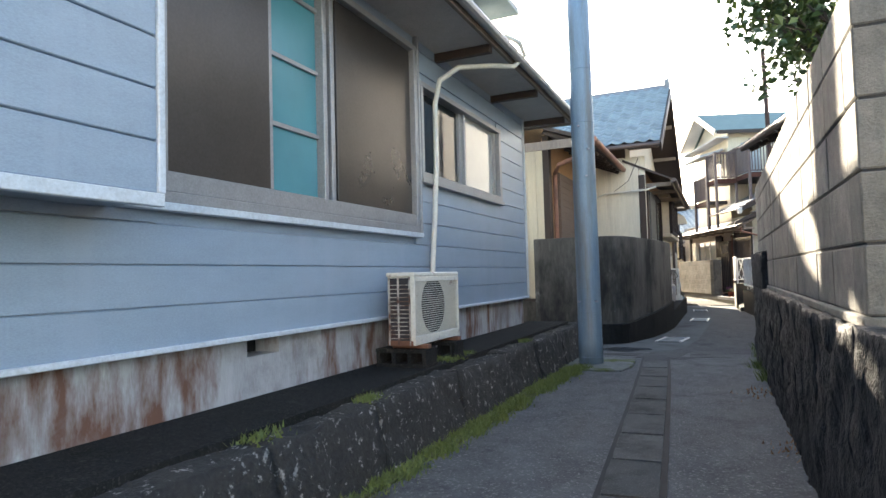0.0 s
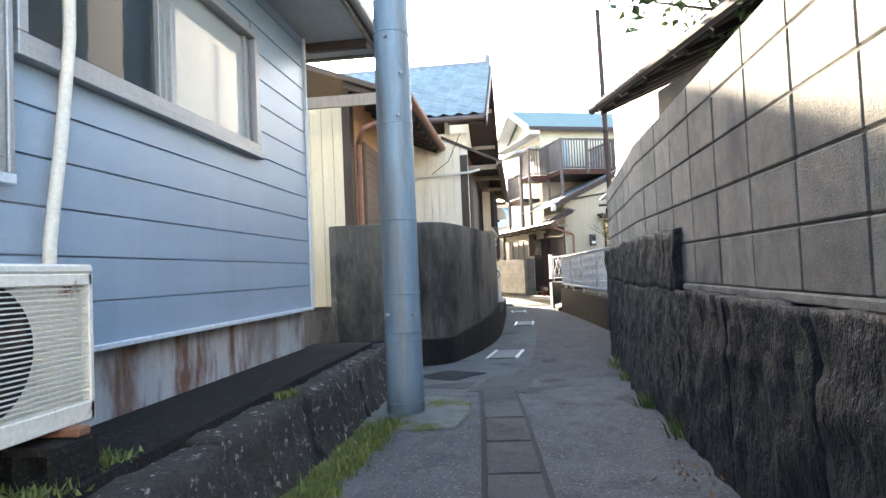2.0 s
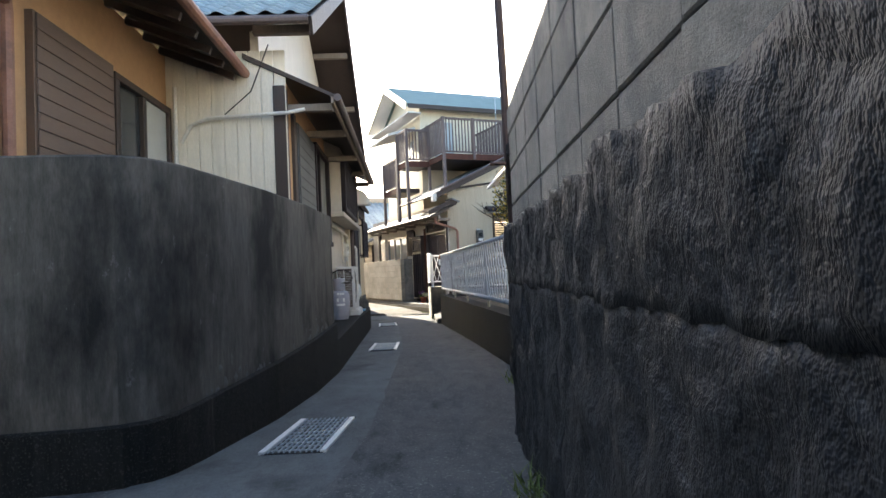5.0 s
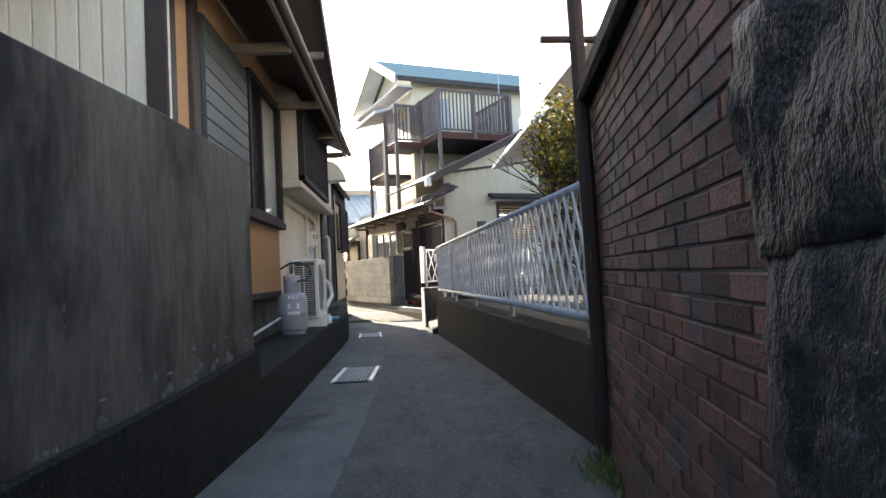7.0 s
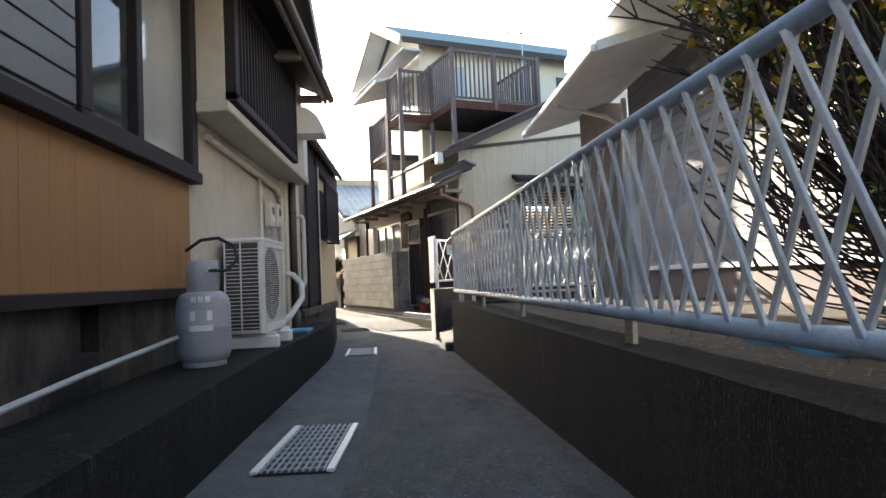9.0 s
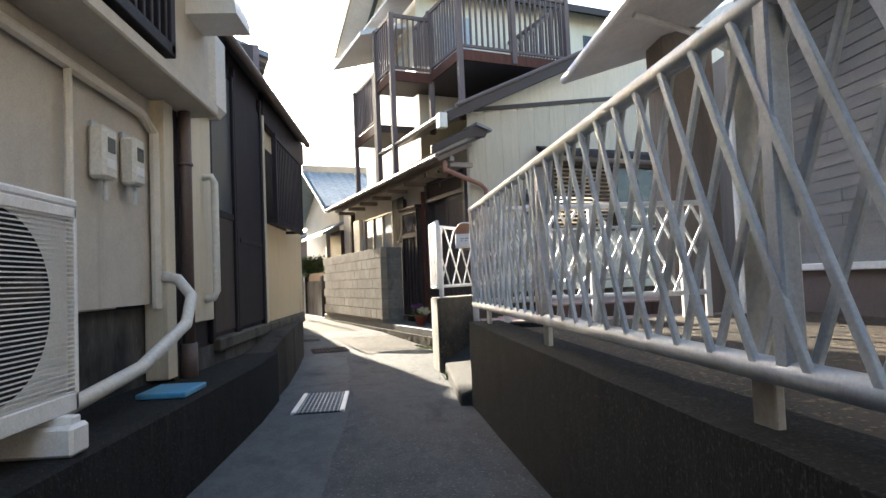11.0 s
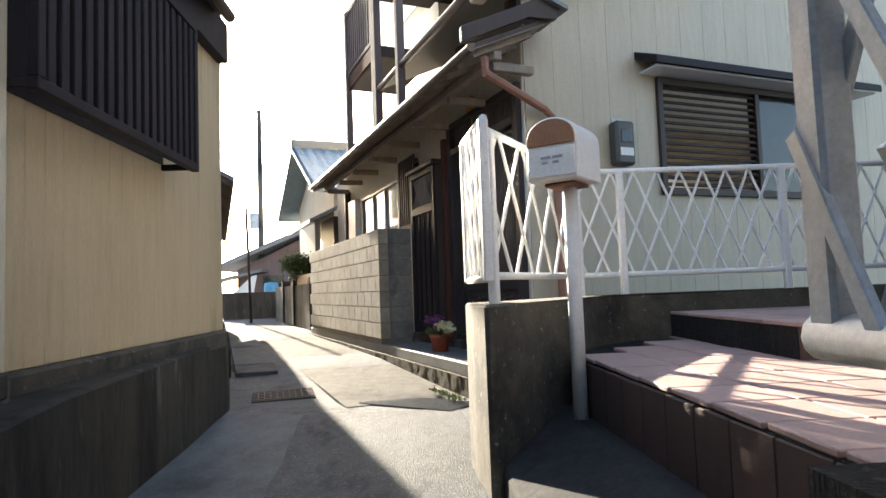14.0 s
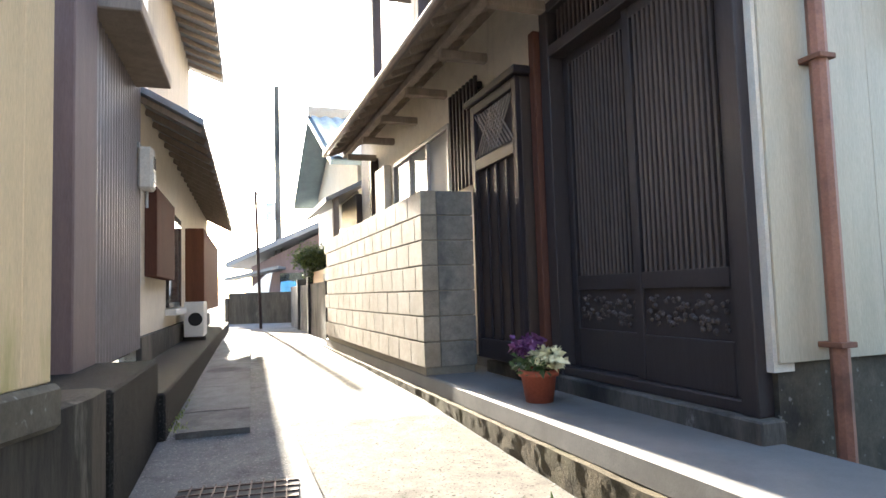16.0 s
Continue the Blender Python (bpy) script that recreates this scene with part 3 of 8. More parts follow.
def blue_house():
    h = thing("blue_house", (-5, 3, 0.1), "blue-grey metal-sided house with deep eaves on a stained concrete foundation", "house")
    opens = [(2.12, 4.87, 1.55, 3.2), (4.97, 7.15, 2.08, 2.9)]

    def walls(bm):
        bx(bm, BX - 0.18, BX - 0.03, -4, BY, 0.88, 1.55)
        bx(bm, BX - 0.18, BX - 0.03, -4, 2.12, 1.55, 3.35)
        bx(bm, BX - 0.18, BX - 0.03, 2.12, BY, 3.2, 3.35)
        bx(bm, BX - 0.18, BX - 0.03, 4.87, 4.97, 1.55, 3.2)
        bx(bm, BX - 0.18, BX - 0.03, 4.97, 7.15, 1.55, 2.08)
        bx(bm, BX - 0.18, BX - 0.03, 4.97, 7.15, 2.9, 3.2)
        bx(bm, BX - 0.18, BX - 0.03, 7.15, BY, 1.55, 3.2)
        bx(bm, -9, BX - 0.18, BY - 0.15, BY, 0.88, 3.35)
        bx(bm, -9, -8.85, -4, BY - 0.15, 0.88, 3.35)
        bx(bm, -8.85, BX - 0.18, -4, -3.85, 0.88, 3.35)
    P("wall", "siding_blue", h, walls)

    for y0, y1, z0, z1 in ((-4, 2.79, 0.1, 0.885), (3.07, BY - 0.04, 0.1, 0.885), (2.79, 3.07, 0.1, 0.73), (2.79, 3.07, 0.865, 0.885)):
        B("foundation", "foundation", h, BX - 0.25, BX - 0.07, y0, y1, z0, z1, "pale concrete foundation with rust stains")
    B("foundation", "foundation", h, -9, BX - 0.25, BY - 0.2, BY - 0.04, 0.1, 0.885)
    # black sheet paints the shade inside the vent
    B("vent_hole", "void_shade", h, BX - 0.3, BX - 0.26, 2.75, 3.1, 0.7, 0.88)
    # horizontal boards with stepped laps
    n, z = 0, 0.862
    while z < 3.3:
        z1 = min(z + 0.1955, 3.34)
        spans = [(-4.0, BY)]
        for a, b, c, d in opens:
            if z1 > c + 0.02 and z < d - 0.02:
                spans = [s for lo, hi in spans for s in ((lo, min(hi, a)), (max(lo, b), hi)) if s[1] - s[0] > 0.02]
        for lo, hi in spans:
            cuts = [lo] + [c for c in ((4.05,) if n % 2 == 0 else ()) if lo < c < hi and z < 1.5] + [hi]
            for a, b in zip(cuts, cuts[1:]):
                P("board", "siding_blue", h, lambda bm: prism(bm, [(BX - 0.03, z), (BX - 0.012, z), (BX - 0.012, z1 - 0.011), (BX - 0.025, z1 - 0.002), (BX - 0.03, z1 - 0.002)], a + 0.001, b - 0.001, XY_SWAP))
        z, n = z1 + 0.001, n + 1
    B("bottom_trim", "siding_trim", h, BX - 0.03, BX + 0.014, -4, BY + 0.01, 0.835, 0.862, "pale trim strip", 0.004)
    B("corner_trim", "siding_trim", h, BX - 0.03, BX + 0.012, BY - 0.002, BY + 0.018, 0.862, 3.34, "", 0.004)
    # shutter box
    sb = B("shutter_box", "siding_blue", h, BX - 0.02, BX + 0.3, -3, 1.86, 1.5, 3.3)
    for k in range(8):
        B("board", "siding_blue", sb, BX + 0.3, BX + 0.318, -3, 1.84, 1.53 + k * 0.218, 1.742 + k * 0.218, "", 0.005)
    B("trim", "siding_trim", sb, BX + 0.29, BX + 0.33, -3, 1.87, 1.475, 1.53, "", 0.004)
    B("trim", "siding_trim", sb, BX + 0.29, BX + 0.33, 1.84, 1.875, 1.53, 3.3, "", 0.004)
    # big window
    w = P("window", "aluminium", h, lambda bm: [bx(bm, BX - 0.12, BX + 0.03, 2.12, 4.89, 1.545, 1.6), bx(bm, BX - 0.12, BX + 0.03, 2.12, 2.16, 1.6, 3.2), bx(bm, BX - 0.12, BX + 0.03, 4.83, 4.89, 1.6, 3.2), bx(bm, BX - 0.12, BX + 0.03, 2.16, 4.83, 3.15, 3.2)], "", 0.004)
    B("sill", "aluminium", w, BX - 0.03, BX + 0.02, 2.0, 4.85, 1.6, 1.7, "", 0.004)
    B("trim", "siding_trim", w, BX - 0.01, BX + 0.045, 1.9, 4.92, 1.505, 1.545, "", 0.004)
    B("trim", "aluminium", w, BX - 0.01, BX + 0.04, 4.89, 4.92, 1.545, 3.3, "", 0.004)
    B("shutter_panel", "bronze", w, BX - 0.06, BX - 0.02, 2.16, 2.96, 1.7, 3.15, "brown sheet-metal shutter panel", 0.003)
    B("shutter_panel", "bronze", w, BX - 0.06, BX - 0.02, 3.68, 4.83, 1.7, 3.15, "brown sheet-metal shutter panel", 0.003)
    B("pane", "teal_glass", w, BX - 0.1, BX - 0.09, 2.96, 3.56, 1.7, 3.15, "teal frosted pane")
    for z in (2.12, 2.56, 3.0):
        B("glazing_bar", "aluminium", w, BX - 0.09, BX - 0.07, 2.96, 3.56, z, z + 0.03, "", 0.003)
    for y in (2.95, 3.53, 3.62):
        B("stile", "aluminium", w, BX - 0.1, BX - 0.025, y, y + 0.045, 1.7, 3.15, "", 0.004)
    # small window
    w2 = P("window", "aluminium", h, lambda bm: [bx(bm, BX - 0.1, BX + 0.035, 4.95, 7.17, 2.04, 2.1), bx(bm, BX - 0.1, BX + 0.035, 4.95, 7.17, 2.87, 2.92), bx(bm, BX - 0.1, BX + 0.035, 4.95, 5.0, 2.1, 2.87), bx(bm, BX - 0.1, BX + 0.035, 7.1, 7.17, 2.1, 2.87)], "", 0.004)
    B("pane", "glass", w2, BX - 0.075, BX - 0.068, 4.99, 6.1, 2.1, 2.87, "reflecting pane")
    # pale opaque colour paints the bright reflection in this pane
    B("pane", "glass_pale", w2, BX - 0.045, BX - 0.038, 6.05, 7.1, 2.1, 2.87, "pane with a bright reflection painted as pale colour")
    for y, d in ((5.0, 0.06), (6.0, 0.055), (6.07, 0.025), (7.03, 0.025)):
        B("stile", "aluminium", w2, BX - d - 0.02, BX - d + 0.015, y, y + 0.05, 2.1, 2.87, "", 0.003)
    B("sill", "aluminium", w2, BX - 0.02, BX + 0.05, 4.93, 7.2, 2.0, 2.04, "", 0.003)
    # upright black sheet behind the windows, painted shade of the room
    B("dark_room", "void_shade", h, BX - 0.6, BX - 0.5, 1.9, 7.4, 1.4, 3.3)
    # roof with soffit, struts and gutter
    def roof(bm):
        prism(bm, [(BX + 0.62, 3.36), (BX + 0.62, 3.4), (-5.6, 4.65), (-9.6, 3.4), (-9.6, 3.36), (-5.6, 4.55)], -4.5, 8.85, Matrix(((0, 1, 0, 0), (1, 0, 0, 0), (0, 0, 1, 0), (0, 0, 0, 1))))
    P("roof", "roof_teal", h, roof)
    B("soffit", "soffit", h, BX - 0.03, BX + 0.56, -4.4, 8.78, 3.3, 3.335, "grey soffit boards")
    B("soffit", "soffit", h, -9, BX - 0.03, BY + 0.03, 8.78, 3.3, 3.335, "grey soffit boards")
    B("fascia", "wood_grey", h, BX + 0.56, BX + 0.6, -4.4, 8.82, 3.27, 3.38, "", 0.006)
    B("fascia", "wood_grey", h, -9, BX + 0.56, 8.78, 8.82, 3.27, 3.38, "", 0.006)
    for y in (-1.0, 0.6, 2.2, 3.8, 5.4, 7.0, 8.4):
        B("strut", "wood_dark", h, BX - 0.02, BX + 0.55, y - 0.035, y + 0.035, 3.22, 3.298, "dark eave strut", 0.006)
    P("gutter", "aluminium", h, lambda bm: rod(bm, (BX + 0.65, -4.4, 3.33), (BX + 0.65, 8.8, 3.33), 0.045, seg=10))
    # upper storey set back
    B("upper_wall", "siding_blue", h, -8.4, -2.75, -3.4, 7.6, 3.4, 4.75)
    P("upper_roof", "soffit", h, lambda bm: prism(bm, [(-2.35, 4.7), (-2.35, 4.78), (-5.6, 6.0), (-9, 4.78), (-9, 4.7)], -4, 8.1, Matrix(((0, 1, 0, 0), (1, 0, 0, 0), (0, 0, 1, 0), (0, 0, 0, 1)))))


blue_house()

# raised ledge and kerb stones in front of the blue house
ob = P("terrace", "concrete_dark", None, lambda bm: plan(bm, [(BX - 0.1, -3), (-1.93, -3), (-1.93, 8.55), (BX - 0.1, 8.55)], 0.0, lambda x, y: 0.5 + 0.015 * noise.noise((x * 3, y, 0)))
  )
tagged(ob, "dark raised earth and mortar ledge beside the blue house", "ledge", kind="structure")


def rough_block(bm, x0, x1, y0, y1, z0, z1, amp, step, seed, T=I4, grain=(1, 1, 1)):
    """A box whose faces are broken up by uneven relief."""
    nx, ny, nz = (max(1, int(round((b - a) / step))) for a, b in ((x0, x1), (y0, y1), (z0, z1)))
    made = {}

    def v(i, j, k):
        if (i, j, k) not in made:
            p = Vector((x0 + (x1 - x0) * i / nx, y0 + (y1 - y0) * j / ny, z0 + (z1 - z0) * k / nz))
            at = T @ p
            w = Vector((at.x * grain[0], at.y * grain[1], at.z * grain[2]))
            q = Vector((noise.noise(w * 6 + Vector((seed, 0, 0))), noise.noise(w * 6 + Vector((0, seed, 9))), noise.noise(w * 6 + Vector((5, 0, seed))))) * amp
            q += Vector((noise.noise(w * 19 + Vector((seed, 3, 0))), noise.noise(w * 19), noise.noise(w * 19 + Vector((0, 0, seed))))) * amp * 0.5
            made[i, j, k] = bm.verts.new(at + q)
        return made[i, j, k]

    for j in range(ny):
        for k in range(nz):
            for i in (0, nx):
                bm.faces.new((v(i, j, k), v(i, j + 1, k), v(i, j + 1, k + 1), v(i, j, k + 1)))
    for i in range(nx):
        for k in range(nz):
            for j in (0, ny):
                bm.faces.new((v(i, j, k), v(i + 1, j, k), v(i + 1, j, k + 1), v(i, j, k + 1)))
        for j in range(ny):
            for k in (0, nz):
                bm.faces.new((v(i, j, k), v(i + 1, j, k), v(i + 1, j + 1, k), v(i, j + 1, k)))


kerb = thing("kerb", (-1.85, 3, 0.05), "old dark stone kerb, lichen-spotted and uneven, edging the ledge", "kerb", kind="structure")
y, i = -3.0, 0
while y < 8.5:
    ln = 0.75 + 0.5 * random.random()
    y1 = min(y + ln, 8.62)
    P("stone", "kerb_stone", kerb, lambda bm: rough_block(bm, -1.99, -1.74 + 0.02 * random.random(), y + 0.006, y1 - 0.006, 0.0, 0.47 - 0.012 * random.random(), 0.026, 0.06, i * 3.1, Matrix(((1, 0, -0.22, 0.06), (0, 1, 0, 0), (0, 0, 1, 0), (0, 0, 0, 1)))), "", 0, True)
    y, i = y1, i + 1


# ---- right side: stone base with block wall ----
def wall_x(y):
    return float(np.interp(y, (0, 8.0, 10.95, 13.45), (0.41, 0.41, 0.60, 1.05)))


def bent(y, off=0.0):
    """Frame on the wall's face: first axis along it, second into the wall."""
    a, b = Vector((wall_x(y), y)), Vector((wall_x(y + 0.05), y + 0.05))
    d = (b - a).normalized()
    return Matrix(((d.y, d.x, 0, a.x), (-d.x, d.y, 0, a.y), (0, 0, 1, 0), (0, 0, 0, 1)))


base = thing("stone_wall", (0.6, 6, 0), "rough black stone-faced retaining wall under a block wall", "wall", kind="structure")
i = 0
for y0, y1, zt in [(0.6 + 0.87 * k, 0.6 + 0.87 * (k + 1), 0.985) for k in range(7)] + [(6.69, 7.6, 0.985), (7.6, 8.5, 0.985), (8.5, 9.4, 0.985), (9.4, 10.2, 0.985), (10.2, 11.19, 0.985)]:
    T = bent(y0)
    ln = (y1 - y0) * 1.002
    high = y0 >= 6.6
    P("stone_facing", "rock", base, lambda bm: rough_block(bm, -0.04, 0.4, 0.004, ln - 0.004, -0.3, 0.955, 0.026, 0.035, 0, T, (1.25, 1.25, 0.95)), "", 0, True)
    if high:
        P("stone_facing", "rock", base, lambda bm: rough_block(bm, -0.045, 0.1, 0.004 - 0.02 * (y0 > 6.7), ln + 0.012, 0.95, 1.31, 0.024, 0.035, 0, T, (1.25, 1.25, 0.95)), "", 0, True)


bw = thing("block_wall", (0.5, 6, 1.0), "grey concrete block wall with dark joints on a stone base", "wall", kind="structure")
P("mortar", "mortar", bw, lambda bm: [plan(bm, [(0.428, 2.34), (0.56, 2.34), (0.56, 8), (0.428, 8)], 0.98, 2.085), plan(bm, [(0.428, 8.0), (0.56, 8.0), (0.75, 10.93), (0.618, 10.93)], 0.98, 2.085)])
block_mesh = mesh_of("block", "block", lambda bm: bx(bm, 0, 0.17, 0.004, 0.43, 0.004, 0.229), 0.006)
cap_row = mesh_of("block", "block", lambda bm: bx(bm, 0, 0.17, 0.004, 0.43, 0.004, 0.17), 0.006)
BLOCK_PLACES, TOP_PLACES = [], []
for c in range(5):
    for k in range(20):
        y = 2.52 + 0.434 * k
        if y < 10.8:
            (TOP_PLACES if c == 4 else BLOCK_PLACES).append(bent(y) @ pose(0.008 + 0.004 * random.random(), 0, 0.992 + 0.2325 * c, 0, 0, random.uniform(-0.3, 0.3)))
P("bed_course", "block", bw, lambda bm: plan(bm, [(0.404, 2.335), (0.56, 2.335), (0.56, 6.66), (0.404, 6.66)], 0.955, 0.993), "thin mortar bed course", 0.006)

# brick wall with mossy coping
ob = P("brick_backing", "mortar", None, lambda bm: plan(bm, [(0.648, 11.2), (0.95, 11.15), (1.3, 13.42), (1.0545, 13.45)], -0.3, 1.78))
tagged(ob, "dark mortar bed behind old red bricks", "wall", kind="structure")
coping = P("coping", "concrete_dark", None, lambda bm: plan(bm, [(0.6, 11.16), (1.0, 11.1), (1.38, 13.46), (0.99, 13.52)], 1.78, lambda x, y: 1.88), "", 0.02)
tagged(coping, "mossy dark concrete coping on the brick wall", "coping", kind="structure")

# low wall under the lattice fence
FA, FB = Vector((1.10, 13.6)), Vector((0.655, 22.22))
fd = (FB - FA).normalized()
FT = Matrix(((fd.y, fd.x, 0, FA.x), (-fd.x, fd.y, 0, FA.y), (0, 0, 1, 0), (0, 0, 0, 1)))   # (into yard, along, z)
FL = (FB - FA).length
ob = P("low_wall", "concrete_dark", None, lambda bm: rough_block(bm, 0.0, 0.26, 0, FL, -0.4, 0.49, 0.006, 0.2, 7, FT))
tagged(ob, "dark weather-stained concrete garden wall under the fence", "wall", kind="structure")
ob = P("garden", "soil", None, lambda bm: plan(bm, [(1.2, 13.0), (9, 13.0), (9, 22.4), (0.9, 22.4)], -0.4, 0.44))
tagged(ob, "dry leaf-strewn soil of the raised garden", "ground", kind="structure")


# ---- left: rounded concrete wall of the second house ----
CW = [(-2.95, 11.19), (-2.95, 10.6), (-2.93, 10.5), (-2.84, 10.46), (-2.3, 10.49), (-1.83, 10.53), (-1.66, 10.57), (-1.54, 10.65), (-1.46, 10.79), (-1.4, 11.0), (-1.29, 11.6), (-1.18, 12.2), (-1.05, 13.3), (-0.98, 14.55)]


def along(bm, pts, w, z0, z1):
    """A wall of width w to the left of the line pts."""
    n = len(pts)
    out = []
    for i, p in enumerate(pts):
        a, b = Vector(pts[max(0, i - 1)]), Vector(pts[min(n - 1, i + 1)])
        d = (b - a).normalized()
        out.append(Vector(p) + Vector((-d.y, d.x)) * w)
    rings = []
    for p, q in zip(pts, out):
        a = z0(p[1]) if callable(z0) else z0
        b = z1(p[1]) if callable(z1) else z1
        rings.append([bm.verts.new((p[0], p[1], a)), bm.verts.new((p[0], p[1], b - 0.012)), bm.verts.new((p[0] + (q.x - p[0]) * 0.08, p[1] + (q.y - p[1]) * 0.08, b)), bm.verts.new((q.x, q.y, b)), bm.verts.new((q.x, q.y, a))])
    for r, s in zip(rings, rings[1:]):
        for k in range(5):
            bm.faces.new((r[k], r[(k + 1) % 5], s[(k + 1) % 5], s[k]))
    bm.faces.new(rings[0]), bm.faces.new(rings[-1][::-1])


ob = P("concrete_wall", "concrete", None, lambda bm: along(bm, CW, 0.14, 0.2, 1.76), "", 0, False)
tagged(ob, "water-streaked grey concrete wall with a rounded corner", "wall", kind="structure")
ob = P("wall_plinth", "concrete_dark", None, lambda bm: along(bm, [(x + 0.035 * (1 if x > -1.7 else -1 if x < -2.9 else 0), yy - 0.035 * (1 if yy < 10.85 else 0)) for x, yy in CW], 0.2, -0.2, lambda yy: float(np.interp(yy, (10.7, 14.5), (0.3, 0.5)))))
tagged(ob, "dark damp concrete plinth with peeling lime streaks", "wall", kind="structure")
rc = random.Random(31)


def crust(bm):
    """Flakes of lime along the joint between wall and plinth."""
    for k in range(46):
        yy = 11.1 + 3.3 * rc.random() ** 0.8
        x = float(np.interp(yy, (11.0, 11.6, 12.2, 13.3, 14.55), (-1.4, -1.29, -1.18, -1.05, -0.98))) + 0.004
        z = float(np.interp(yy, (10.7, 14.5), (0.3, 0.5))) + 0.01 + 0.16 * rc.random() ** 4
        w, t = rc.uniform(0.015, 0.07), rc.uniform(0.006, 0.05)
        c = bm.verts.new((x + 0.004, yy, z))
        ring = [bm.verts.new((x - 0.004, yy + w * (0.6 + 0.6 * rc.random()) * math.cos(a), z + t * (0.5 + 0.7 * rc.random()) * math.sin(a))) for a in [math.tau * q / 11 for q in range(11)]]
        for a, b in zip(ring, ring[1:] + ring[:1]):
            bm.faces.new((c, a, b))


M["crust"] = mat("lime_crust", (0.16, 0.16, 0.16), (0.07, 0.07, 0.07), 0.95, spec=0.1, scale=20, fine=160, bump=0.8, mottle=0.5)
ob = P("lime_crust", "crust", None, crust)
tagged(ob, "white lime flakes along the concrete wall's foot joint", "lime crust", kind="stuff")

# ledge kerb under the second house
LK = [(-0.95, 14.56), (-0.95, 16), (-0.97, 18), (-1.0, 20.6), (-1.03, 22.0), (-1.1, 23.0)]
ob = P("ledge", "concrete_dark", None, lambda bm: along(bm, LK, 0.62, -0.35, lambda yy: float(np.interp(yy, (14.5, 18, 23), (0.3, 0.33, 0.24)))))
tagged(ob, "dark concrete ledge along the house foot", "ledge", kind="structure")


# ---- second house ----
HX = -1.45


def tiled_slope(parent, mesh, origin, along_dir, up_dir, cols, rows, pitch, step):
    a, u = Vector(along_dir).normalized(), Vector(up_dir).normalized()
    n = a.cross(u)
    m = Matrix((a, u, n)).transposed().to_4x4()
    pieces("tile", mesh, parent, [Matrix.Translation(Vector(origin) + a * pitch * c + u * step * r) @ m for r in range(rows) for c in range(cols)])


def tile_shape(w, d, h):
    """A curved pantile, its lower edge lifted over the row below."""
    def fill(bm):
        n = 8
        for y0, y1, l0, l1 in ((-0.03, d, 0.022, 0.0),):
            lo, hi = [], []
            for k in range(n + 1):
                x = w * k / n
                z = h * math.sin(math.tau * (k / n)) * (1.0 if k / n < 0.5 else 0.55)
                lo.append((bm.verts.new((x, y0, z + l0)), bm.verts.new((x, y0, z + l0 - 0.018))))
                hi.append(bm.verts.new((x, y1, z + l1)))
            for k in range(n):
                bm.faces.new((lo[k][0], lo[k + 1][0], hi[k + 1], hi[k]))
                bm.faces.new((lo[k][1], lo[k + 1][1], lo[k + 1][0], lo[k][0]))
    return fill


TILE = mesh_of("tile", "tile_roof", tile_shape(0.265, 0.25, 0.028), smooth=True)
TILE_GREY = mesh_of("tile", "tile_plain", tile_shape(0.265, 0.25, 0.028), smooth=True)


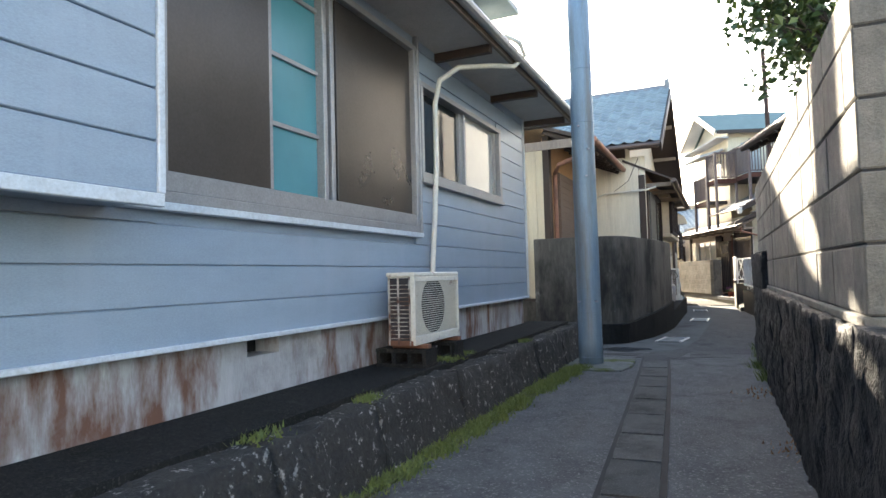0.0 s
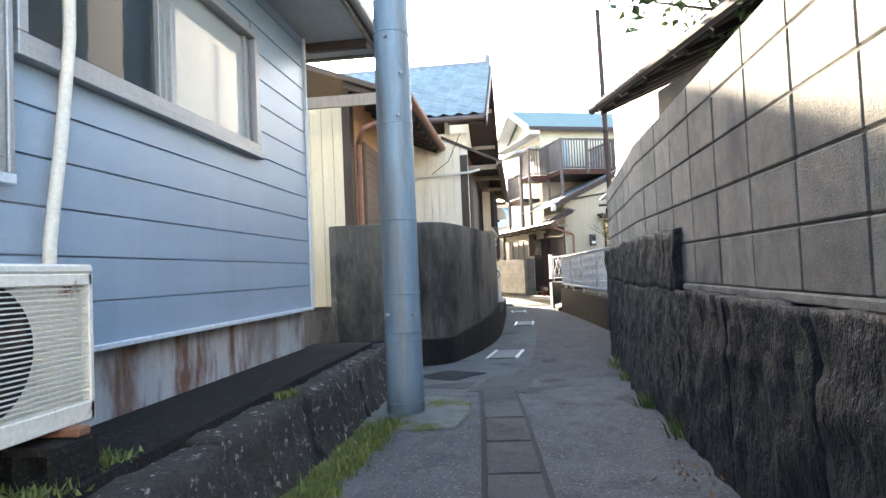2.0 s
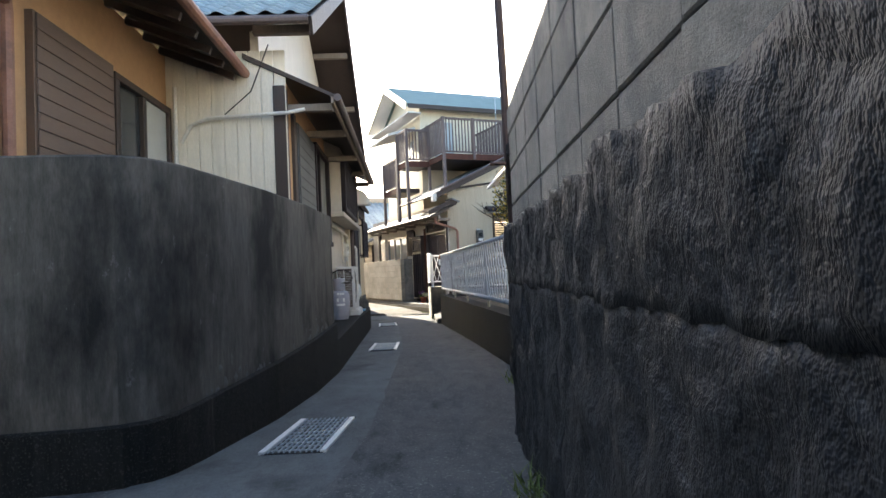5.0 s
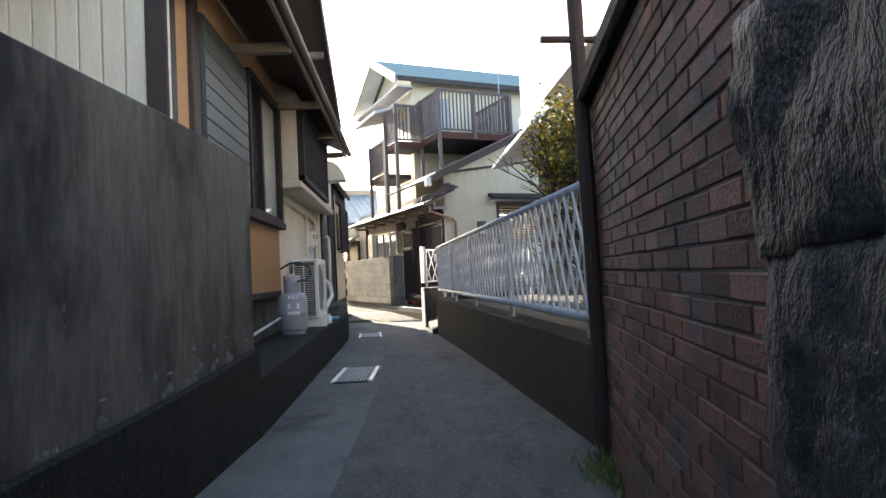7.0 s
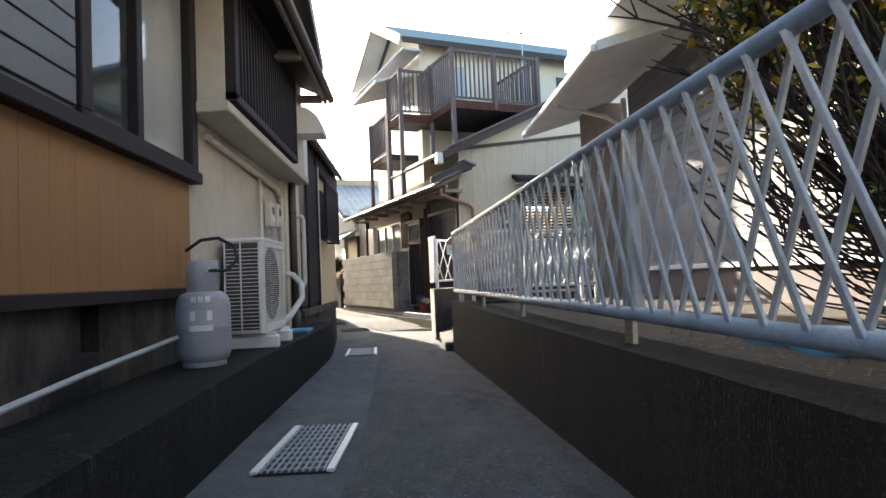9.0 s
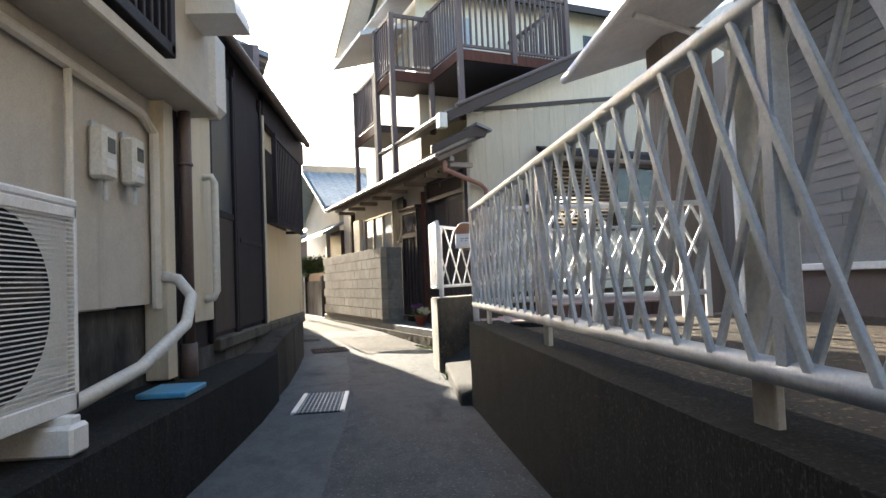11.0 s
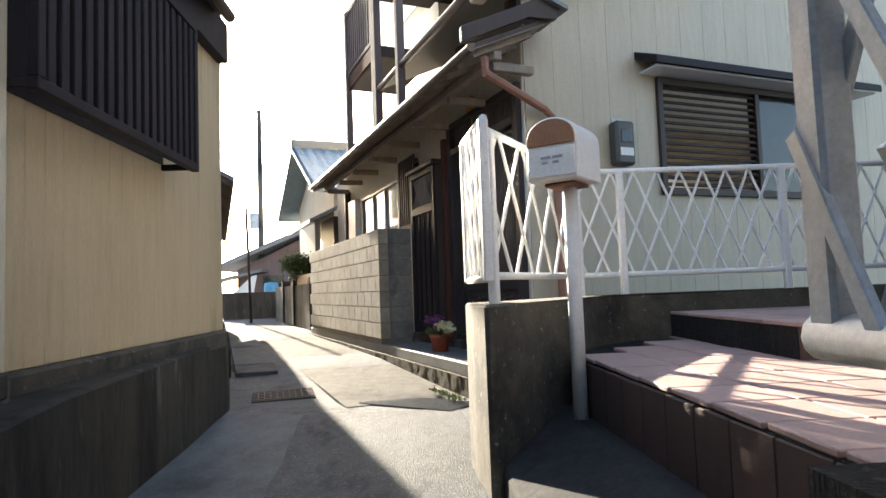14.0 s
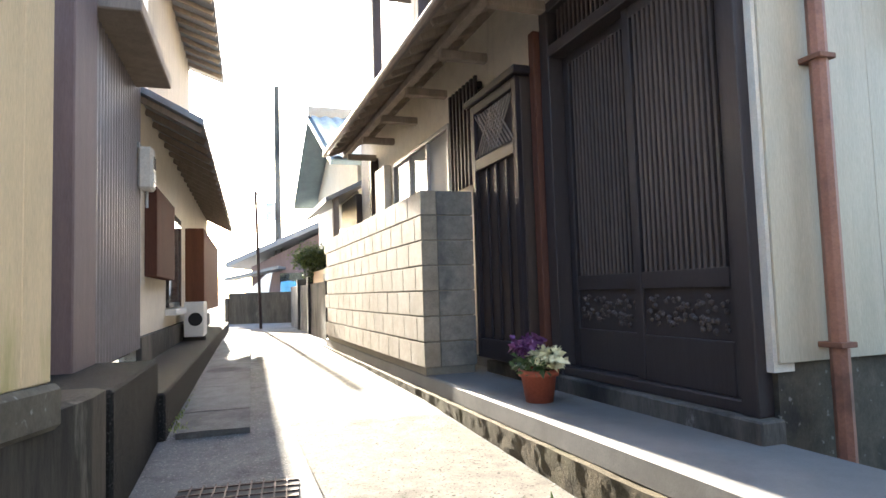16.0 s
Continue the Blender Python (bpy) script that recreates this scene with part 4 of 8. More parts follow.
def second_house():
    h = thing("tiled_house", (-4, 17, 0), "old two-tone house with blue-grey tile roof, dark timber and cream siding", "house")
    # street wall with openings, and the white-sided end wall
    def walls(bm):
        bx(bm, HX - 0.15, HX - 0.01, 14.42, 15.1, 0.8, 3.4)
        bx(bm, HX - 0.15, HX - 0.01, 15.1, 17.95, 0.83, 1.6)
        bx(bm, HX - 0.15, HX - 0.01, 15.1, 17.95, 3.05, 3.4)
        bx(bm, HX - 0.15, HX - 0.01, 16.38, 16.5, 1.6, 3.05)
    P("wall", "orange_wall", h, walls)
    # plaster here has its shadow painted into the colour
    B("wall", "plaster_shaded", h, HX - 0.15, HX, 17.95, 21.15, 0.78, 3.5, "cream plaster wall")
    # not a real wall: black sheet painted as the unlit room behind
    B("wall", "void_shade", h, HX - 1.2, HX - 1.0, 15.0, 18.0, 0.8, 3.4)
    B("end_wall", "ivory_siding", h, -2.75, HX - 0.15, 14.42, 14.55, 0.3, 3.7, "off-white ribbed metal siding")
    B("end_wall", "ivory_siding", h, -7, -2.75, 14.42, 14.55, 0.3, 3.7)
    B("back_wall", "plaster_shaded", h, -7.0, -6.85, 14.55, 22, 0.0, 3.7)
    B("end_wall", "plaster_shaded", h, -6.85, HX - 0.15, 21.3, 21.45, 0.0, 3.6)
    for k in range(9):
        x = -2.72 + k * 0.145
        B("siding_panel", "ivory_siding", h, x + 0.004, x + 0.141, 14.4, 14.418, 1.3, 3.72, "", 0.005)
    # foundation
    B("foundation", "concrete", h, HX - 0.2, HX - 0.06, 14.45, 16.6, 0.2, 0.76, "grey concrete foundation")
    B("foundation", "concrete", h, HX - 0.2, HX - 0.06, 16.78, 21.1, 0.2, 0.76, "grey concrete foundation")
    B("foundation", "concrete", h, HX - 0.2, HX - 0.06, 16.6, 16.78, 0.2, 0.52)
    # black sheet paints the shade inside the foundation vent
    B("vent_hole", "void_shade", h, HX - 0.24, HX - 0.21, 16.55, 16.85, 0.48, 0.78)
    B("base_trim", "wood_black", h, HX - 0.1, HX + 0.015, 14.4, 17.93, 0.76, 0.83, "", 0.006)
    # ochre dado boards
    for k in range(14):
        y = 14.95 + k * 0.214
        B("dado_board", "ochre_board", h, HX - 0.01, HX + 0.008, y + 0.001, y + 0.213, 0.83, 1.58)
    B("corner_post", "wood_dark", h, HX - 0.12, HX + 0.02, 14.38, 14.56, 0.8, 3.3, "dark brown timber post", 0.008)
    B("post", "wood_dark", h, HX - 0.05, HX + 0.03, 14.86, 15.02, 0.83, 3.1, "", 0.008)
    # shutter box
    sh = B("shutter", "shutter_grey", h, HX - 0.02, HX + 0.04, 15.05, 16.4, 1.66, 3.02, "charcoal horizontal-board shutter")
    for k in range(10):
        B("slat", "shutter_grey", sh, HX + 0.04, HX + 0.055, 15.07, 16.38, 1.68 + k * 0.134, 1.808 + k * 0.134, "", 0.005)
    # window
    w = P("window", "wood_black", h, lambda bm: [bx(bm, HX - 0.1, HX + 0.07, 16.4, 17.98, 1.58, 1.68), bx(bm, HX - 0.1, HX + 0.07, 16.4, 16.5, 1.68, 3.05), bx(bm, HX - 0.1, HX + 0.07, 17.86, 17.98, 1.68, 3.05), bx(bm, HX - 0.1, HX + 0.07, 16.5, 17.86, 3.0, 3.08)], "dark window frame", 0.006)
    B("sill", "wood_black", w, HX - 0.02, HX + 0.09, 15.0, 18.0, 1.56, 1.64, "", 0.006)
    B("pane", "glass", w, HX - 0.03, HX - 0.024, 16.5, 17.2, 1.68, 3.0)
    B("pane", "glass_pale", w, HX - 0.0, HX + 0.006, 17.15, 17.86, 1.68, 3.0, "pane with pale curtain")
    B("stile", "wood_black", w, HX - 0.04, HX + 0.025, 17.1, 17.18, 1.68, 3.0, "", 0.005)
    # bay with slatted screen
    bay = B("bay_window", "plaster_shaded", h, HX, -1.2, 18.0, 21.4, 2.1, 3.5, "cream plaster bay")
    P("ledge", "plaster_shaded", bay, lambda bm: prism(bm, [(HX + 0.001, 2.07), (-1.15, 2.08), (-1.15, 2.16), (HX + 0.001, 2.16)], 17.95, 21.45, Matrix(((0, 1, 0, 0), (1, 0, 0, 0), (0, 0, 1, 0), (0, 0, 0, 1)))), "", 0.01)
    P("screen_frame", "wood_black", bay, lambda bm: [bx(bm, -1.2, -1.12, 18.05, 20.55, 2.18, 2.25), bx(bm, -1.2, -1.12, 18.05, 20.55, 3.08, 3.14), bx(bm, -1.2, -1.12, 18.05, 18.12, 2.19, 3.08), bx(bm, -1.2, -1.12, 20.48, 20.55, 2.19, 3.08)], "", 0.005)
    B("pane", "glass", bay, -1.199, -1.193, 18.1, 20.5, 2.15, 3.1)
    slat = mesh_of("slat", "wood_black", lambda bm: bx(bm, -0.02, 0.02, -0.016, 0.016, 0, 0.9), 0.004)
    pieces("slat", slat, bay, [pose(-1.155, 18.2 + k * 0.098, 2.185) for k in range(24)])
    # vent hood
    def hood(bm):
        n = 8
        prism(bm, [(-1.2, 2.62)] + [(-1.2 + 0.32 * math.sin(k * math.pi / 2 / n), 2.62 + 0.34 * math.cos(k * math.pi / 2 / n)) for k in range(n + 1)], 20.95, 21.32, Matrix(((0, 1, 0, 0), (1, 0, 0, 0), (0, 0, 1, 0), (0, 0, 0, 1))))
    P("vent_hood", "white_paint", bay, hood, "white metal vent hood")
    # pent roof over the street wall
    SW = Matrix(((0, 1, 0, 0), (1, 0, 0, 0), (0, 0, 1, 0), (0, 0, 0, 1)))
    P("pent_roof", "wood_dark", h, lambda bm: prism(bm, [(-0.86, 3.13), (-0.86, 3.17), (-1.9, 3.68), (-1.9, 3.62)], 14.35, 21.3, SW), "dark pent roof boards")
    P("pent_gutter", "gutter_brown", h, lambda bm: rod(bm, (-0.82, 14.35, 3.13), (-0.82, 21.35, 3.13), 0.045, seg=10))
    B("fascia", "wood_grey", h, -0.9, -0.862, 14.36, 21.3, 3.06, 3.15, "", 0.005)
    for y in (14.6, 16.0, 17.9, 19.6, 21.1):
        B("bracket", "wood_grey", h, HX, -0.9, y - 0.045, y + 0.045, 3.03, 3.12, "pale timber eave bracket", 0.006)
    # cream gable wall over the pent roof
    P("gable_wall", "ivory_siding", h, lambda bm: prism(bm, [(14.55, 3.5), (21.4, 3.5), (21.4, 4.0), (18.0, 5.95), (14.55, 4.0)], HX - 0.4, HX - 0.3))
    # main tile roof
    rf = P("roof", "wood_dark", h, lambda bm: prism(bm, [(13.95, 3.84), (13.95, 3.92), (18.05, 6.16), (22.15, 3.92), (22.15, 3.84), (18.05, 6.06)], -7.2, -1.05), "timber roof deck")
    P("ridge", "tile_plain", rf, lambda bm: [bx(bm, -7.2, -1.1, 17.93, 18.17, 6.08, 6.2), rod(bm, (-7.2, 18.05, 6.2), (-1.06, 18.05, 6.2), 0.09, seg=10), bx(bm, -1.16, -1.04, 17.9, 18.2, 6.06, 6.4)], "grey ridge tiles", 0.015)
    tiled_slope(rf, TILE, (-5.55, 13.9, 3.95), (1, 0, 0), (0, 4.1, 2.24), 17, 19, 0.265, 0.248)
    for y0, y1, z0, z1 in ((13.9, 18.05, 3.8, 6.06), (22.2, 18.05, 3.8, 6.06)):
        P("barge_board", "wood_dark", rf, lambda bm: bar(bm, (-1.03, y0, z0), (-1.03, y1, z1), 0.2, 0.035, (0, 0, 1)), "", 0.004)
    for k, y in enumerate((14.3, 15.6, 16.9, 18.05, 19.2, 20.5, 21.8)):
        z = 3.8 + (4.05 - abs(y - 18.05)) * 0.545
        B("purlin", "wood_grey", rf, -1.75, -1.1, y - 0.05, y + 0.05, z - 0.1, z, "pale purlin end", 0.006)
    P("gutter", "gutter_brown", rf, lambda bm: rod(bm, (-5.5, 13.86, 3.86), (-1.05, 13.86, 3.86), 0.05, seg=10))


second_house()


def porch_wing():
    """The lower wing behind the rounded wall, with the copper-coloured gutter."""
    h = thing("side_wing", (-5, 12.5, 0), "low ochre and cream wing with dark eaves and rusty gutter", "house")
    X = -2.8
    B("end_wall", "cream", h, -7, X - 0.05, 11.2, 11.35, 0.0, 3.55, "cream vertical siding")
    for k in range(22):
        x = X - 0.07 - k * 0.165
        B("siding_panel", "cream", h, x - 0.161, x, 11.18, 11.198, 0.72, 3.55, "", 0.005)
    B("base", "concrete", h, -7, X - 0.03, 11.12, 11.195, 0.0, 0.66, "grey concrete base")
    B("base_trim", "wood_dark", h, -7, X - 0.03, 11.14, 11.197, 0.66, 0.71)
    B("street_wall", "orange_wall", h, X - 0.15, X, 11.35, 14.42, 0.0, 3.7)
    B("corner_post", "wood_dark", h, X - 0.1, X + 0.02, 11.17, 11.36, 0.3, 3.7, "dark brown post", 0.006)
    sh = B("shutter", "shutter", h, X, X + 0.06, 11.75, 13.0, 1.7, 3.1, "brown boarded shutter")
    for k in range(11):
        B("slat", "shutter", sh, X + 0.06, X + 0.075, 11.78, 12.97, 1.72 + k * 0.125, 1.84 + k * 0.125, "", 0.005)
    w = P("window", "wood_dark", h, lambda bm: [bx(bm, X, X + 0.08, 13.0, 14.35, 1.65, 1.72), bx(bm, X, X + 0.08, 13.0, 14.35, 2.98, 3.05), bx(bm, X, X + 0.08, 13.0, 13.08, 1.72, 2.98), bx(bm, X, X + 0.08, 14.27, 14.35, 1.72, 2.98), bx(bm, X, X + 0.07, 13.62, 13.7, 1.72, 2.98)], "", 0.005)
    B("pane", "glass", w, X + 0.02, X + 0.026, 13.08, 13.62, 1.72, 2.98)
    B("pane", "glass_pale", w, X + 0.04, X + 0.046, 13.7, 14.27, 1.72, 2.98)
    SW = Matrix(((0, 1, 0, 0), (1, 0, 0, 0), (0, 0, 1, 0), (0, 0, 0, 1)))
    P("roof", "wood_dark", h, lambda bm: prism(bm, [(-1.93, 3.42), (-1.93, 3.48), (-4.9, 4.6), (-7.4, 3.5), (-7.4, 3.44), (-4.9, 4.5)], 10.75, 14.4, SW), "dark timber eave")
    P("gutter", "rust", h, lambda bm: rod(bm, (-1.88, 10.7, 3.45), (-1.88, 14.4, 3.45), 0.055, seg=10), "rusty copper-coloured gutter")
    P("downpipe", "rust", h, lambda bm: pipe(bm, [(-1.9, 10.8, 3.4), (-1.93, 10.8, 3.25), (-2.58, 11.1, 3.13), (-2.73, 11.42, 3.02), (-2.74, 11.45, 2.95), (-2.74, 11.45, 0.4)], 0.042), "rusty downpipe")
    for k in range(9):
        y = 10.9 + k * 0.42
        P("rafter", "wood_dark", h, lambda bm: bar(bm, (-1.97, y, 3.37), (-2.8, y, 3.7), 0.05, 0.07, (0, 1, 0)))
    B("fascia", "wood_grey", h, -7.2, -1.95, 10.72, 10.76, 3.35, 3.5)


porch_wing()


# ---- third part of the left row: dark timber doors and the yellow wall ----
def yellow_house():
    h = thing("yellow_house", (-3, 25, -0.2), "narrow house with dark timber front and stained yellow siding", "house")
    SW = Matrix(((0, 1, 0, 0), (1, 0, 0, 0), (0, 0, 1, 0), (0, 0, 0, 1)))
    B("wall", "wood_black", h, -1.75, -1.42, 21.15, 23.9, 0.42, 3.1, "dark timber front")
    for y in (21.2, 21.97, 22.74, 23.78):
        B("batten", "wood_black", h, -1.42, -1.38, y, y + 0.07, 0.45, 2.9, "", 0.005)
    B("door_panel", "wood_dark", h, -1.419, -1.408, 22.04, 22.7, 0.5, 1.46)
    B("mid_rail", "wood_black", h, -1.419, -1.395, 22.04, 22.7, 1.46, 1.52, "", 0.004)
    B("pane", "smoked_glass", h, -1.419, -1.412, 22.04, 22.7, 1.52, 2.75, "smoked frosted glass")
    B("door_post", "wood_black", h, -1.419, -1.385, 22.7, 22.84, 0.45, 2.8, "", 0.005)
    B("sliding_door", "wood_black", h, -1.419, -1.4, 22.86, 23.78, 0.5, 2.75, "plain black timber door", 0.004)
    B("mid_rail", "wood_black", h, -1.4, -1.392, 22.9, 23.8, 1.28, 1.32, "", 0.003)
    B("threshold", "wallend", h, -1.5, -1.34, 22.0, 23.9, 0.36, 0.46, "worn pale concrete threshold", 0.01)
    B("cream_board", "cream", h, -1.41, -1.37, 21.44, 21.96, 0.62, 2.6, "cream sheet-metal panel", 0.006)
    B("corner_strip", "cream", h, -1.42, -1.37, 23.86, 23.92, 0.45, 2.75, "pale corner strip", 0.004)
    B("base", "concrete", h, -1.7, -1.39, 21.15, 23.98, -0.2, 0.42, "weathered concrete base")
    B("post", "cream", h, -1.5, -1.36, 20.98, 21.14, 0.3, 2.3, "cream corner board", 0.004)
    B("wall_foot", "wallend", h, -4.9, -1.46, 24.0, 26.88, 0.28, 0.435, "pale stained concrete foot", 0.02)
    B("wall", "yellow_wall", h, -5, -1.5, 23.92, 26.85, 0.42, 3.2, "stained yellow metal siding")
    for k in range(20):
        y = 23.925 + k * 0.1462
        B("siding_panel", "yellow_wall", h, -1.5, -1.488, y + 0.0006, y + 0.1456, 0.44, 3.1, "", 0.0025)
    for k in range(8):
        B("siding_panel", "yellow_wall", h, -1.64 - k * 0.1425 + 0.002, -1.5 - k * 0.1425 - 0.002, 26.85, 26.862, 0.44, 3.1, "", 0.004)
    sc = B("window_screen", "wood_black", h, -1.487, -1.48, 23.97, 25.64, 1.6, 2.5, "dark slatted window screen")
    for x0, x1, y0, y1, z0, z1 in ((-1.3, -1.25, 23.92, 25.66, 1.55, 1.6), (-1.3, -1.25, 23.92, 25.66, 2.5, 2.56), (-1.3, -1.25, 23.92, 23.97, 1.6, 2.5), (-1.3, -1.25, 25.61, 25.66, 1.6, 2.5), (-1.487, -1.3, 25.62, 25.65, 1.56, 1.6), (-1.487, -1.3, 23.93, 23.97, 1.56, 1.6), (-1.487, -1.3, 25.62, 25.65, 2.5, 2.54)):
        B("screen_frame", "wood_black", sc, x0, x1, y0, y1, z0, z1, "", 0.004)
    slat = mesh_of("slat", "wood_black", lambda bm: bx(bm, -0.014, 0.014, -0.028, 0.028, 0, 0.9), 0.004)
    pieces("slat", slat, sc, [pose(-1.275, 24.03 + k * 0.0965, 1.6) for k in range(17)])
    P("roof", "tile_plain", h, lambda bm: prism(bm, [(-1.3, 2.98), (-1.3, 3.04), (-3.4, 4.2), (-5.6, 3.0), (-5.6, 2.92), (-3.4, 4.1)], 21.35, 26.5, SW), "dark roof with grey edge")
    B("upper_cladding", "wood_black", h, -1.5, -1.4, 24.0, 26.8, 2.72, 3.05)
    P("gutter", "gutter_brown", h, lambda bm: rod(bm, (-1.28, 21.4, 2.98), (-1.28, 26.48, 2.98), 0.045, seg=10))


yellow_house()
YR = [(-1.08, 21.2), (-1.13, 22.6), (-1.2, 24.0), (-1.36, 25.6), (-1.55, 27.2), (-1.62, 27.42)]
ob = P("retaining_base", "streaked_base", None, lambda bm: along(bm, YR, 0.55, -0.45, lambda yy: float(np.interp(yy, (21.2, 22.9, 23.2, 27.4), (0.2, 0.22, 0.34, 0.34)))))
tagged(ob, "dark streaked concrete base under the yellow house", "wall", kind="structure")

# ---- lattice-door house ----
def roof_plate(bm, pts, th, T):
    """A sloping plate: corners (v, u, z), given thickness."""
    top = [bm.verts.new(T @ Vector(p)) for p in pts]
    low = [bm.verts.new(T @ (Vector(p) - Vector((0, 0, th)))) for p in pts]
    n = len(pts)
    bm.faces.new(top), bm.faces.new(low[::-1])
    for i in range(n):
        bm.faces.new((top[i], low[i], low[(i + 1) % n], top[(i + 1) % n]))


SH = S @ Matrix.Translation((0.09, 0, 0))   # the wall face stands back from the street line


def door_house():
    h = thing("lattice_door_house", (3.5, 31, -0.2), "two-storey cream house with lattice entrance, pent roof and wooden balconies", "house")
    # ground floor: front wall with openings for the entrance and windows
    for u0, u1, z0, z1 in ((0.0, 0.12, 0.3, 3.3), (0.12, 1.74, 2.72, 3.3), (1.74, 3.0, 0.1, 3.3), (3.0, 3.7, 0.1, 1.72), (3.0, 3.7, 2.58, 3.3), (3.7, 3.9, 0.1, 3.3), (3.9, 6.1, 0.1, 1.35), (3.9, 6.1, 2.46, 3.3), (6.1, 8.2, 0.1, 3.3)):
        B("front_wall", "plaster", h, 0, 0.12, u0, u1, z0, z1, "white plaster front", 0, SH)
    # upright black sheet added behind the front openings as painted interior shade
    B("floor_slab", "void_shade", h, 1.3, 1.4, 0, 8, 0.1, 3.2, "", 0, SH)
    P("side_wall", "white_siding", h, lambda bm: [bx(bm, 0.12, 1.72, 0, 0.12, 0.35, 3.25, SH), bx(bm, 1.72, 4.7, 0, 0.12, 0.35, 1.72, SH), bx(bm, 1.72, 4.7, 0, 0.12, 2.9, 3.25, SH), bx(bm, 4.7, 8, 0, 0.12, 0.35, 3.25, SH)], "off-white metal siding")
    P("side_gable", "cream", h, lambda bm: prism(bm, [(0.12, 3.25), (8, 3.25), (8, 6.2), (5.0, 5.95), (0.12, 3.72)], 0.0, 0.12, SH @ Matrix(((0, 1, 0, 0), (1, 0, 0, 0), (0, 0, 1, 0), (0, 0, 0, 1)))))
    for k in range(22):
        v = 0.02 + k * 0.34
        z1 = 3.7 + 0.145 * v
        if 1.6 < v < 4.7:
            B("siding_panel", "white_siding", h, v + 0.0006, v + 0.3394, -0.016, 0, 0.34, 1.7, "", 0.0025, SH)
            B("siding_panel", "white_siding", h, v + 0.0006, v + 0.3394, -0.016, 0, 2.95, z1, "", 0.0025, SH)
        else:
            B("siding_panel", "white_siding", h, v + 0.0006, v + 0.3394, -0.016, 0, 0.34, z1, "", 0.0025, SH)
    P("band", "wood_dark", h, lambda bm: bar(bm, (0.25, -0.03, 3.76), (7.5, -0.03, 4.82), 0.07, 0.03, (0, 0, 1), S), "dark timber band")
    B("foundation", "wallend", h, 0.03, 8, 0.01, 0.11, -0.5, 0.35, "mossy concrete foundation", 0, SH)
    B("back_wall", "plaster", h, 7.9, 8, 0.1, 8.2, -0.3, 7.3, "", 0, SH)
    B("end_wall", "plaster", h, 0.12, 8, 8.1, 8.2, -0.3, 3.3, "", 0, SH)
    # main ground-floor roof
    P("roof", "tile_plain", h, lambda bm: roof_plate(bm, [(-0.45, -0.4, 3.6), (5.0, -0.4, 6.1), (5.0, 2.9, 6.1), (-0.45, 2.9, 3.6)], 0.07, S), "grey tile roof edge")
    P("rake_board", "wood_dark", h, lambda bm: bar(bm, (-0.45, -0.42, 3.49), (5.0, -0.42, 5.99), 0.16, 0.03, (0, 0, 1), S), "dark rake board")
    P("rake_gutter", "gutter_brown", h, lambda bm: [rod(bm, (-0.49, -0.4, 3.53), (-0.49, 2.9, 3.53), 0.05, seg=10, T=S), rod(bm, (-0.3, -0.45, 3.68), (5.0, -0.45, 6.1), 0.035, seg=8, T=S)])
    P("rain_head", "pale_pipe", h, lambda bm: [bx(bm, -0.6, -0.46, -0.46, -0.3, 3.3, 3.55, S)], "white rain head", 0.012)
    # pent roof over the entrance with bargeboard end
    P("pent_roof", "wood_dark", h, lambda bm: roof_plate(bm, [(-0.64, -0.45, 2.87), (0.15, -0.45, 3.21), (0.15, 7.3, 3.21), (-0.64, 7.3, 2.87)], 0.05, S), "weathered timber pent roof")
    P("pent_end", "wood_dark", h, lambda bm: prism(bm, [(-0.78, 2.84), (-0.78, 2.99), (0.02, 3.36), (0.26, 3.3), (0.2, 3.17), (-0.1, 3.17)], -0.5, -0.44, S @ Matrix(((0, 1, 0, 0), (1, 0, 0, 0), (0, 0, 1, 0), (0, 0, 0, 1)))), "dark timber bargeboard", 0.01)
    P("pent_cap", "tile_plain", h, lambda bm: roof_plate(bm, [(0.02, -0.55, 3.4), (0.3, -0.55, 3.3), (0.3, 0.0, 3.3), (0.02, 0.0, 3.4)], 0.04, S))
    P("pent_gutter", "gutter_brown", h, lambda bm: rod(bm, (-0.67, -0.45, 2.83), (-0.67, 7.3, 2.83), 0.042, seg=10, T=S))
    B("purlin", "eave_wood", h, -0.42, -0.34, -0.4, 7.2, 2.77, 2.85, "", 0.006, S)
    for k in range(8):
        u = -0.3 + k * 1.03
        B("bracket", "eave_wood", h, -0.4, 0.03, u - 0.04, u + 0.04, 2.69, 2.77, "grey timber bracket", 0.006, S)
    for k in range(26):
        u = -0.35 + k * 0.3
        P("rafter", "eave_wood", h, lambda bm: bar(bm, (-0.62, u, 2.795), (0.0, u, 3.065), 0.04, 0.05, (0, 1, 0), S))
    P("soffit", "eave_wood", h, lambda bm: roof_plate(bm, [(-0.64, -0.45, 2.822), (0.1, -0.45, 3.145), (0.1, 7.4, 3.145), (-0.64, 7.4, 2.822)], 0.008, S), "weathered eave boards")
    # downpipe
    P("downpipe", "rust", h, lambda bm: pipe(bm, [(-0.62, -0.42, 2.76), (-0.62, -0.42, 2.62), (0.2, -0.08, 2.45), (0.3, -0.08, 2.36), (0.3, -0.08, -0.2)], 0.04, T=SH), "rusty red downpipe")
    for z in (0.4, 1.7):
        B("pipe_clip", "rusted", h, 0.25, 0.35, -0.13, -0.01, z, z + 0.025, "", 0.003, SH)
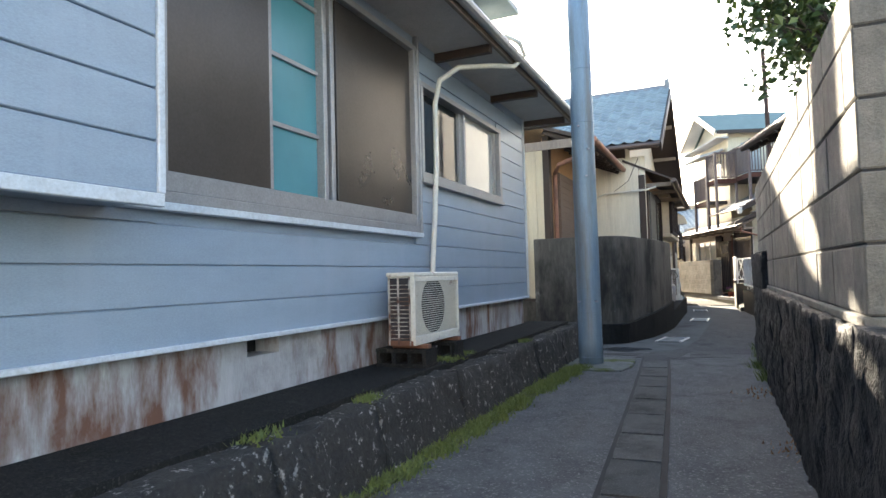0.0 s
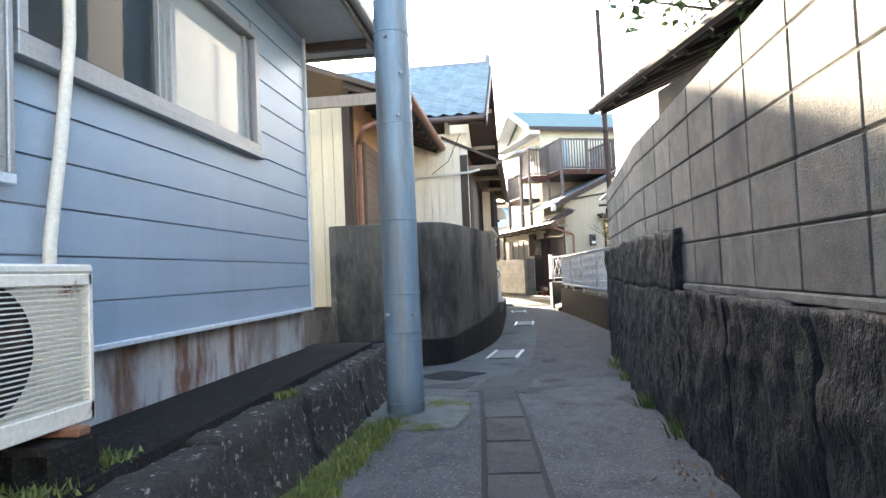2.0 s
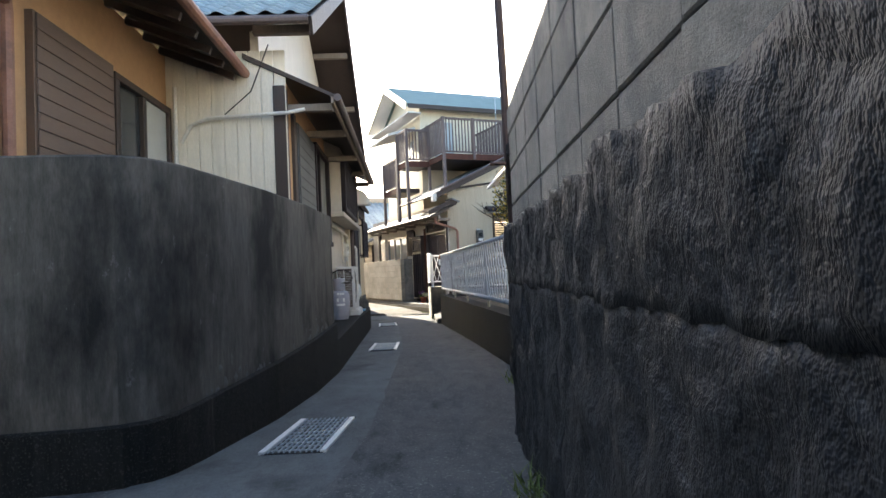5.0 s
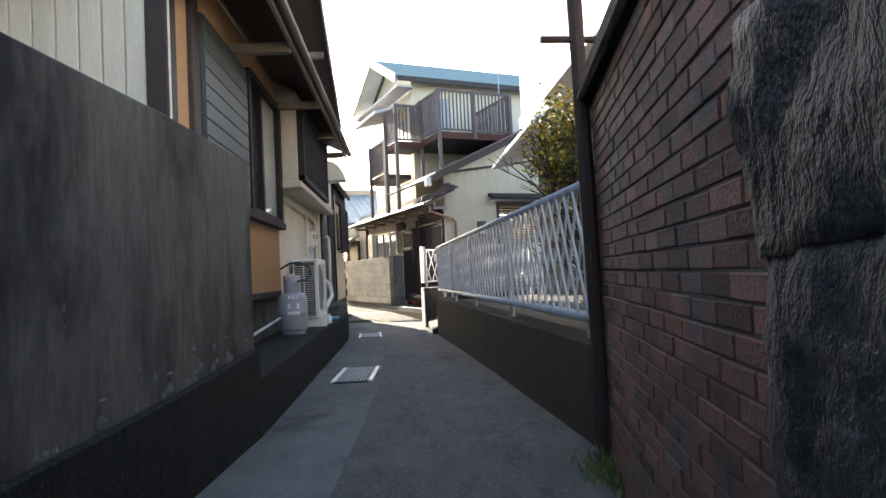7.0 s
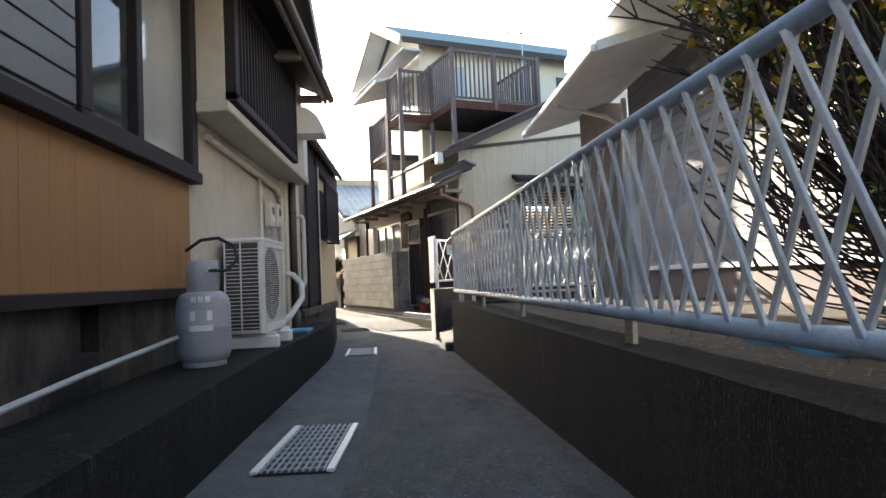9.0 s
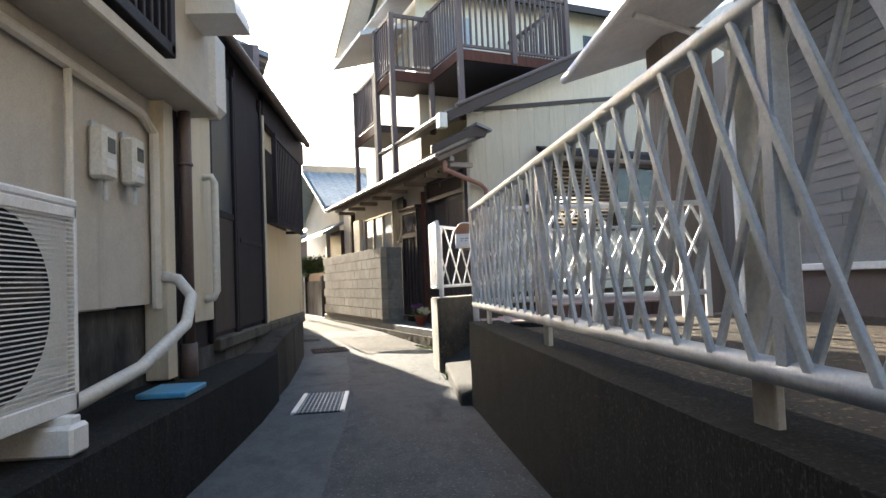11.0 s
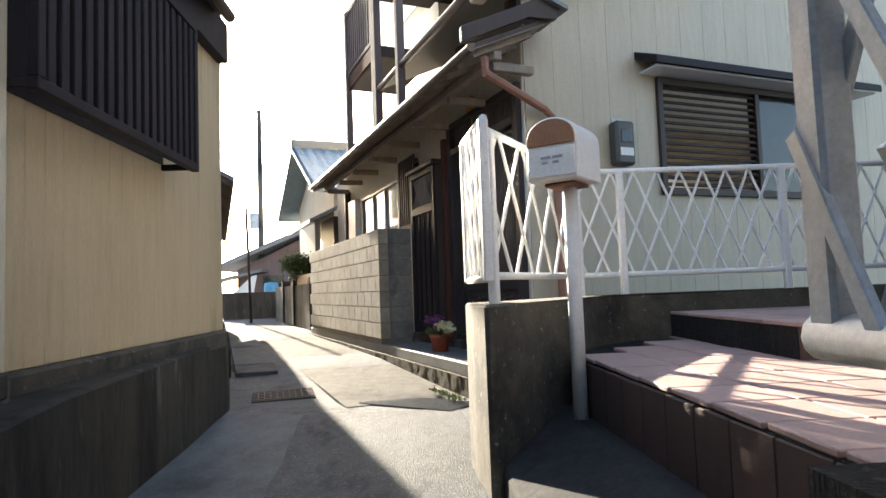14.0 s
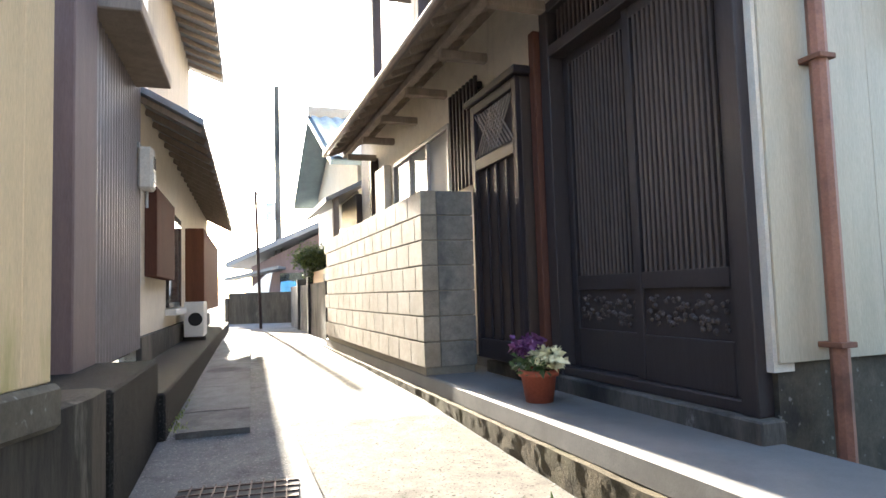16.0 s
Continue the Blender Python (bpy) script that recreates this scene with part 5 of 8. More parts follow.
    # entrance
    d = P("entrance", "door_black", h, lambda bm: [bx(bm, -0.06, 0.14, 0.04, 0.14, 0.1, 2.75, SH), bx(bm, -0.06, 0.14, 1.72, 1.84, 0.1, 2.75, SH), bx(bm, -0.06, 0.14, 0.14, 1.72, 2.35, 2.43, SH), bx(bm, -0.06, 0.14, 0.14, 1.72, 2.68, 2.75, SH), bx(bm, -0.04, 0.14, 0.14, 1.72, 0.1, 0.16, SH)], "black-stained door frame", 0.006)
    B("transom", "glass", d, 0.05, 0.056, 0.14, 1.72, 2.43, 2.68, "", 0, SH)
    lat = mesh_of("slat", "door_slat", lambda bm: bx(bm, -0.012, 0.012, -0.011, 0.011, 0, 1.52), 0.003)
    latt = mesh_of("slat", "door_slat", lambda bm: bx(bm, -0.012, 0.012, -0.011, 0.011, 0, 0.25), 0.003)
    pieces("slat", latt, d, [SH @ pose(0.0, 0.2 + k * 0.052, 2.43) for k in range(29)])
    for u0, u1, v in ((0.15, 0.95, 0.0), (0.9, 1.71, 0.05)):
        leaf = P("door_leaf", "door_black", d, lambda bm: [bx(bm, v, v + 0.04, u0, u0 + 0.07, 0.16, 2.35, SH), bx(bm, v, v + 0.04, u1 - 0.07, u1, 0.16, 2.35, SH), bx(bm, v, v + 0.04, u0 + 0.07, u1 - 0.07, 2.28, 2.35, SH), bx(bm, v, v + 0.04, u0 + 0.07, u1 - 0.07, 0.68, 0.78, SH), bx(bm, v, v + 0.04, u0 + 0.07, u1 - 0.07, 0.16, 0.42, SH)], "black lattice sliding door", 0.005)
        B("carved_panel", "door_black", leaf, v + 0.02, v + 0.03, u0 + 0.07, u1 - 0.07, 0.42, 0.68, "", 0, SH)
        def carving(bm):
            rnd = random.Random(3)
            for k in range(70):
                p = SH @ Vector((v + 0.018, rnd.uniform(u0 + 0.1, u1 - 0.1), rnd.uniform(0.46, 0.64)))
                bmesh.ops.create_icosphere(bm, subdivisions=1, radius=rnd.uniform(0.008, 0.02), matrix=Matrix.Translation(p))
        P("carving", "door_slat", leaf, carving, "carved openwork panel")["kind"] = "stuff"
        B("pane", "glass", leaf, v + 0.03, v + 0.034, u0 + 0.07, u1 - 0.07, 0.78, 2.28, "", 0, SH)
        n = int((u1 - u0 - 0.16) / 0.042)
        for k in range(n):
            ob = new("slat", lat)
            ob.parent, ob.matrix_basis = leaf, SH @ pose(v + 0.012, u0 + 0.1 + k * 0.042, 0.77)
    # storm-shutter panel beside the entrance
    sp = B("shutter_box", "wood_dark", h, -0.16, 0.0, 1.98, 2.86, 0.14, 2.3, "dark panelled shutter box", 0.006, SH)
    P("cap", "wood_black", sp, lambda bm: [bx(bm, -0.24, 0.0, 1.92, 2.92, 2.3, 2.36, SH)], "", 0.008)
    P("frame", "wood_black", sp, lambda bm: [bx(bm, -0.2, -0.16, 1.98, 2.05, 0.14, 2.3, SH), bx(bm, -0.2, -0.16, 2.79, 2.86, 0.14, 2.3, SH), bx(bm, -0.2, -0.16, 2.05, 2.79, 1.72, 1.82, SH), bx(bm, -0.2, -0.16, 2.05, 2.79, 2.22, 2.3, SH), bx(bm, -0.2, -0.16, 2.05, 2.79, 0.14, 0.3, SH)], "", 0.005)
    for k in range(3):
        B("rib", "wood_black", sp, -0.18, -0.16, 2.22 + k * 0.185, 2.25 + k * 0.185, 0.3, 1.72, "", 0.004, SH)
    P("lattice", "wood_grey", sp, lambda bm: [bar(bm, (-0.185, 2.07 + k * 0.055, 1.84), (-0.185, 2.07 + k * 0.055 + s * 0.33, 2.2), 0.011, 0.01, (0, 1, 0), SH) for k in range(-4, 14) for s in (1, -1) if 2.05 <= 2.07 + k * 0.055 <= 2.8 and 2.05 < 2.07 + k * 0.055 + s * 0.33 < 2.8], "diamond lattice")
    B("door_post", "wood_red", h, -0.1, 0.0, 1.86, 1.94, 0.1, 2.6, "red-brown timber post", 0.005, SH)
    # barred window and sliding window
    g = B("barred_window", "glass", h, 0.03, 0.036, 3.0, 3.7, 1.72, 2.58, "small dark window with timber bars", 0, SH)
    for k in range(8):
        B("window_bar", "wood_black", g, -0.09, -0.06, 3.0 + k * 0.093, 3.04 + k * 0.093, 1.68, 2.66, "", 0.004, SH)
    for z in (1.75, 2.55):
        B("rail", "wood_black", g, -0.06, -0.02, 2.98, 3.72, z, z + 0.05, "", 0.004, SH)
    w = P("window", "aluminium", h, lambda bm: [bx(bm, -0.03, 0.05, 3.9, 6.1, 1.35, 1.4, SH), bx(bm, -0.03, 0.05, 3.9, 6.1, 2.41, 2.46, SH)] + [bx(bm, -0.03, 0.05, u, u + 0.05, 1.4, 2.41, SH) for u in (3.9, 4.6, 5.3, 6.05)], "aluminium sliding window", 0.004)
    for k in range(3):
        B("pane", "glass_pale", w, 0.01, 0.016, 3.95 + k * 0.7, 4.6 + k * 0.7, 1.4, 2.41, "", 0, SH)
    B("shutter_box", "white_paint", h, -0.1, 0.0, 6.3, 6.85, 1.3, 2.5, "white shutter box", 0.006, SH)
    B("post", "wood_dark", h, -0.12, 0.0, 7.0, 7.14, 0.1, 2.75, "dark timber post", 0.006, SH)
    # side window with louvred shutter and hood
    sw = P("side_window", "wood_dark", h, lambda bm: [bx(bm, 1.66, 4.76, -0.06, 0.06, 1.64, 1.72, SH), bx(bm, 1.66, 4.76, -0.06, 0.06, 2.86, 2.93, SH), bx(bm, 1.66, 1.73, -0.06, 0.06, 1.72, 2.86, SH), bx(bm, 4.69, 4.76, -0.06, 0.06, 1.72, 2.86, SH), bx(bm, 3.1, 3.16, -0.06, 0.06, 1.72, 2.86, SH)], "", 0.004)
    B("pane", "glass", sw, 3.16, 4.69, 0.02, 0.026, 1.72, 2.86, "", 0, SH)
    for k in range(15):
        P("louvre", "wood_dark", sw, lambda bm: bar(bm, (1.73, -0.02, 1.76 + k * 0.076), (3.1, -0.02, 1.76 + k * 0.076), 0.055, 0.014, (0, -0.7, -0.7), SH))
    P("hood", "wood_black", sw, lambda bm: roof_plate(bm, [(1.4, -0.35, 3.05), (4.95, -0.35, 3.05), (4.95, 0.0, 3.2), (1.4, 0.0, 3.2)], 0.09, SH), "dark window hood", 0.01)
    B("hood_soffit", "white_paint", sw, 1.45, 4.9, -0.3, -0.02, 2.95, 2.97, "", 0, SH)
    # upper storey
    def upper(bm):
        prism(bm, [(2.9, 4.6), (2.9, 7.3), (4.9, 8.35), (6.9, 7.3), (6.9, 3.3), (2.9, 3.3)], 0.35, 7.9, SH @ Matrix(((1, 0, 0, 0), (0, 1, 0, 0), (0, 0, 1, 0), (0, 0, 0, 1))))
    P("upper_wall", "cream", h, upper, "cream upper storey")
    P("upper_roof", "roof_teal", h, lambda bm: [roof_plate(bm, [(-0.25, 2.45, 7.25), (8.3, 2.45, 7.25), (8.3, 4.9, 8.55), (-0.25, 4.9, 8.55)], 0.08, S), roof_plate(bm, [(-0.25, 4.9, 8.55), (8.3, 4.9, 8.55), (8.3, 7.35, 7.25), (-0.25, 7.35, 7.25)], 0.08, S)], "teal sheet-metal roof")
    for a, b in (((-0.27, 2.45, 7.17), (-0.27, 4.9, 8.47)), ((-0.27, 7.35, 7.17), (-0.27, 4.9, 8.47))):
        P("barge_board", "white_siding", h, lambda bm: bar(bm, a, b, 0.26, 0.05, (0, 0, 1), S), "pale bargeboard")
    P("verge_soffit", "stucco_white", h, lambda bm: [roof_plate(bm, [(-0.24, 2.47, 7.16), (0.36, 2.47, 7.16), (0.36, 4.9, 8.455), (-0.24, 4.9, 8.455)], 0.02, S), roof_plate(bm, [(-0.24, 4.9, 8.455), (0.36, 4.9, 8.455), (0.36, 7.33, 7.16), (-0.24, 7.33, 7.16)], 0.02, S)], "white verge boards")
    B("eave_fascia", "wood_dark", h, -0.2, 8.25, 2.42, 2.46, 7.1, 7.26, "", 0, S)
    B("soffit", "soffit", h, -0.2, 0.35, 2.5, 7.2, 6.92, 6.98, "", 0, S)
    P("street_pent", "soffit", h, lambda bm: roof_plate(bm, [(-0.75, 3.2, 6.28), (0.35, 3.2, 6.6), (0.35, 5.6, 6.6), (-0.75, 5.6, 6.28)], 0.1, S), "pale eave over the balcony", 0.01)
    P("upper_window", "glass_pale", h, lambda bm: bx(bm, 0.33, 0.345, 3.4, 6.4, 5.1, 6.1, S))
    P("balcony_door", "glass_pale", h, lambda bm: bx(bm, 1.0, 1.8, 2.88, 2.895, 5.15, 6.75, S), "pale glazed balcony door")
    P("upper_small_window", "glass", h, lambda bm: bx(bm, 4.9, 5.5, 2.88, 2.895, 6.1, 6.75, S))
    return h


LD = door_house()


def balcony(name, label, corners, deck, rail, posts, post_foot, parent_mat="balcony_wood", spacing=0.115, open_sides=()):
    """A timber balcony: deck over corners (v, u), slatted rails along its open sides, posts."""
    b = thing(name, tuple(street(corners[0][1], corners[0][0], deck)), label, "balcony")
    P("deck", "wood_dark", b, lambda bm: plan(bm, corners, deck - 0.16, deck, S), "", 0.01)
    for i, j in open_sides:
        p, q = corners[i], corners[j]
        P("rail", parent_mat, b, lambda bm: bar(bm, (*p, rail), (*q, rail), 0.07, 0.05, (0, 0, 1), S))
        P("rail", parent_mat, b, lambda bm: bar(bm, (*p, deck + 0.1), (*q, deck + 0.1), 0.05, 0.04, (0, 0, 1), S))
        P("edge_board", "wood_red", b, lambda bm: bar(bm, (*p, deck - 0.07), (*q, deck - 0.07), 0.2, 0.04, (0, 0, 1), S))
        n = max(2, int((Vector(q) - Vector(p)).length / spacing))
        me = mesh_of("baluster", parent_mat, lambda bm: bx(bm, -0.014, 0.014, -0.022, 0.022, 0, rail - deck - 0.1))
        pieces("baluster", me, b, [S @ pose(p[0] + (q[0] - p[0]) * k / n, p[1] + (q[1] - p[1]) * k / n, deck + 0.1) for k in range(1, n)])
    for (v, u), foot, top in zip(posts, post_foot, [rail + 0.05] * len(posts)):
        B("post", parent_mat, b, v - 0.05, v + 0.05, u - 0.05, u + 0.05, foot, top, "", 0.006, S)
    return b


balcony("balcony", "brown slatted wooden balcony with deep dark underside, over the lower roof", [(0.35, 0.62), (2.75, 0.62), (2.75, 2.88), (0.35, 2.88)], 5.05, 6.3,
        [(0.35, 0.62), (2.75, 0.62), (0.35, 2.0), (1.5, 0.62)], (3.75, 4.85, 3.8, 4.9), open_sides=((0, 1), (3, 0), (1, 2)))
balcony("balcony", "narrow grey wooden balcony on tall posts at the street front", [(-0.5, 1.97), (0.35, 1.97), (0.35, 3.0), (-0.5, 3.0)], 5.0, 6.15,
        [(-0.5, 1.97), (-0.5, 2.95)], (2.9, 2.9), open_sides=((0, 1), (3, 0)))
balcony("balcony", "low grey wooden street balcony under the pale eave", [(-0.5, 3.0), (0.35, 3.0), (0.35, 4.6), (-0.5, 4.6)], 4.2, 5.3,
        [(-0.5, 3.05), (-0.5, 4.6)], (2.9, 2.9), open_sides=((3, 0),))

# porch slab with mossy gutter face
ob = P("porch", "porch_concrete", None, lambda bm: [plan(bm, [tuple(street(u, v)[:2]) for u, v in ((-0.72, -0.56), (-0.95, -0.3), (-0.95, 0.1), (2.9, 0.1), (8.2, 0.1), (8.2, -0.56))], -0.13, 0.0)], "", 0.012)
tagged(ob, "smooth grey concrete porch step along the house front", "step", kind="structure")
ob = P("gutter_face", "mossy_edge", None, lambda bm: rough_block(bm, -0.6, -0.5, -0.72, 8.3, -0.5, -0.125, 0.005, 0.035, 3, S))
tagged(ob, "mossy stained concrete face below the porch", "kerb", kind="structure")
ob = P("door_step", "concrete", None, lambda bm: bx(bm, -0.02, 0.12, -0.02, 2.9, -0.01, 0.1, S), "", 0.008)
tagged(ob, "grey concrete sill below the lattice door", "step", kind="structure")

# tan block wall before the house
tw = thing("garden_wall", tuple(street(5, -0.5, 0)), "tan concrete block garden wall beside the porch", "wall", kind="structure")
P("mortar", "mortar_tan", tw, lambda bm: [bx(bm, -0.565, -0.45, 2.915, 8.0, 0.0, 1.535, S), bx(bm, -0.45, -0.12, 2.915, 3.03, 0.0, 1.535, S)])

# far house with gable
def far_house():
    h = thing("far_house", tuple(street(12, 2, 0)), "grey-white gabled house with blue-grey tiles further down the lane", "house")
    P("wall", "plaster", h, lambda bm: prism(bm, [(9.5, -0.3), (14.5, -0.3), (14.5, 3.3), (12, 4.5), (9.5, 3.3)], 0.3, 6, S))
    P("roof", "tile_roof", h, lambda bm: [roof_plate(bm, [(-0.3, 9.0, 3.15), (6, 9.0, 3.15), (6, 12.0, 4.75), (-0.3, 12.0, 4.75)], 0.1, S), roof_plate(bm, [(-0.3, 12.0, 4.75), (6, 12.0, 4.75), (6, 15.0, 3.15), (-0.3, 15.0, 3.15)], 0.1, S)], "blue-grey tile roof")
    P("ridge", "tile_plain", h, lambda bm: bx(bm, -0.3, 6, 11.88, 12.12, 4.72, 4.98, S), "", 0.02)
    tiled_slope(h, TILE, S @ Vector((4.0, 8.95, 3.2)), S.to_3x3() @ Vector((-1, 0, 0)), S.to_3x3() @ Vector((0, 3.0, 1.6)), 16, 13, 0.265, 0.25)
    P("canopy", "tile_plain", h, lambda bm: roof_plate(bm, [(-0.5, 8.4, 2.35), (0.3, 8.4, 2.75), (0.3, 11.5, 2.75), (-0.5, 11.5, 2.35)], 0.08, S), "grey canopy")
    B("wall", "wood_dark", h, 0.0, 0.3, 8.25, 9.6, -0.2, 2.4, "dark timber passage", 0, S)
    B("window", "glass_pale", h, 0.27, 0.295, 9.9, 11.3, 1.1, 2.1, "pale window", 0, S)
    B("post", "wood_grey", h, -0.35, -0.25, 8.5, 8.62, -0.2, 2.4, "", 0, S)
    B("planter_board", "ochre_board", h, -0.3, -0.22, 9.3, 11.5, 0.75, 1.2, "orange-brown boards", 0, S)
    B("low_wall", "concrete", h, -0.35, -0.2, 9.2, 15.5, -0.3, 0.95, "grey concrete garden wall", 0, S)
    for u in (9.2, 11.6, 13.5):
        B("wall_post", "concrete", h, -0.4, -0.18, u, u + 0.2, -0.3, 1.1, "", 0.01, S)


far_house()


# ---- left row beyond the yellow house: local frame along the street ----
L = Matrix(((-0.951, -0.309, 0, -1.80), (-0.309, 0.951, 0, 28.1), (0, 0, 1, 0), (0, 0, 0, 1)))   # maps (back, along, z)


def corrugated_house():
    h = thing("corrugated_house", tuple(L @ Vector((1.5, 3, 0))), "old house with grey corrugated cladding, pale plaster and red-brown shutters", "house")
    B("wall", "plaster", h, 0.5, 0.65, 2.9, 13.4, 0.0, 2.75, "pale plaster wall", 0, L)
    B("end_wall", "wood_dark", h, 0.65, 4, -0.3, -0.2, 0, 5, "", 0, L)
    B("wall", "wood_mauve", h, 0.55, 0.65, -0.3, 2.9, 0.2, 5.0, "", 0, L)
    B("post", "wood_mauve", h, 0.42, 0.55, 0.35, 0.9, 0.2, 3.0, "grey timber boxing", 0.01, L)

    def corr(bm):
        n = 120
        vs = []
        for k in range(n + 1):
            u = 0.95 + 1.95 * k / n
            d = 0.475 - 0.026 * math.sin(k * math.tau / 6)
            vs.append((bm.verts.new(L @ Vector((d, u, 0.25))), bm.verts.new(L @ Vector((d, u, 4.2)))))
        for a, b in zip(vs, vs[1:]):
            bm.faces.new((a[0], b[0], b[1], a[1]))
    P("corrugated_sheet", "corrugated", h, corr, "grey corrugated sheet")
    B("eave", "wood_grey", h, 0.15, 0.5, 0.9, 2.6, 2.7, 2.82, "weathered timber canopy", 0.01, L)
    B("wall", "corrugated", h, 0.5, 0.65, 2.9, 3.6, 2.75, 5.9, "", 0, L)
    P("pent_roof", "tile_plain", h, lambda bm: roof_plate(bm, [(-0.12, 2.85, 2.5), (0.6, 2.85, 2.88), (0.6, 13.5, 2.88), (-0.12, 13.5, 2.5)], 0.07, L), "grey tiled pent roof")
    for k in range(21):
        P("rafter", "wood_grey", h, lambda bm: bar(bm, (-0.09, 2.95 + k * 0.5, 2.4), (0.5, 2.95 + k * 0.5, 2.71), 0.05, 0.06, (0, 1, 0), L))
    B("shutter", "wood_red", h, 0.38, 0.5, 3.4, 5.0, 0.95, 1.9, "red-brown boarded shutter", 0.006, L)
    B("window", "glass", h, 0.46, 0.5, 5.1, 6.6, 0.6, 1.9, "dark window", 0, L)
    B("sill", "white_paint", h, 0.36, 0.5, 5.0, 6.7, 0.5, 0.58, "", 0.006, L)
    B("wall_box", "wood_red", h, 0.2, 0.5, 7.6, 12.5, 0.5, 1.9, "red-brown timber cladding", 0.006, L)
    B("foundation", "concrete", h, 0.45, 0.6, 2.9, 13.4, -0.2, 0.35, "dark foundation", 0, L)
    B("upper_wall", "wood_grey", h, 0.8, 3.5, 3.4, 12.0, 2.6, 6.3, "weathered upper storey", 0, L)
    P("upper_roof", "tile_plain", h, lambda bm: roof_plate(bm, [(0.02, 3.0, 6.1), (3.8, 3.0, 7.5), (3.8, 12.3, 7.5), (0.02, 12.3, 6.1)], 0.12, L), "grey tiled upper roof")
    for k in range(18):
        P("upper_rafter", "wood_grey", h, lambda bm: bar(bm, (0.06, 3.2 + k * 0.5, 5.95), (1.0, 3.2 + k * 0.5, 6.3), 0.06, 0.08, (0, 1, 0), L))
    return h


M["corrugated"] = mat("grey_corrugated_metal", (0.3, 0.27, 0.27), (0.2, 0.18, 0.185), 0.5, 0.1, scale=3, bump=0.1, stretch=STREAK)
corrugated_house()
ob = P("ledge", "concrete_dark", None, lambda bm: [bx(bm, 0.0, 0.6, 0.9, 13.5, -0.5, 0.08, L), bx(bm, 0.05, 0.7, -0.5, 0.95, -0.5, 0.3, L)], "", 0.015)
tagged(ob, "dark mossy concrete ledge in front of the corrugated house", "ledge", kind="structure")

# closing backdrop walls of houses at the far end and behind
def plain_house(x0, x1, y0, y1, z, rot, label, wall="plaster", roof="tile_plain"):
    T = pose((x0 + x1) / 2, (y0 + y1) / 2, 0, 0, 0, rot)
    a, b = (x1 - x0) / 2, (y1 - y0) / 2
    h = thing("far_building", ((x0 + x1) / 2, (y0 + y1) / 2, 0), label, "house")
    P("wall", wall, h, lambda bm: bx(bm, -a, a, -b, b, -0.5, z, T))
    P("roof", roof, h, lambda bm: [roof_plate(bm, [(-a - 0.5, -b - 0.5, z), (a + 0.5, -b - 0.5, z), (a + 0.5, 0, z + b * 0.5), (-a - 0.5, 0, z + b * 0.5)], 0.12, T), roof_plate(bm, [(-a - 0.5, 0, z + b * 0.5), (a + 0.5, 0, z + b * 0.5), (a + 0.5, b + 0.5, z), (-a - 0.5, b + 0.5, z)], 0.12, T)])
    return h


def far_shed():
    """A low weathered house with a roof falling to the left, closing the lane's end."""
    XZ = Matrix(((0, 1, 0, 0), (1, 0, 0, 0), (0, 0, 1, 0), (0, 0, 0, 1)))   # (y, x, z)
    h = thing("far_building", (-5, 48, -0.4), "low weathered house with a sloping grey roof at the lane's end", "house")
    P("wall", "wood_mauve", h, lambda bm: prism(bm, [(-7.1, -0.5), (-2.0, -0.5), (-2.0, 3.9), (-4.8, 2.8), (-7.1, 1.75)], 46.3, 51, XZ), "mauve-grey boarded wall")
    P("roof", "tile_plain", h, lambda bm: prism(bm, [(-7.75, 1.72), (-7.75, 1.9), (-4.84, 3.08), (-1.5, 4.3), (-1.5, 4.1), (-4.84, 2.88)], 45.6, 51.4, XZ), "grey sloping roof")
    P("pent_roof", "tile_plain", h, lambda bm: prism(bm, [(-7.7, 1.28), (-7.7, 1.36), (-5.9, 1.72), (-5.9, 1.62)], 45.3, 46.3, XZ), "small lower eave")
    B("window", "glass", h, -6.1, -5.3, 46.27, 46.3, 0.9, 1.5)
    s = thing("hanging_sheet", (-6.7, 45.2, 0.7), "pale cloth sheet hung beside the shed", "sheet")
    P("cloth", "white_paint", s, lambda bm: prism(bm, [(-7.1, 0.75), (-6.2, 0.75), (-6.05, 1.5), (-6.25, 1.45), (-6.7, 1.05)], 45.2, 45.24, XZ), "", 0.01)
    B("prop", "wood_grey", s, -6.22, -6.18, 45.24, 45.28, -0.45, 1.5)
    d = thing("storage_drum", (-5.5, 45.1, -0.45), "blue plastic drum behind the boundary wall", "drum")
    P("body", "blue_plastic", d, lambda bm: turned(bm, [(0.2, 0), (0.26, 0.06), (0.27, 0.8), (0.27, 0.86), (0.25, 0.9), (0.26, 1.5), (0.24, 1.62), (0.05, 1.65)], (-5.5, 45.1, -0.45)), "", 0, True)


far_shed()
fw = P("boundary_wall", "streaked_base", None, lambda bm: [bx(bm, -7.05, -4.9, 43.9, 44.05, -0.5, 0.84), bx(bm, -7.15, -7.05, 43.85, 46.0, -0.5, 0.7)], "", 0.01)
tagged(fw, "dark grey concrete boundary wall at the lane's end", "wall", kind="structure")
# added house, never in view, closes off the lane behind the camera's start
plain_house(-8, 6, -14, -8, 5.5, 0, "unseen plain plastered house added behind the start of the lane")

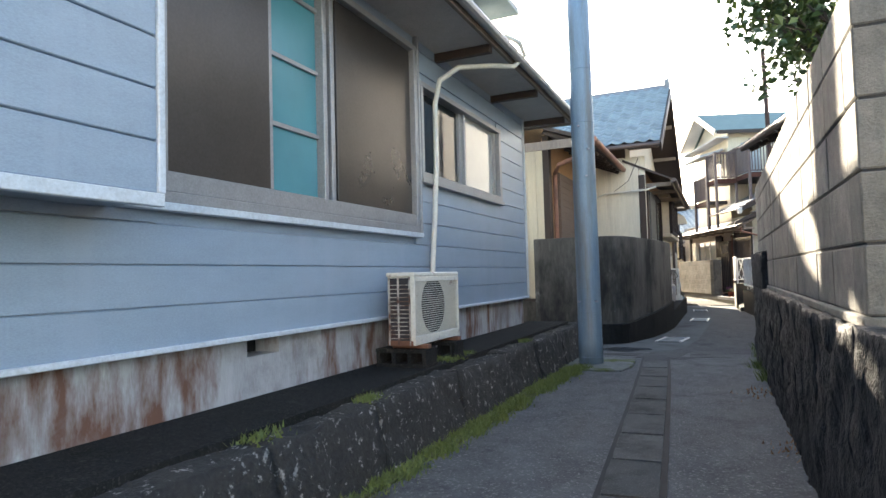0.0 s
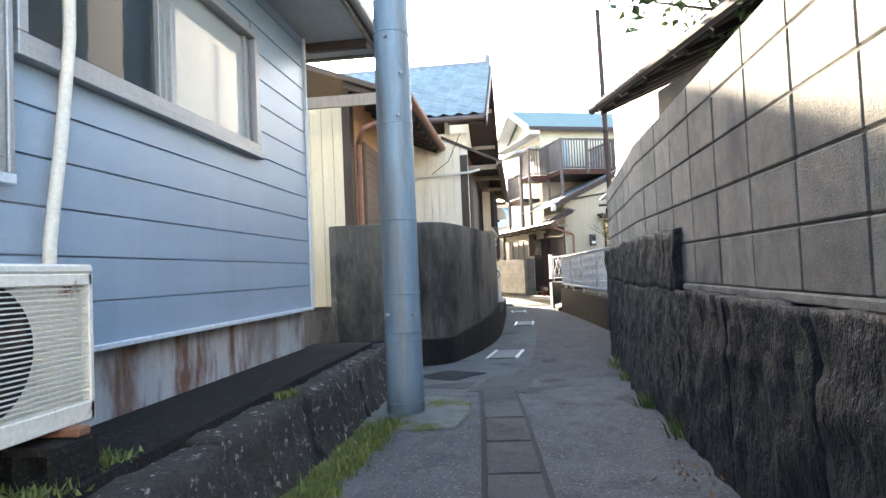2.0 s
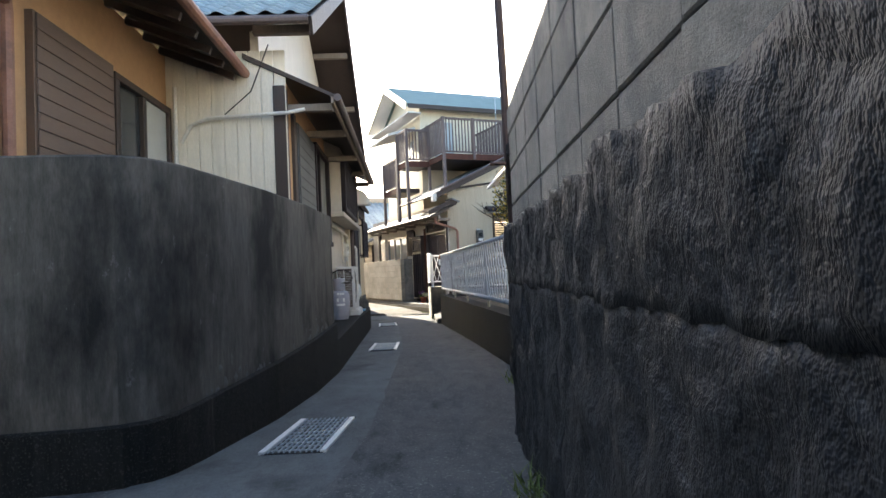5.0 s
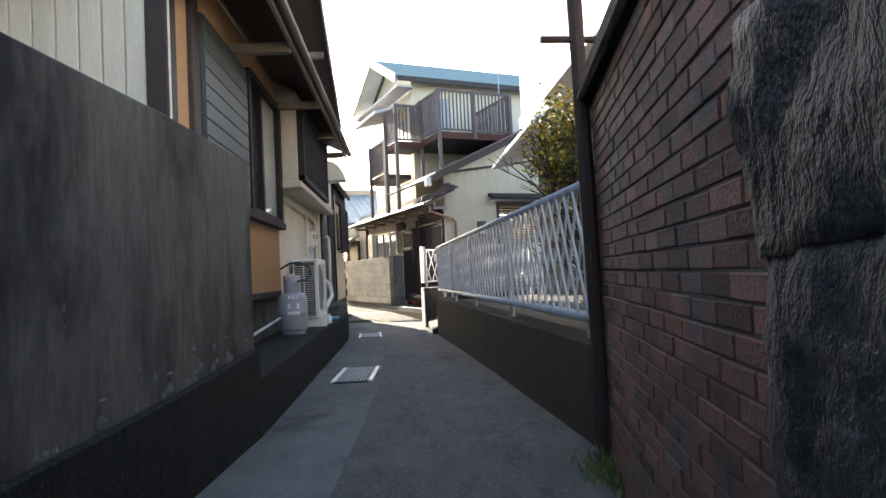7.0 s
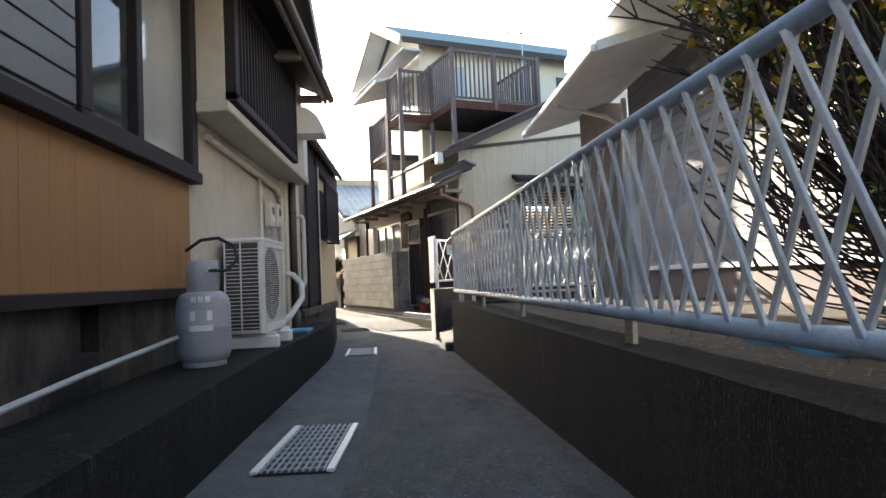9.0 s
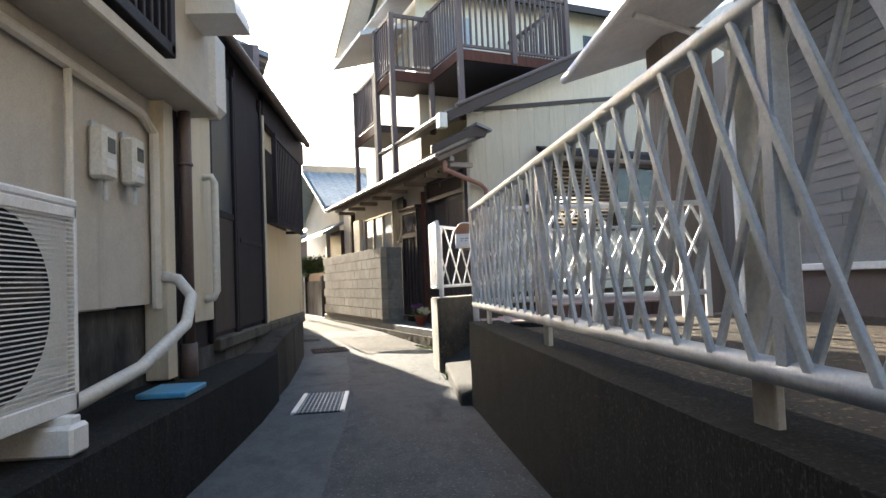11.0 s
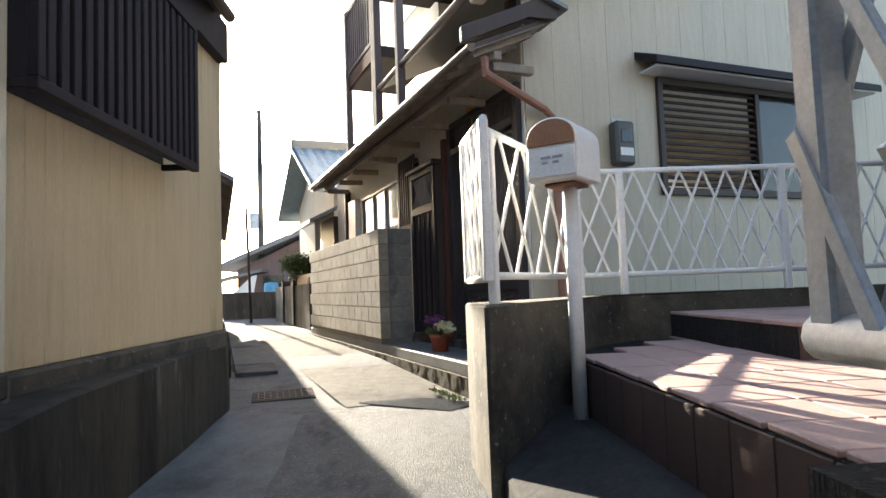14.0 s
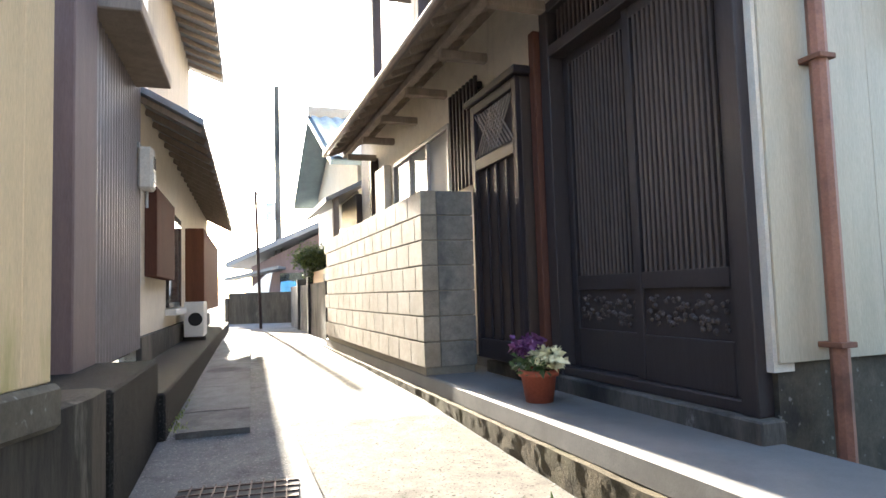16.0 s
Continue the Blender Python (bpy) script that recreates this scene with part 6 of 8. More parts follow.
# ---- white house behind the garden ----
def white_house():
    h = thing("white_house", (6, 18, 0.4), "white modern house with split-face tile cladding and overhanging upper floor", "house")
    B("wall", "tile_white", h, 3.7, 3.9, 12.5, 23.2, 0.85, 3.75, "grey-white split-face tile wall")
    rnd = random.Random(7)
    for k in range(28):
        y = 12.5
        while y < 23.1:
            y1 = min(23.18, y + rnd.uniform(0.9, 1.6))
            B("tile_course", "tile_white", h, 3.69 - rnd.uniform(0, 0.008), 3.70, y, y1 - 0.006, 0.86 + k * 0.1, 0.952 + k * 0.1)
            y = y1
    B("sill_band", "stucco_white", h, 3.6, 3.7, 12.5, 23.2, 0.8, 0.86, "white sill band", 0.006)
    B("plinth", "plinth_pink", h, 3.66, 3.9, 12.5, 23.2, 0.4, 0.8, "pinkish plinth")
    B("end_wall", "tile_white", h, 3.9, 9, 23.0, 23.2, 0.4, 3.75)
    B("upper_wall", "tile_white", h, 2.5, 9, 12.2, 22.25, 3.9, 7.0, "white tile-clad upper floor")
    B("soffit", "stucco_white", h, 2.46, 9, 12.1, 22.3, 3.72, 3.9, "white soffit band")
    B("pillar", "wood_grey", h, 3.3, 3.9, 24.1, 24.6, 0.3, 3.75, "brown stone porch pillar")
    B("porch_post", "white_paint", h, 3.62, 3.69, 23.25, 23.32, 0.3, 3.6, "white porch post", 0.006)
    B("door_wall", "wood_grey", h, 4.6, 4.7, 23.2, 26.2, 0.4, 3.75, "brown entrance wall")
    w = P("window", "aluminium", h, lambda bm: [bx(bm, 3.62, 3.7, 15.9, 18.4, 1.1, 1.16), bx(bm, 3.62, 3.7, 15.9, 18.4, 2.6, 2.66), bx(bm, 3.62, 3.7, 15.9, 15.97, 1.16, 2.6), bx(bm, 3.62, 3.7, 18.33, 18.4, 1.16, 2.6), bx(bm, 3.62, 3.7, 17.1, 17.17, 1.16, 2.6)], "white-framed window", 0.004)
    B("pane", "glass", w, 3.66, 3.668, 15.97, 18.33, 1.16, 2.6)
    sh = B("shutter", "shutter_pale", h, 3.62, 3.685, 13.2, 15.6, 1.0, 2.7, "closed pale grey roller shutter")
    for k in range(20):
        B("slat", "shutter_pale", sh, 3.6, 3.62, 13.22, 15.58, 1.02 + k * 0.083, 1.095 + k * 0.083, "", 0.006)
    P("eave", "stucco_white", h, lambda bm: roof_plate(bm, [(2.35, 20.5, 3.5), (3.75, 20.5, 3.9), (3.75, 25.0, 3.9), (2.35, 25.0, 3.5)], 0.12, I4), "white porch eave")
    P("gutter", "stucco_white", h, lambda bm: rod(bm, (2.33, 20.5, 3.42), (2.33, 25.0, 3.42), 0.05, seg=10))
    P("downpipe", "stucco_white", h, lambda bm: pipe(bm, [(2.5, 22.9, 3.4), (3.3, 23.1, 3.25), (3.58, 23.15, 3.1), (3.58, 23.15, 0.5)], 0.035))


white_house()

# ---- drains and gutter slabs ----
def grating(at, w, d, rot, cross, label, material="galvanised", edge=True, bars=6, sink=0.0):
    x, y = at
    slope = math.degrees(math.atan2(ground_z(y + 0.4) - ground_z(y - 0.4), 0.8))
    T = Matrix.Translation((x, y, ground_z(y) + 0.012 + sink)) @ pose(0, 0, 0, slope) @ pose(0, 0, 0, 0, 0, rot)
    g = thing("drain_grating", (x, y, ground_z(y)), label, "grating", "lane drain gratings")
    # flat black plate paints the shade of the pit under the bars
    P("pit", "void_shade", g, lambda bm: bx(bm, -w / 2, w / 2, -d / 2, d / 2, -0.012, 0.004, T))
    if edge:
        for s in (-1, 1):
            P("frame_bar", "white_paint", g, lambda bm: bx(bm, s * w / 2 - 0.02, s * w / 2 + 0.02, -d / 2, d / 2, -0.005, 0.016, T), "", 0.003)
    me = mesh_of("bar", material, lambda bm: bx(bm, -0.0035, 0.0035, -d / 2, d / 2, 0, 0.012))
    pieces("bar", me, g, [T @ pose(-w / 2 + w * (k + 1) / (bars + 1), 0, 0.003) for k in range(bars)])
    me = mesh_of("cross_bar", material, lambda bm: bx(bm, -w / 2, w / 2, -0.004, 0.004, -0.001, 0.008), 0)
    pieces("cross_bar", me, g, [T @ pose(0, -d / 2 + d * (k + 0.5) / cross, 0.003) for k in range(cross)])


GL = "galvanised steel drain grating with pale edges set in the lane"
grating((-0.79, 11.5), 0.38, 1.0, -5, 10, GL, "grating_steel", True, 10)
grating((-0.51, 17.15), 0.38, 1.02, -2, 10, GL, "grating_steel", True, 10)
grating((-0.66, 22.75), 0.4, 1.0, 3, 10, GL, "grating_steel", True, 10)
grating((-1.34, 9.5), 0.58, 0.6, -31, 16, "dark square steel mesh cover in the lane", "shutter_grey", False, 16, -0.01)
grating((-1.22, 27.85), 0.6, 0.5, 14, 6, "dark steel drain grating across the sunlit lane", "rusted_dark", False, 9)
grating((0.13, 27.15), 1.05, 0.48, -36, 14, "dark steel mesh cover beside the porch", "shutter_grey", False, 24, -0.012)

gl = thing("gutter_cover", (-0.5, 4, 0.09), "row of worn concrete gutter cover slabs along the lane", "gutter", kind="structure")


def gut_x(y):
    return float(np.interp(y, (-3, 3, 5, 7, 8.4), (-0.1, -0.43, -0.55, -0.68, -0.79)))


# black strip paints the shade in the joints between slabs
P("slot", "void_shade", gl, lambda bm: [plan(bm, [(gut_x(a) - 0.165, a), (gut_x(a) + 0.165, a), (gut_x(a + 0.6) + 0.165, a + 0.6), (gut_x(a + 0.6) - 0.165, a + 0.6)], lambda x, y: ground_z(y) - 0.05, lambda x, y: ground_z(y) + 0.0145) for a in [-3 + 0.6 * k for k in range(19)]])
slab = mesh_of("slab", "slab", lambda bm: rough_block(bm, -0.132, 0.132, -0.283, 0.283, -0.03, 0.022, 0.006, 0.05, 2))
pieces("slab", slab, gl, [pose(gut_x(a + 0.3), a + 0.3, ground_z(a + 0.3) + 0.006 + 0.006 * random.random(), 0, random.uniform(-0.6, 0.6), math.degrees(math.atan2(-(gut_x(a + 0.6) - gut_x(a)), 0.6))) for a in [-3 + 0.6 * k for k in range(19)]])
for pts in ([(-1.75, 8.75), (-1.1, 8.6), (-1.0, 9.05), (-1.6, 9.0)], [(-1.05, 8.45), (-0.55, 8.35), (-0.45, 9.2), (-0.95, 9.3)], [(-0.4, 8.6), (0.1, 8.7), (-0.1, 9.5), (-0.42, 9.4)]):
    ob = P("paving_patch", "slab", None, lambda bm: plan(bm, pts, lambda x, y: ground_z(y) - 0.05, lambda x, y: ground_z(y) + 0.004 + 0.006 * noise.noise((x * 5, y * 5, 1))), "", 0.003)
    tagged(ob, "cracked concrete patch in the lane surface", "pavement", kind="structure")


strip = thing("gutter_strip", tuple(L @ Vector((-0.3, 4, -0.2))), "worn stone gutter slabs along the sunlit lane's shaded side", "gutter", kind="structure")
smesh2 = mesh_of("slab", "concrete_path", lambda bm: rough_block(bm, -0.24, 0.24, -0.295, 0.295, -0.04, 0.01, 0.004, 0.08, 6))
pieces("slab", smesh2, strip, [Matrix.Translation((q.x, q.y, ground_z(q.y) + 0.034)) @ pose(0, 0, 0, math.degrees(math.atan2(ground_z(q.y + 0.4) - ground_z(q.y - 0.4), 0.8)), 0, 18) for q in [L @ Vector((-0.3, 0.6 + 0.6 * k, 0)) for k in range(1, 22)]])
fu = thing("outdoor_unit", tuple(L @ Vector((0.3, 6.9, 0.09))), "small white outdoor unit on the far ledge", "air conditioner")
P("casing", "white_paint", fu, lambda bm: bx(bm, 0.12, 0.4, 6.3, 6.95, 0.14, 0.66, L), "", 0.01)
# black disc paints the shade inside the fan opening
P("fan_opening", "void_shade", fu, lambda bm: rod(bm, (0.24, 6.298, 0.4), (0.24, 6.29, 0.4), 0.1, seg=20, T=L))
P("foot", "black", fu, lambda bm: bx(bm, 0.1, 0.42, 6.4, 6.5, 0.08, 0.14, L))

# ---- utility pole ----
def pole():
    p = thing("utility_pole", (-1.44, 7.5, 0.07), "tall blue-grey sheathed utility pole standing beside the kerb", "pole")
    P("shaft", "pole", p, lambda bm: turned(bm, [(0.142, 0.0), (0.141, 0.35), (0.139, 0.36), (0.136, 2.2), (0.12, 9.0)], (-1.44, 7.5, 0.03)), "", 0, True)
    for z in (0.16, 0.62, 0.68, 0.97, 1.52, 2.25, 2.95, 3.6):
        P("band", "pole", p, lambda bm: turned(bm, [(0.134, 0), (0.1445 - 0.002 * z, 0.001), (0.1445 - 0.002 * z, 0.011), (0.134, 0.012)], (-1.44, 7.5, z)), "steel strap", 0, True)
    for z, a in ((0.82, -0.8), (0.82, -2.2), (2.3, -1.2), (2.62, -1.0), (2.9, -1.7)):
        P("bolt", "cylinder", p, lambda bm: rod(bm, (-1.44 + 0.12 * math.cos(a), 7.5 + 0.12 * math.sin(a), z), (-1.44 + 0.17 * math.cos(a), 7.5 + 0.17 * math.sin(a), z), 0.012))
    P("footing", "mossy_pad", p, lambda bm: plan(bm, [(-1.72, 7.05), (-1.3, 6.95), (-1.02, 7.0), (-0.95, 7.4), (-0.98, 7.9), (-1.3, 8.05), (-1.7, 7.95)], 0.0, 0.09), "moss-stained concrete patch", 0.01)


pole()


# ---- air conditioners ----
def outdoor_unit(x0, x1, y0, y1, z0, z1, label, body="ac", rusty=True):
    """An outdoor unit: fan grille on the street face (+x), coil fins on the end towards -y."""
    u = thing("outdoor_unit", ((x0 + x1) / 2, (y0 + y1) / 2, z0), label, "air conditioner")
    B("casing", body, u, x0, x1 - 0.02, y0 + 0.015, y1, z0, z1 - 0.02, "", 0.008)
    B("lid", body, u, x0 - 0.008, x1 + 0.008, y0 - 0.008, y1 + 0.008, z1 - 0.02, z1 + 0.012, "rust-edged lid" if rusty else "", 0.008)
    cy, cz, r = y0 + (y1 - y0) * 0.45, (z0 + z1) / 2 + 0.015, (z1 - z0) * 0.405
    # black disc paints the shade behind the fan grille
    P("fan_opening", "void_shade", u, lambda bm: rod(bm, (x1 - 0.021, cy, cz), (x1 - 0.017, cy, cz), r, seg=36))
    P("fan", "fin", u, lambda bm: [bar(bm, (x1 - 0.012, cy, cz), (x1 - 0.012, cy + r * 0.85 * math.cos(a), cz + r * 0.85 * math.sin(a)), 0.09, 0.004, (0, -math.sin(a), math.cos(a))) for a in (0.3, 2.4, 4.5)])
    sl = mesh_of("grille_bar", body, lambda bm: bx(bm, -0.003, 0.003, y0 + 0.02, y1 - 0.02, -0.0024, 0.0024))
    n = int((z1 - z0 - 0.1) / 0.0165)
    pieces("grille_bar", sl, u, [Matrix.Translation((x1, 0, z0 + 0.07 + k * 0.0165)) for k in range(n)])
    for y in (y0 + 0.008, y1 - 0.008):
        B("face_edge", body, u, x1 - 0.03, x1 + 0.008, y - 0.012, y + 0.012, z0, z1 - 0.02, "", 0.004)
    B("face_edge", body, u, x1 - 0.03, x1 + 0.008, y0, y1, z0, z0 + 0.065, "", 0.004)
    B("face_edge", body, u, x1 - 0.03, x1 + 0.008, y0, y1, z1 - 0.06, z1 - 0.02, "", 0.004)
    B("coil", "coil_dark" if rusty else "fin", u, x0 + 0.02, x1 - 0.04, y0 + 0.004, y0 + 0.014, z0 + 0.03, z1 - 0.03, "rusted coil fins" if rusty else "coil fins")
    cb = mesh_of("guard_bar", "ac_worn" if rusty else body, lambda bm: bx(bm, x0 + 0.01, x1 - 0.03, -0.002, 0.002, -0.0028, 0.0028))
    pieces("guard_bar", cb, u, [Matrix.Translation((0, y0 - 0.002, z0 + 0.05 + k * 0.03)) for k in range(int((z1 - z0 - 0.08) / 0.03))])
    for x in (x0 + 0.015, (x0 + x1) / 2 - 0.02, x1 - 0.035):
        B("guard_post", "ac_worn" if rusty else body, u, x - 0.005, x + 0.005, y0 - 0.01, y0 + 0.01, z0, z1 - 0.02, "", 0.003)
    if rusty:
        B("base_rim", "rusted", u, x0, x1 - 0.01, y0 - 0.006, y0 + 0.03, z0 - 0.004, z0 + 0.035, "rusted lower rim", 0.004)
    for y in (y0 + 0.12, y1 - 0.12):
        B("foot", "rusted" if rusty else body, u, x0 - 0.02, x1 + 0.06, y - 0.03, y + 0.03, z0 - 0.03, z0, "", 0.005)
    return u


outdoor_unit(-2.25, -2.03, 4.04, 4.86, 0.665, 1.185, "yellowed white outdoor air-conditioner unit with rust, on hollow blocks")
for y in (4.17, 4.7):
    b = P("hollow_block", "concrete_dark", None, lambda bm: [bx(bm, -2.38, -1.96, y - 0.095, y + 0.095, 0.5, 0.525), bx(bm, -2.38, -1.96, y - 0.095, y + 0.095, 0.605, 0.633)] + [bx(bm, x - 0.015, x + 0.015, y - 0.095, y + 0.095, 0.525, 0.605) for x in (-2.36, -2.23, -2.1, -1.98)], "")
    tagged(b, "dark hollow concrete block under the outdoor unit", "block", "unit supports")
ob = P("refrigerant_pipe", "pale_pipe", None, lambda bm: pipe(bm, [(-2.34, 5.03, 0.75), (-2.345, 5.06, 1.3), (-2.345, 5.13, 1.7), (-2.345, 5.19, 2.15), (-2.34, 5.19, 2.75), (-2.3, 5.22, 2.98), (-2.16, 5.36, 3.12), (-1.95, 5.68, 3.2), (-1.8, 5.95, 3.25), (-1.7, 6.0, 3.36), (-1.72, 5.9, 3.46), (-1.82, 5.75, 3.5)], 0.025, 10), "", 0, True)
tagged(ob, "ivory lagged pipe rising from the outdoor unit to the eave", "pipe")
outdoor_unit(-1.4, -1.08, 18.55, 19.35, 0.44, 1.2, "white outdoor air-conditioner unit beside the gas cylinder", "white_paint", False)
for y in (18.68, 19.22):
    b = B("plastic_foot", "white_paint", None, -1.42, -1.0, y - 0.06, y + 0.06, 0.31, 0.415, "", 0.012)
    tagged(b, "white plastic plinth under the outdoor unit", "plinth", "unit supports")


# ---- gas cylinder ----
def cylinder():
    c = thing("gas_cylinder", (-1.25, 17.6, 0.31), "grey painted gas cylinder with stencilled white lettering, on the ledge", "gas cylinder")
    o = (-1.25, 17.6, 0.315)
    P("body", "cylinder", c, lambda bm: turned(bm, [(0.125, 0.035), (0.152, 0.055), (0.166, 0.1), (0.168, 0.25), (0.17, 0.256), (0.168, 0.262), (0.167, 0.39), (0.158, 0.44), (0.13, 0.475), (0.08, 0.49), (0.05, 0.495)], o), "", 0, True)
    P("foot_ring", "cylinder", c, lambda bm: turned(bm, [(0.128, 0.0), (0.136, 0.0), (0.136, 0.06), (0.128, 0.06)], o), "", 0, True)
    P("collar", "cylinder", c, lambda bm: turned(bm, [(0.09, 0.47), (0.098, 0.475), (0.099, 0.68), (0.092, 0.685), (0.088, 0.68)], o), "guard collar", 0, True)
    P("valve", "galvanised", c, lambda bm: [rod(bm, (o[0], o[1], 0.79), (o[0], o[1], 1.02), 0.02), rod(bm, (o[0], o[1], 0.93), (o[0] + 0.08, o[1] - 0.11, 0.93), 0.018)], "brass valve")
    P("hose", "black", c, lambda bm: pipe(bm, [(o[0] + 0.07, o[1] - 0.11, 0.93), (o[0] + 0.17, o[1] - 0.05, 0.93), (o[0] + 0.22, o[1] + 0.02, 1.0), (o[0] + 0.19, o[1] + 0.06, 1.09), (o[0] + 0.08, o[1] + 0.08, 1.15), (o[0] - 0.04, o[1] + 0.1, 1.14), (-1.42, 17.8, 1.08)], 0.012), "black rubber hose")
    for z, n, hgt in ((0.735, 3, 0.035), (0.62, 2, 0.06), (0.555, 7, 0.035)):
        for k in range(n):
            a = -1.35 + (k - (n - 1) / 2) * (0.75 / n) * (1.6 if n == 2 else 1)
            P("lettering", "white_paint", c, lambda bm: bx(bm, -0.016, 0.016, -0.002, 0.002, 0, hgt, Matrix.Translation((o[0] + 0.169 * math.cos(a), o[1] + 0.169 * math.sin(a), z)) @ pose(0, 0, 0, 0, 0, math.degrees(a) + 90)))


cylinder()
ob = P("service_pipe", "galvanised", None, lambda bm: pipe(bm, [(-1.38, 14.7, 0.34), (-1.38, 16.4, 0.46), (-1.38, 17.5, 0.52), (-1.4, 17.8, 0.53)], 0.015))
tagged(ob, "thin pale service pipe along the foundation", "pipe")
ob = P("vent_pipe", "pale_pipe", None, lambda bm: pipe(bm, [(-1.38, 21.76, 1.7), (-1.31, 21.77, 1.71), (-1.29, 21.78, 1.66), (-1.29, 21.78, 0.84), (-1.31, 21.77, 0.79), (-1.38, 21.76, 0.78)], 0.028, 10), "", 0, True)
tagged(ob, "ivory vent pipe on the dark timber wall", "pipe")
ob = P("downpipe", "gutter_brown", None, lambda bm: [rod(bm, (-1.33, 21.27, 0.24), (-1.33, 21.27, 2.9), 0.042, seg=14), rod(bm, (-1.33, 21.27, 0.2), (-1.33, 21.27, 0.5), 0.055, seg=14), rod(bm, (-1.33, 21.27, 1.7), (-1.33, 21.27, 1.72), 0.05, seg=14)], "", 0, True)
tagged(ob, "dark brown downpipe at the house corner", "pipe")
ob = P("conduit", "plaster", None, lambda bm: [pipe(bm, [(-1.42, 18.3, 1.98), (-1.41, 20.75, 1.93), (-1.41, 20.95, 1.85), (-1.41, 20.95, 0.75)], 0.03), pipe(bm, [(-1.41, 19.95, 1.93), (-1.41, 19.95, 1.3)], 0.02)])
tagged(ob, "painted cream conduit on the plaster wall", "pipe")
ob = P("drain_hose", "pale_pipe", None, lambda bm: pipe(bm, [(-1.38, 20.95, 0.95), (-1.3, 21.0, 0.93), (-1.2, 20.95, 0.82), (-1.15, 20.7, 0.66), (-1.2, 20.2, 0.48), (-1.25, 19.6, 0.4), (-1.3, 19.35, 0.4)], 0.035, 10), "", 0, True)
tagged(ob, "thick ivory insulated hose lying to the ledge", "hose")
ob = B("tray", "blue_plastic", None, -1.3, -1.04, 20.35, 20.7, 0.29, 0.32, "", 0.006)
tagged(ob, "flat blue plastic lid on the ledge", "lid")


def meter(x, y, z, s, facing, label, material="pale_pipe"):
    """A small utility meter: case, dial window, pipe stubs."""
    T = Matrix.Translation((x, y, z)) @ pose(0, 0, 0, 0, 0, facing)
    m = thing("meter", (x, y, z), label, "meter")
    P("case", material, m, lambda bm: bx(bm, -0.09 * s, 0.09 * s, -0.11 * s, 0, -0.17 * s, 0.17 * s, T), "", 0.02 * s)
    P("dial", "glass", m, lambda bm: bx(bm, -0.05 * s, 0.05 * s, -0.116 * s, -0.105 * s, 0.0, 0.1 * s, T), "dark dial window", 0.006 * s)
    P("name_plate", "white_paint", m, lambda bm: bx(bm, -0.06 * s, 0.06 * s, -0.114 * s, -0.1 * s, -0.1 * s, -0.04 * s, T))
    P("bracket", "galvanised", m, lambda bm: bx(bm, -0.05 * s, 0.05 * s, -0.01, 0.05, 0.17 * s, 0.21 * s, T))
    P("pipe_stub", "galvanised", m, lambda bm: rod(bm, (0.04 * s, -0.05 * s, -0.17 * s), (0.04 * s, -0.05 * s, -0.3 * s), 0.014, T=T))


meter(-1.44, 20.25, 1.58, 0.8, 90, "pale gas meter on the plaster wall")
meter(-1.44, 20.6, 1.6, 0.8, 90, "pale gas meter on the plaster wall")
ob = P("water_heater", "pale_pipe", None, lambda bm: bx(bm, -1.46, -1.24, 21.66, 22.02, 2.2, 2.85), "", 0.05)
tagged(ob, "cream rounded fan casing under the eave", "fan casing")
mp = S @ Vector((1.2, -0.02, 2.15))
meter(mp.x, mp.y, mp.z, 1.35, 20.6, "grey electricity meter on the pale siding", "meter_grey")
mp = L @ Vector((0.45, 2.75, 1.95))
meter(mp.x, mp.y, mp.z, 1.2, 108, "cream electricity meter box on corrugated cladding", "pale_pipe")


# ---- lattice fences ----
def lattice(name, label, T, length, z0, z1, posts, material, spacing, lean, bar_w, foot, category="fence", thick=0.03, phase=0.05, gap=0.008, cross=True):
    """A fence of crossed bars between two rails: T maps (across, along, z)."""
    f = thing(name, tuple(T @ Vector((0, length / 2, foot))), label, category)
    P("top_rail", material, f, lambda bm: rod(bm, (0, 0, z1), (0, length, z1), thick, seg=12, T=T), "", 0, True)
    P("bottom_rail", material, f, lambda bm: rod(bm, (0, 0, z0), (0, length, z0), thick, seg=12, T=T), "", 0, True)
    n = 0
    for s, off in ((1, -gap), (-1, gap)):
        y = phase - spacing * int((phase + lean) / spacing) - (lean % spacing if s > 0 else 0)
        while y < length + lean and n < 290:
            p, q = (y, z0), (y + lean, z1)
            if s < 0:
                p, q = (y + lean, z0), (y, z1)
            lo, hi = p, q
            pts = []
            for (ya, za), (yb, zb) in ((p, q),):
                t0, t1 = 0.0, 1.0
                dy = yb - ya
                for lim, sg in ((0.0, 1), (length, -1)):
                    ta = (lim - ya) / dy
                    if sg * dy > 0:
                        t0 = max(t0, ta)
                    else:
                        t1 = min(t1, ta)
                if t1 - t0 > 0.08:
                    A = (off, ya + dy * t0, za + (zb - za) * t0)
                    Bp = (off, ya + dy * t1, za + (zb - za) * t1)
                    P("lattice_bar", material, f, lambda bm: bar(bm, A, Bp, bar_w, 0.014, (0, 1, 0), T), "", 0.002)
                    n += 1
            y += spacing
    for y, z in posts:
        P("post", material, f, lambda bm: [bx(bm, -0.024, 0.024, y - 0.024, y + 0.024, z, z1, T)], "", 0.006)
    return f


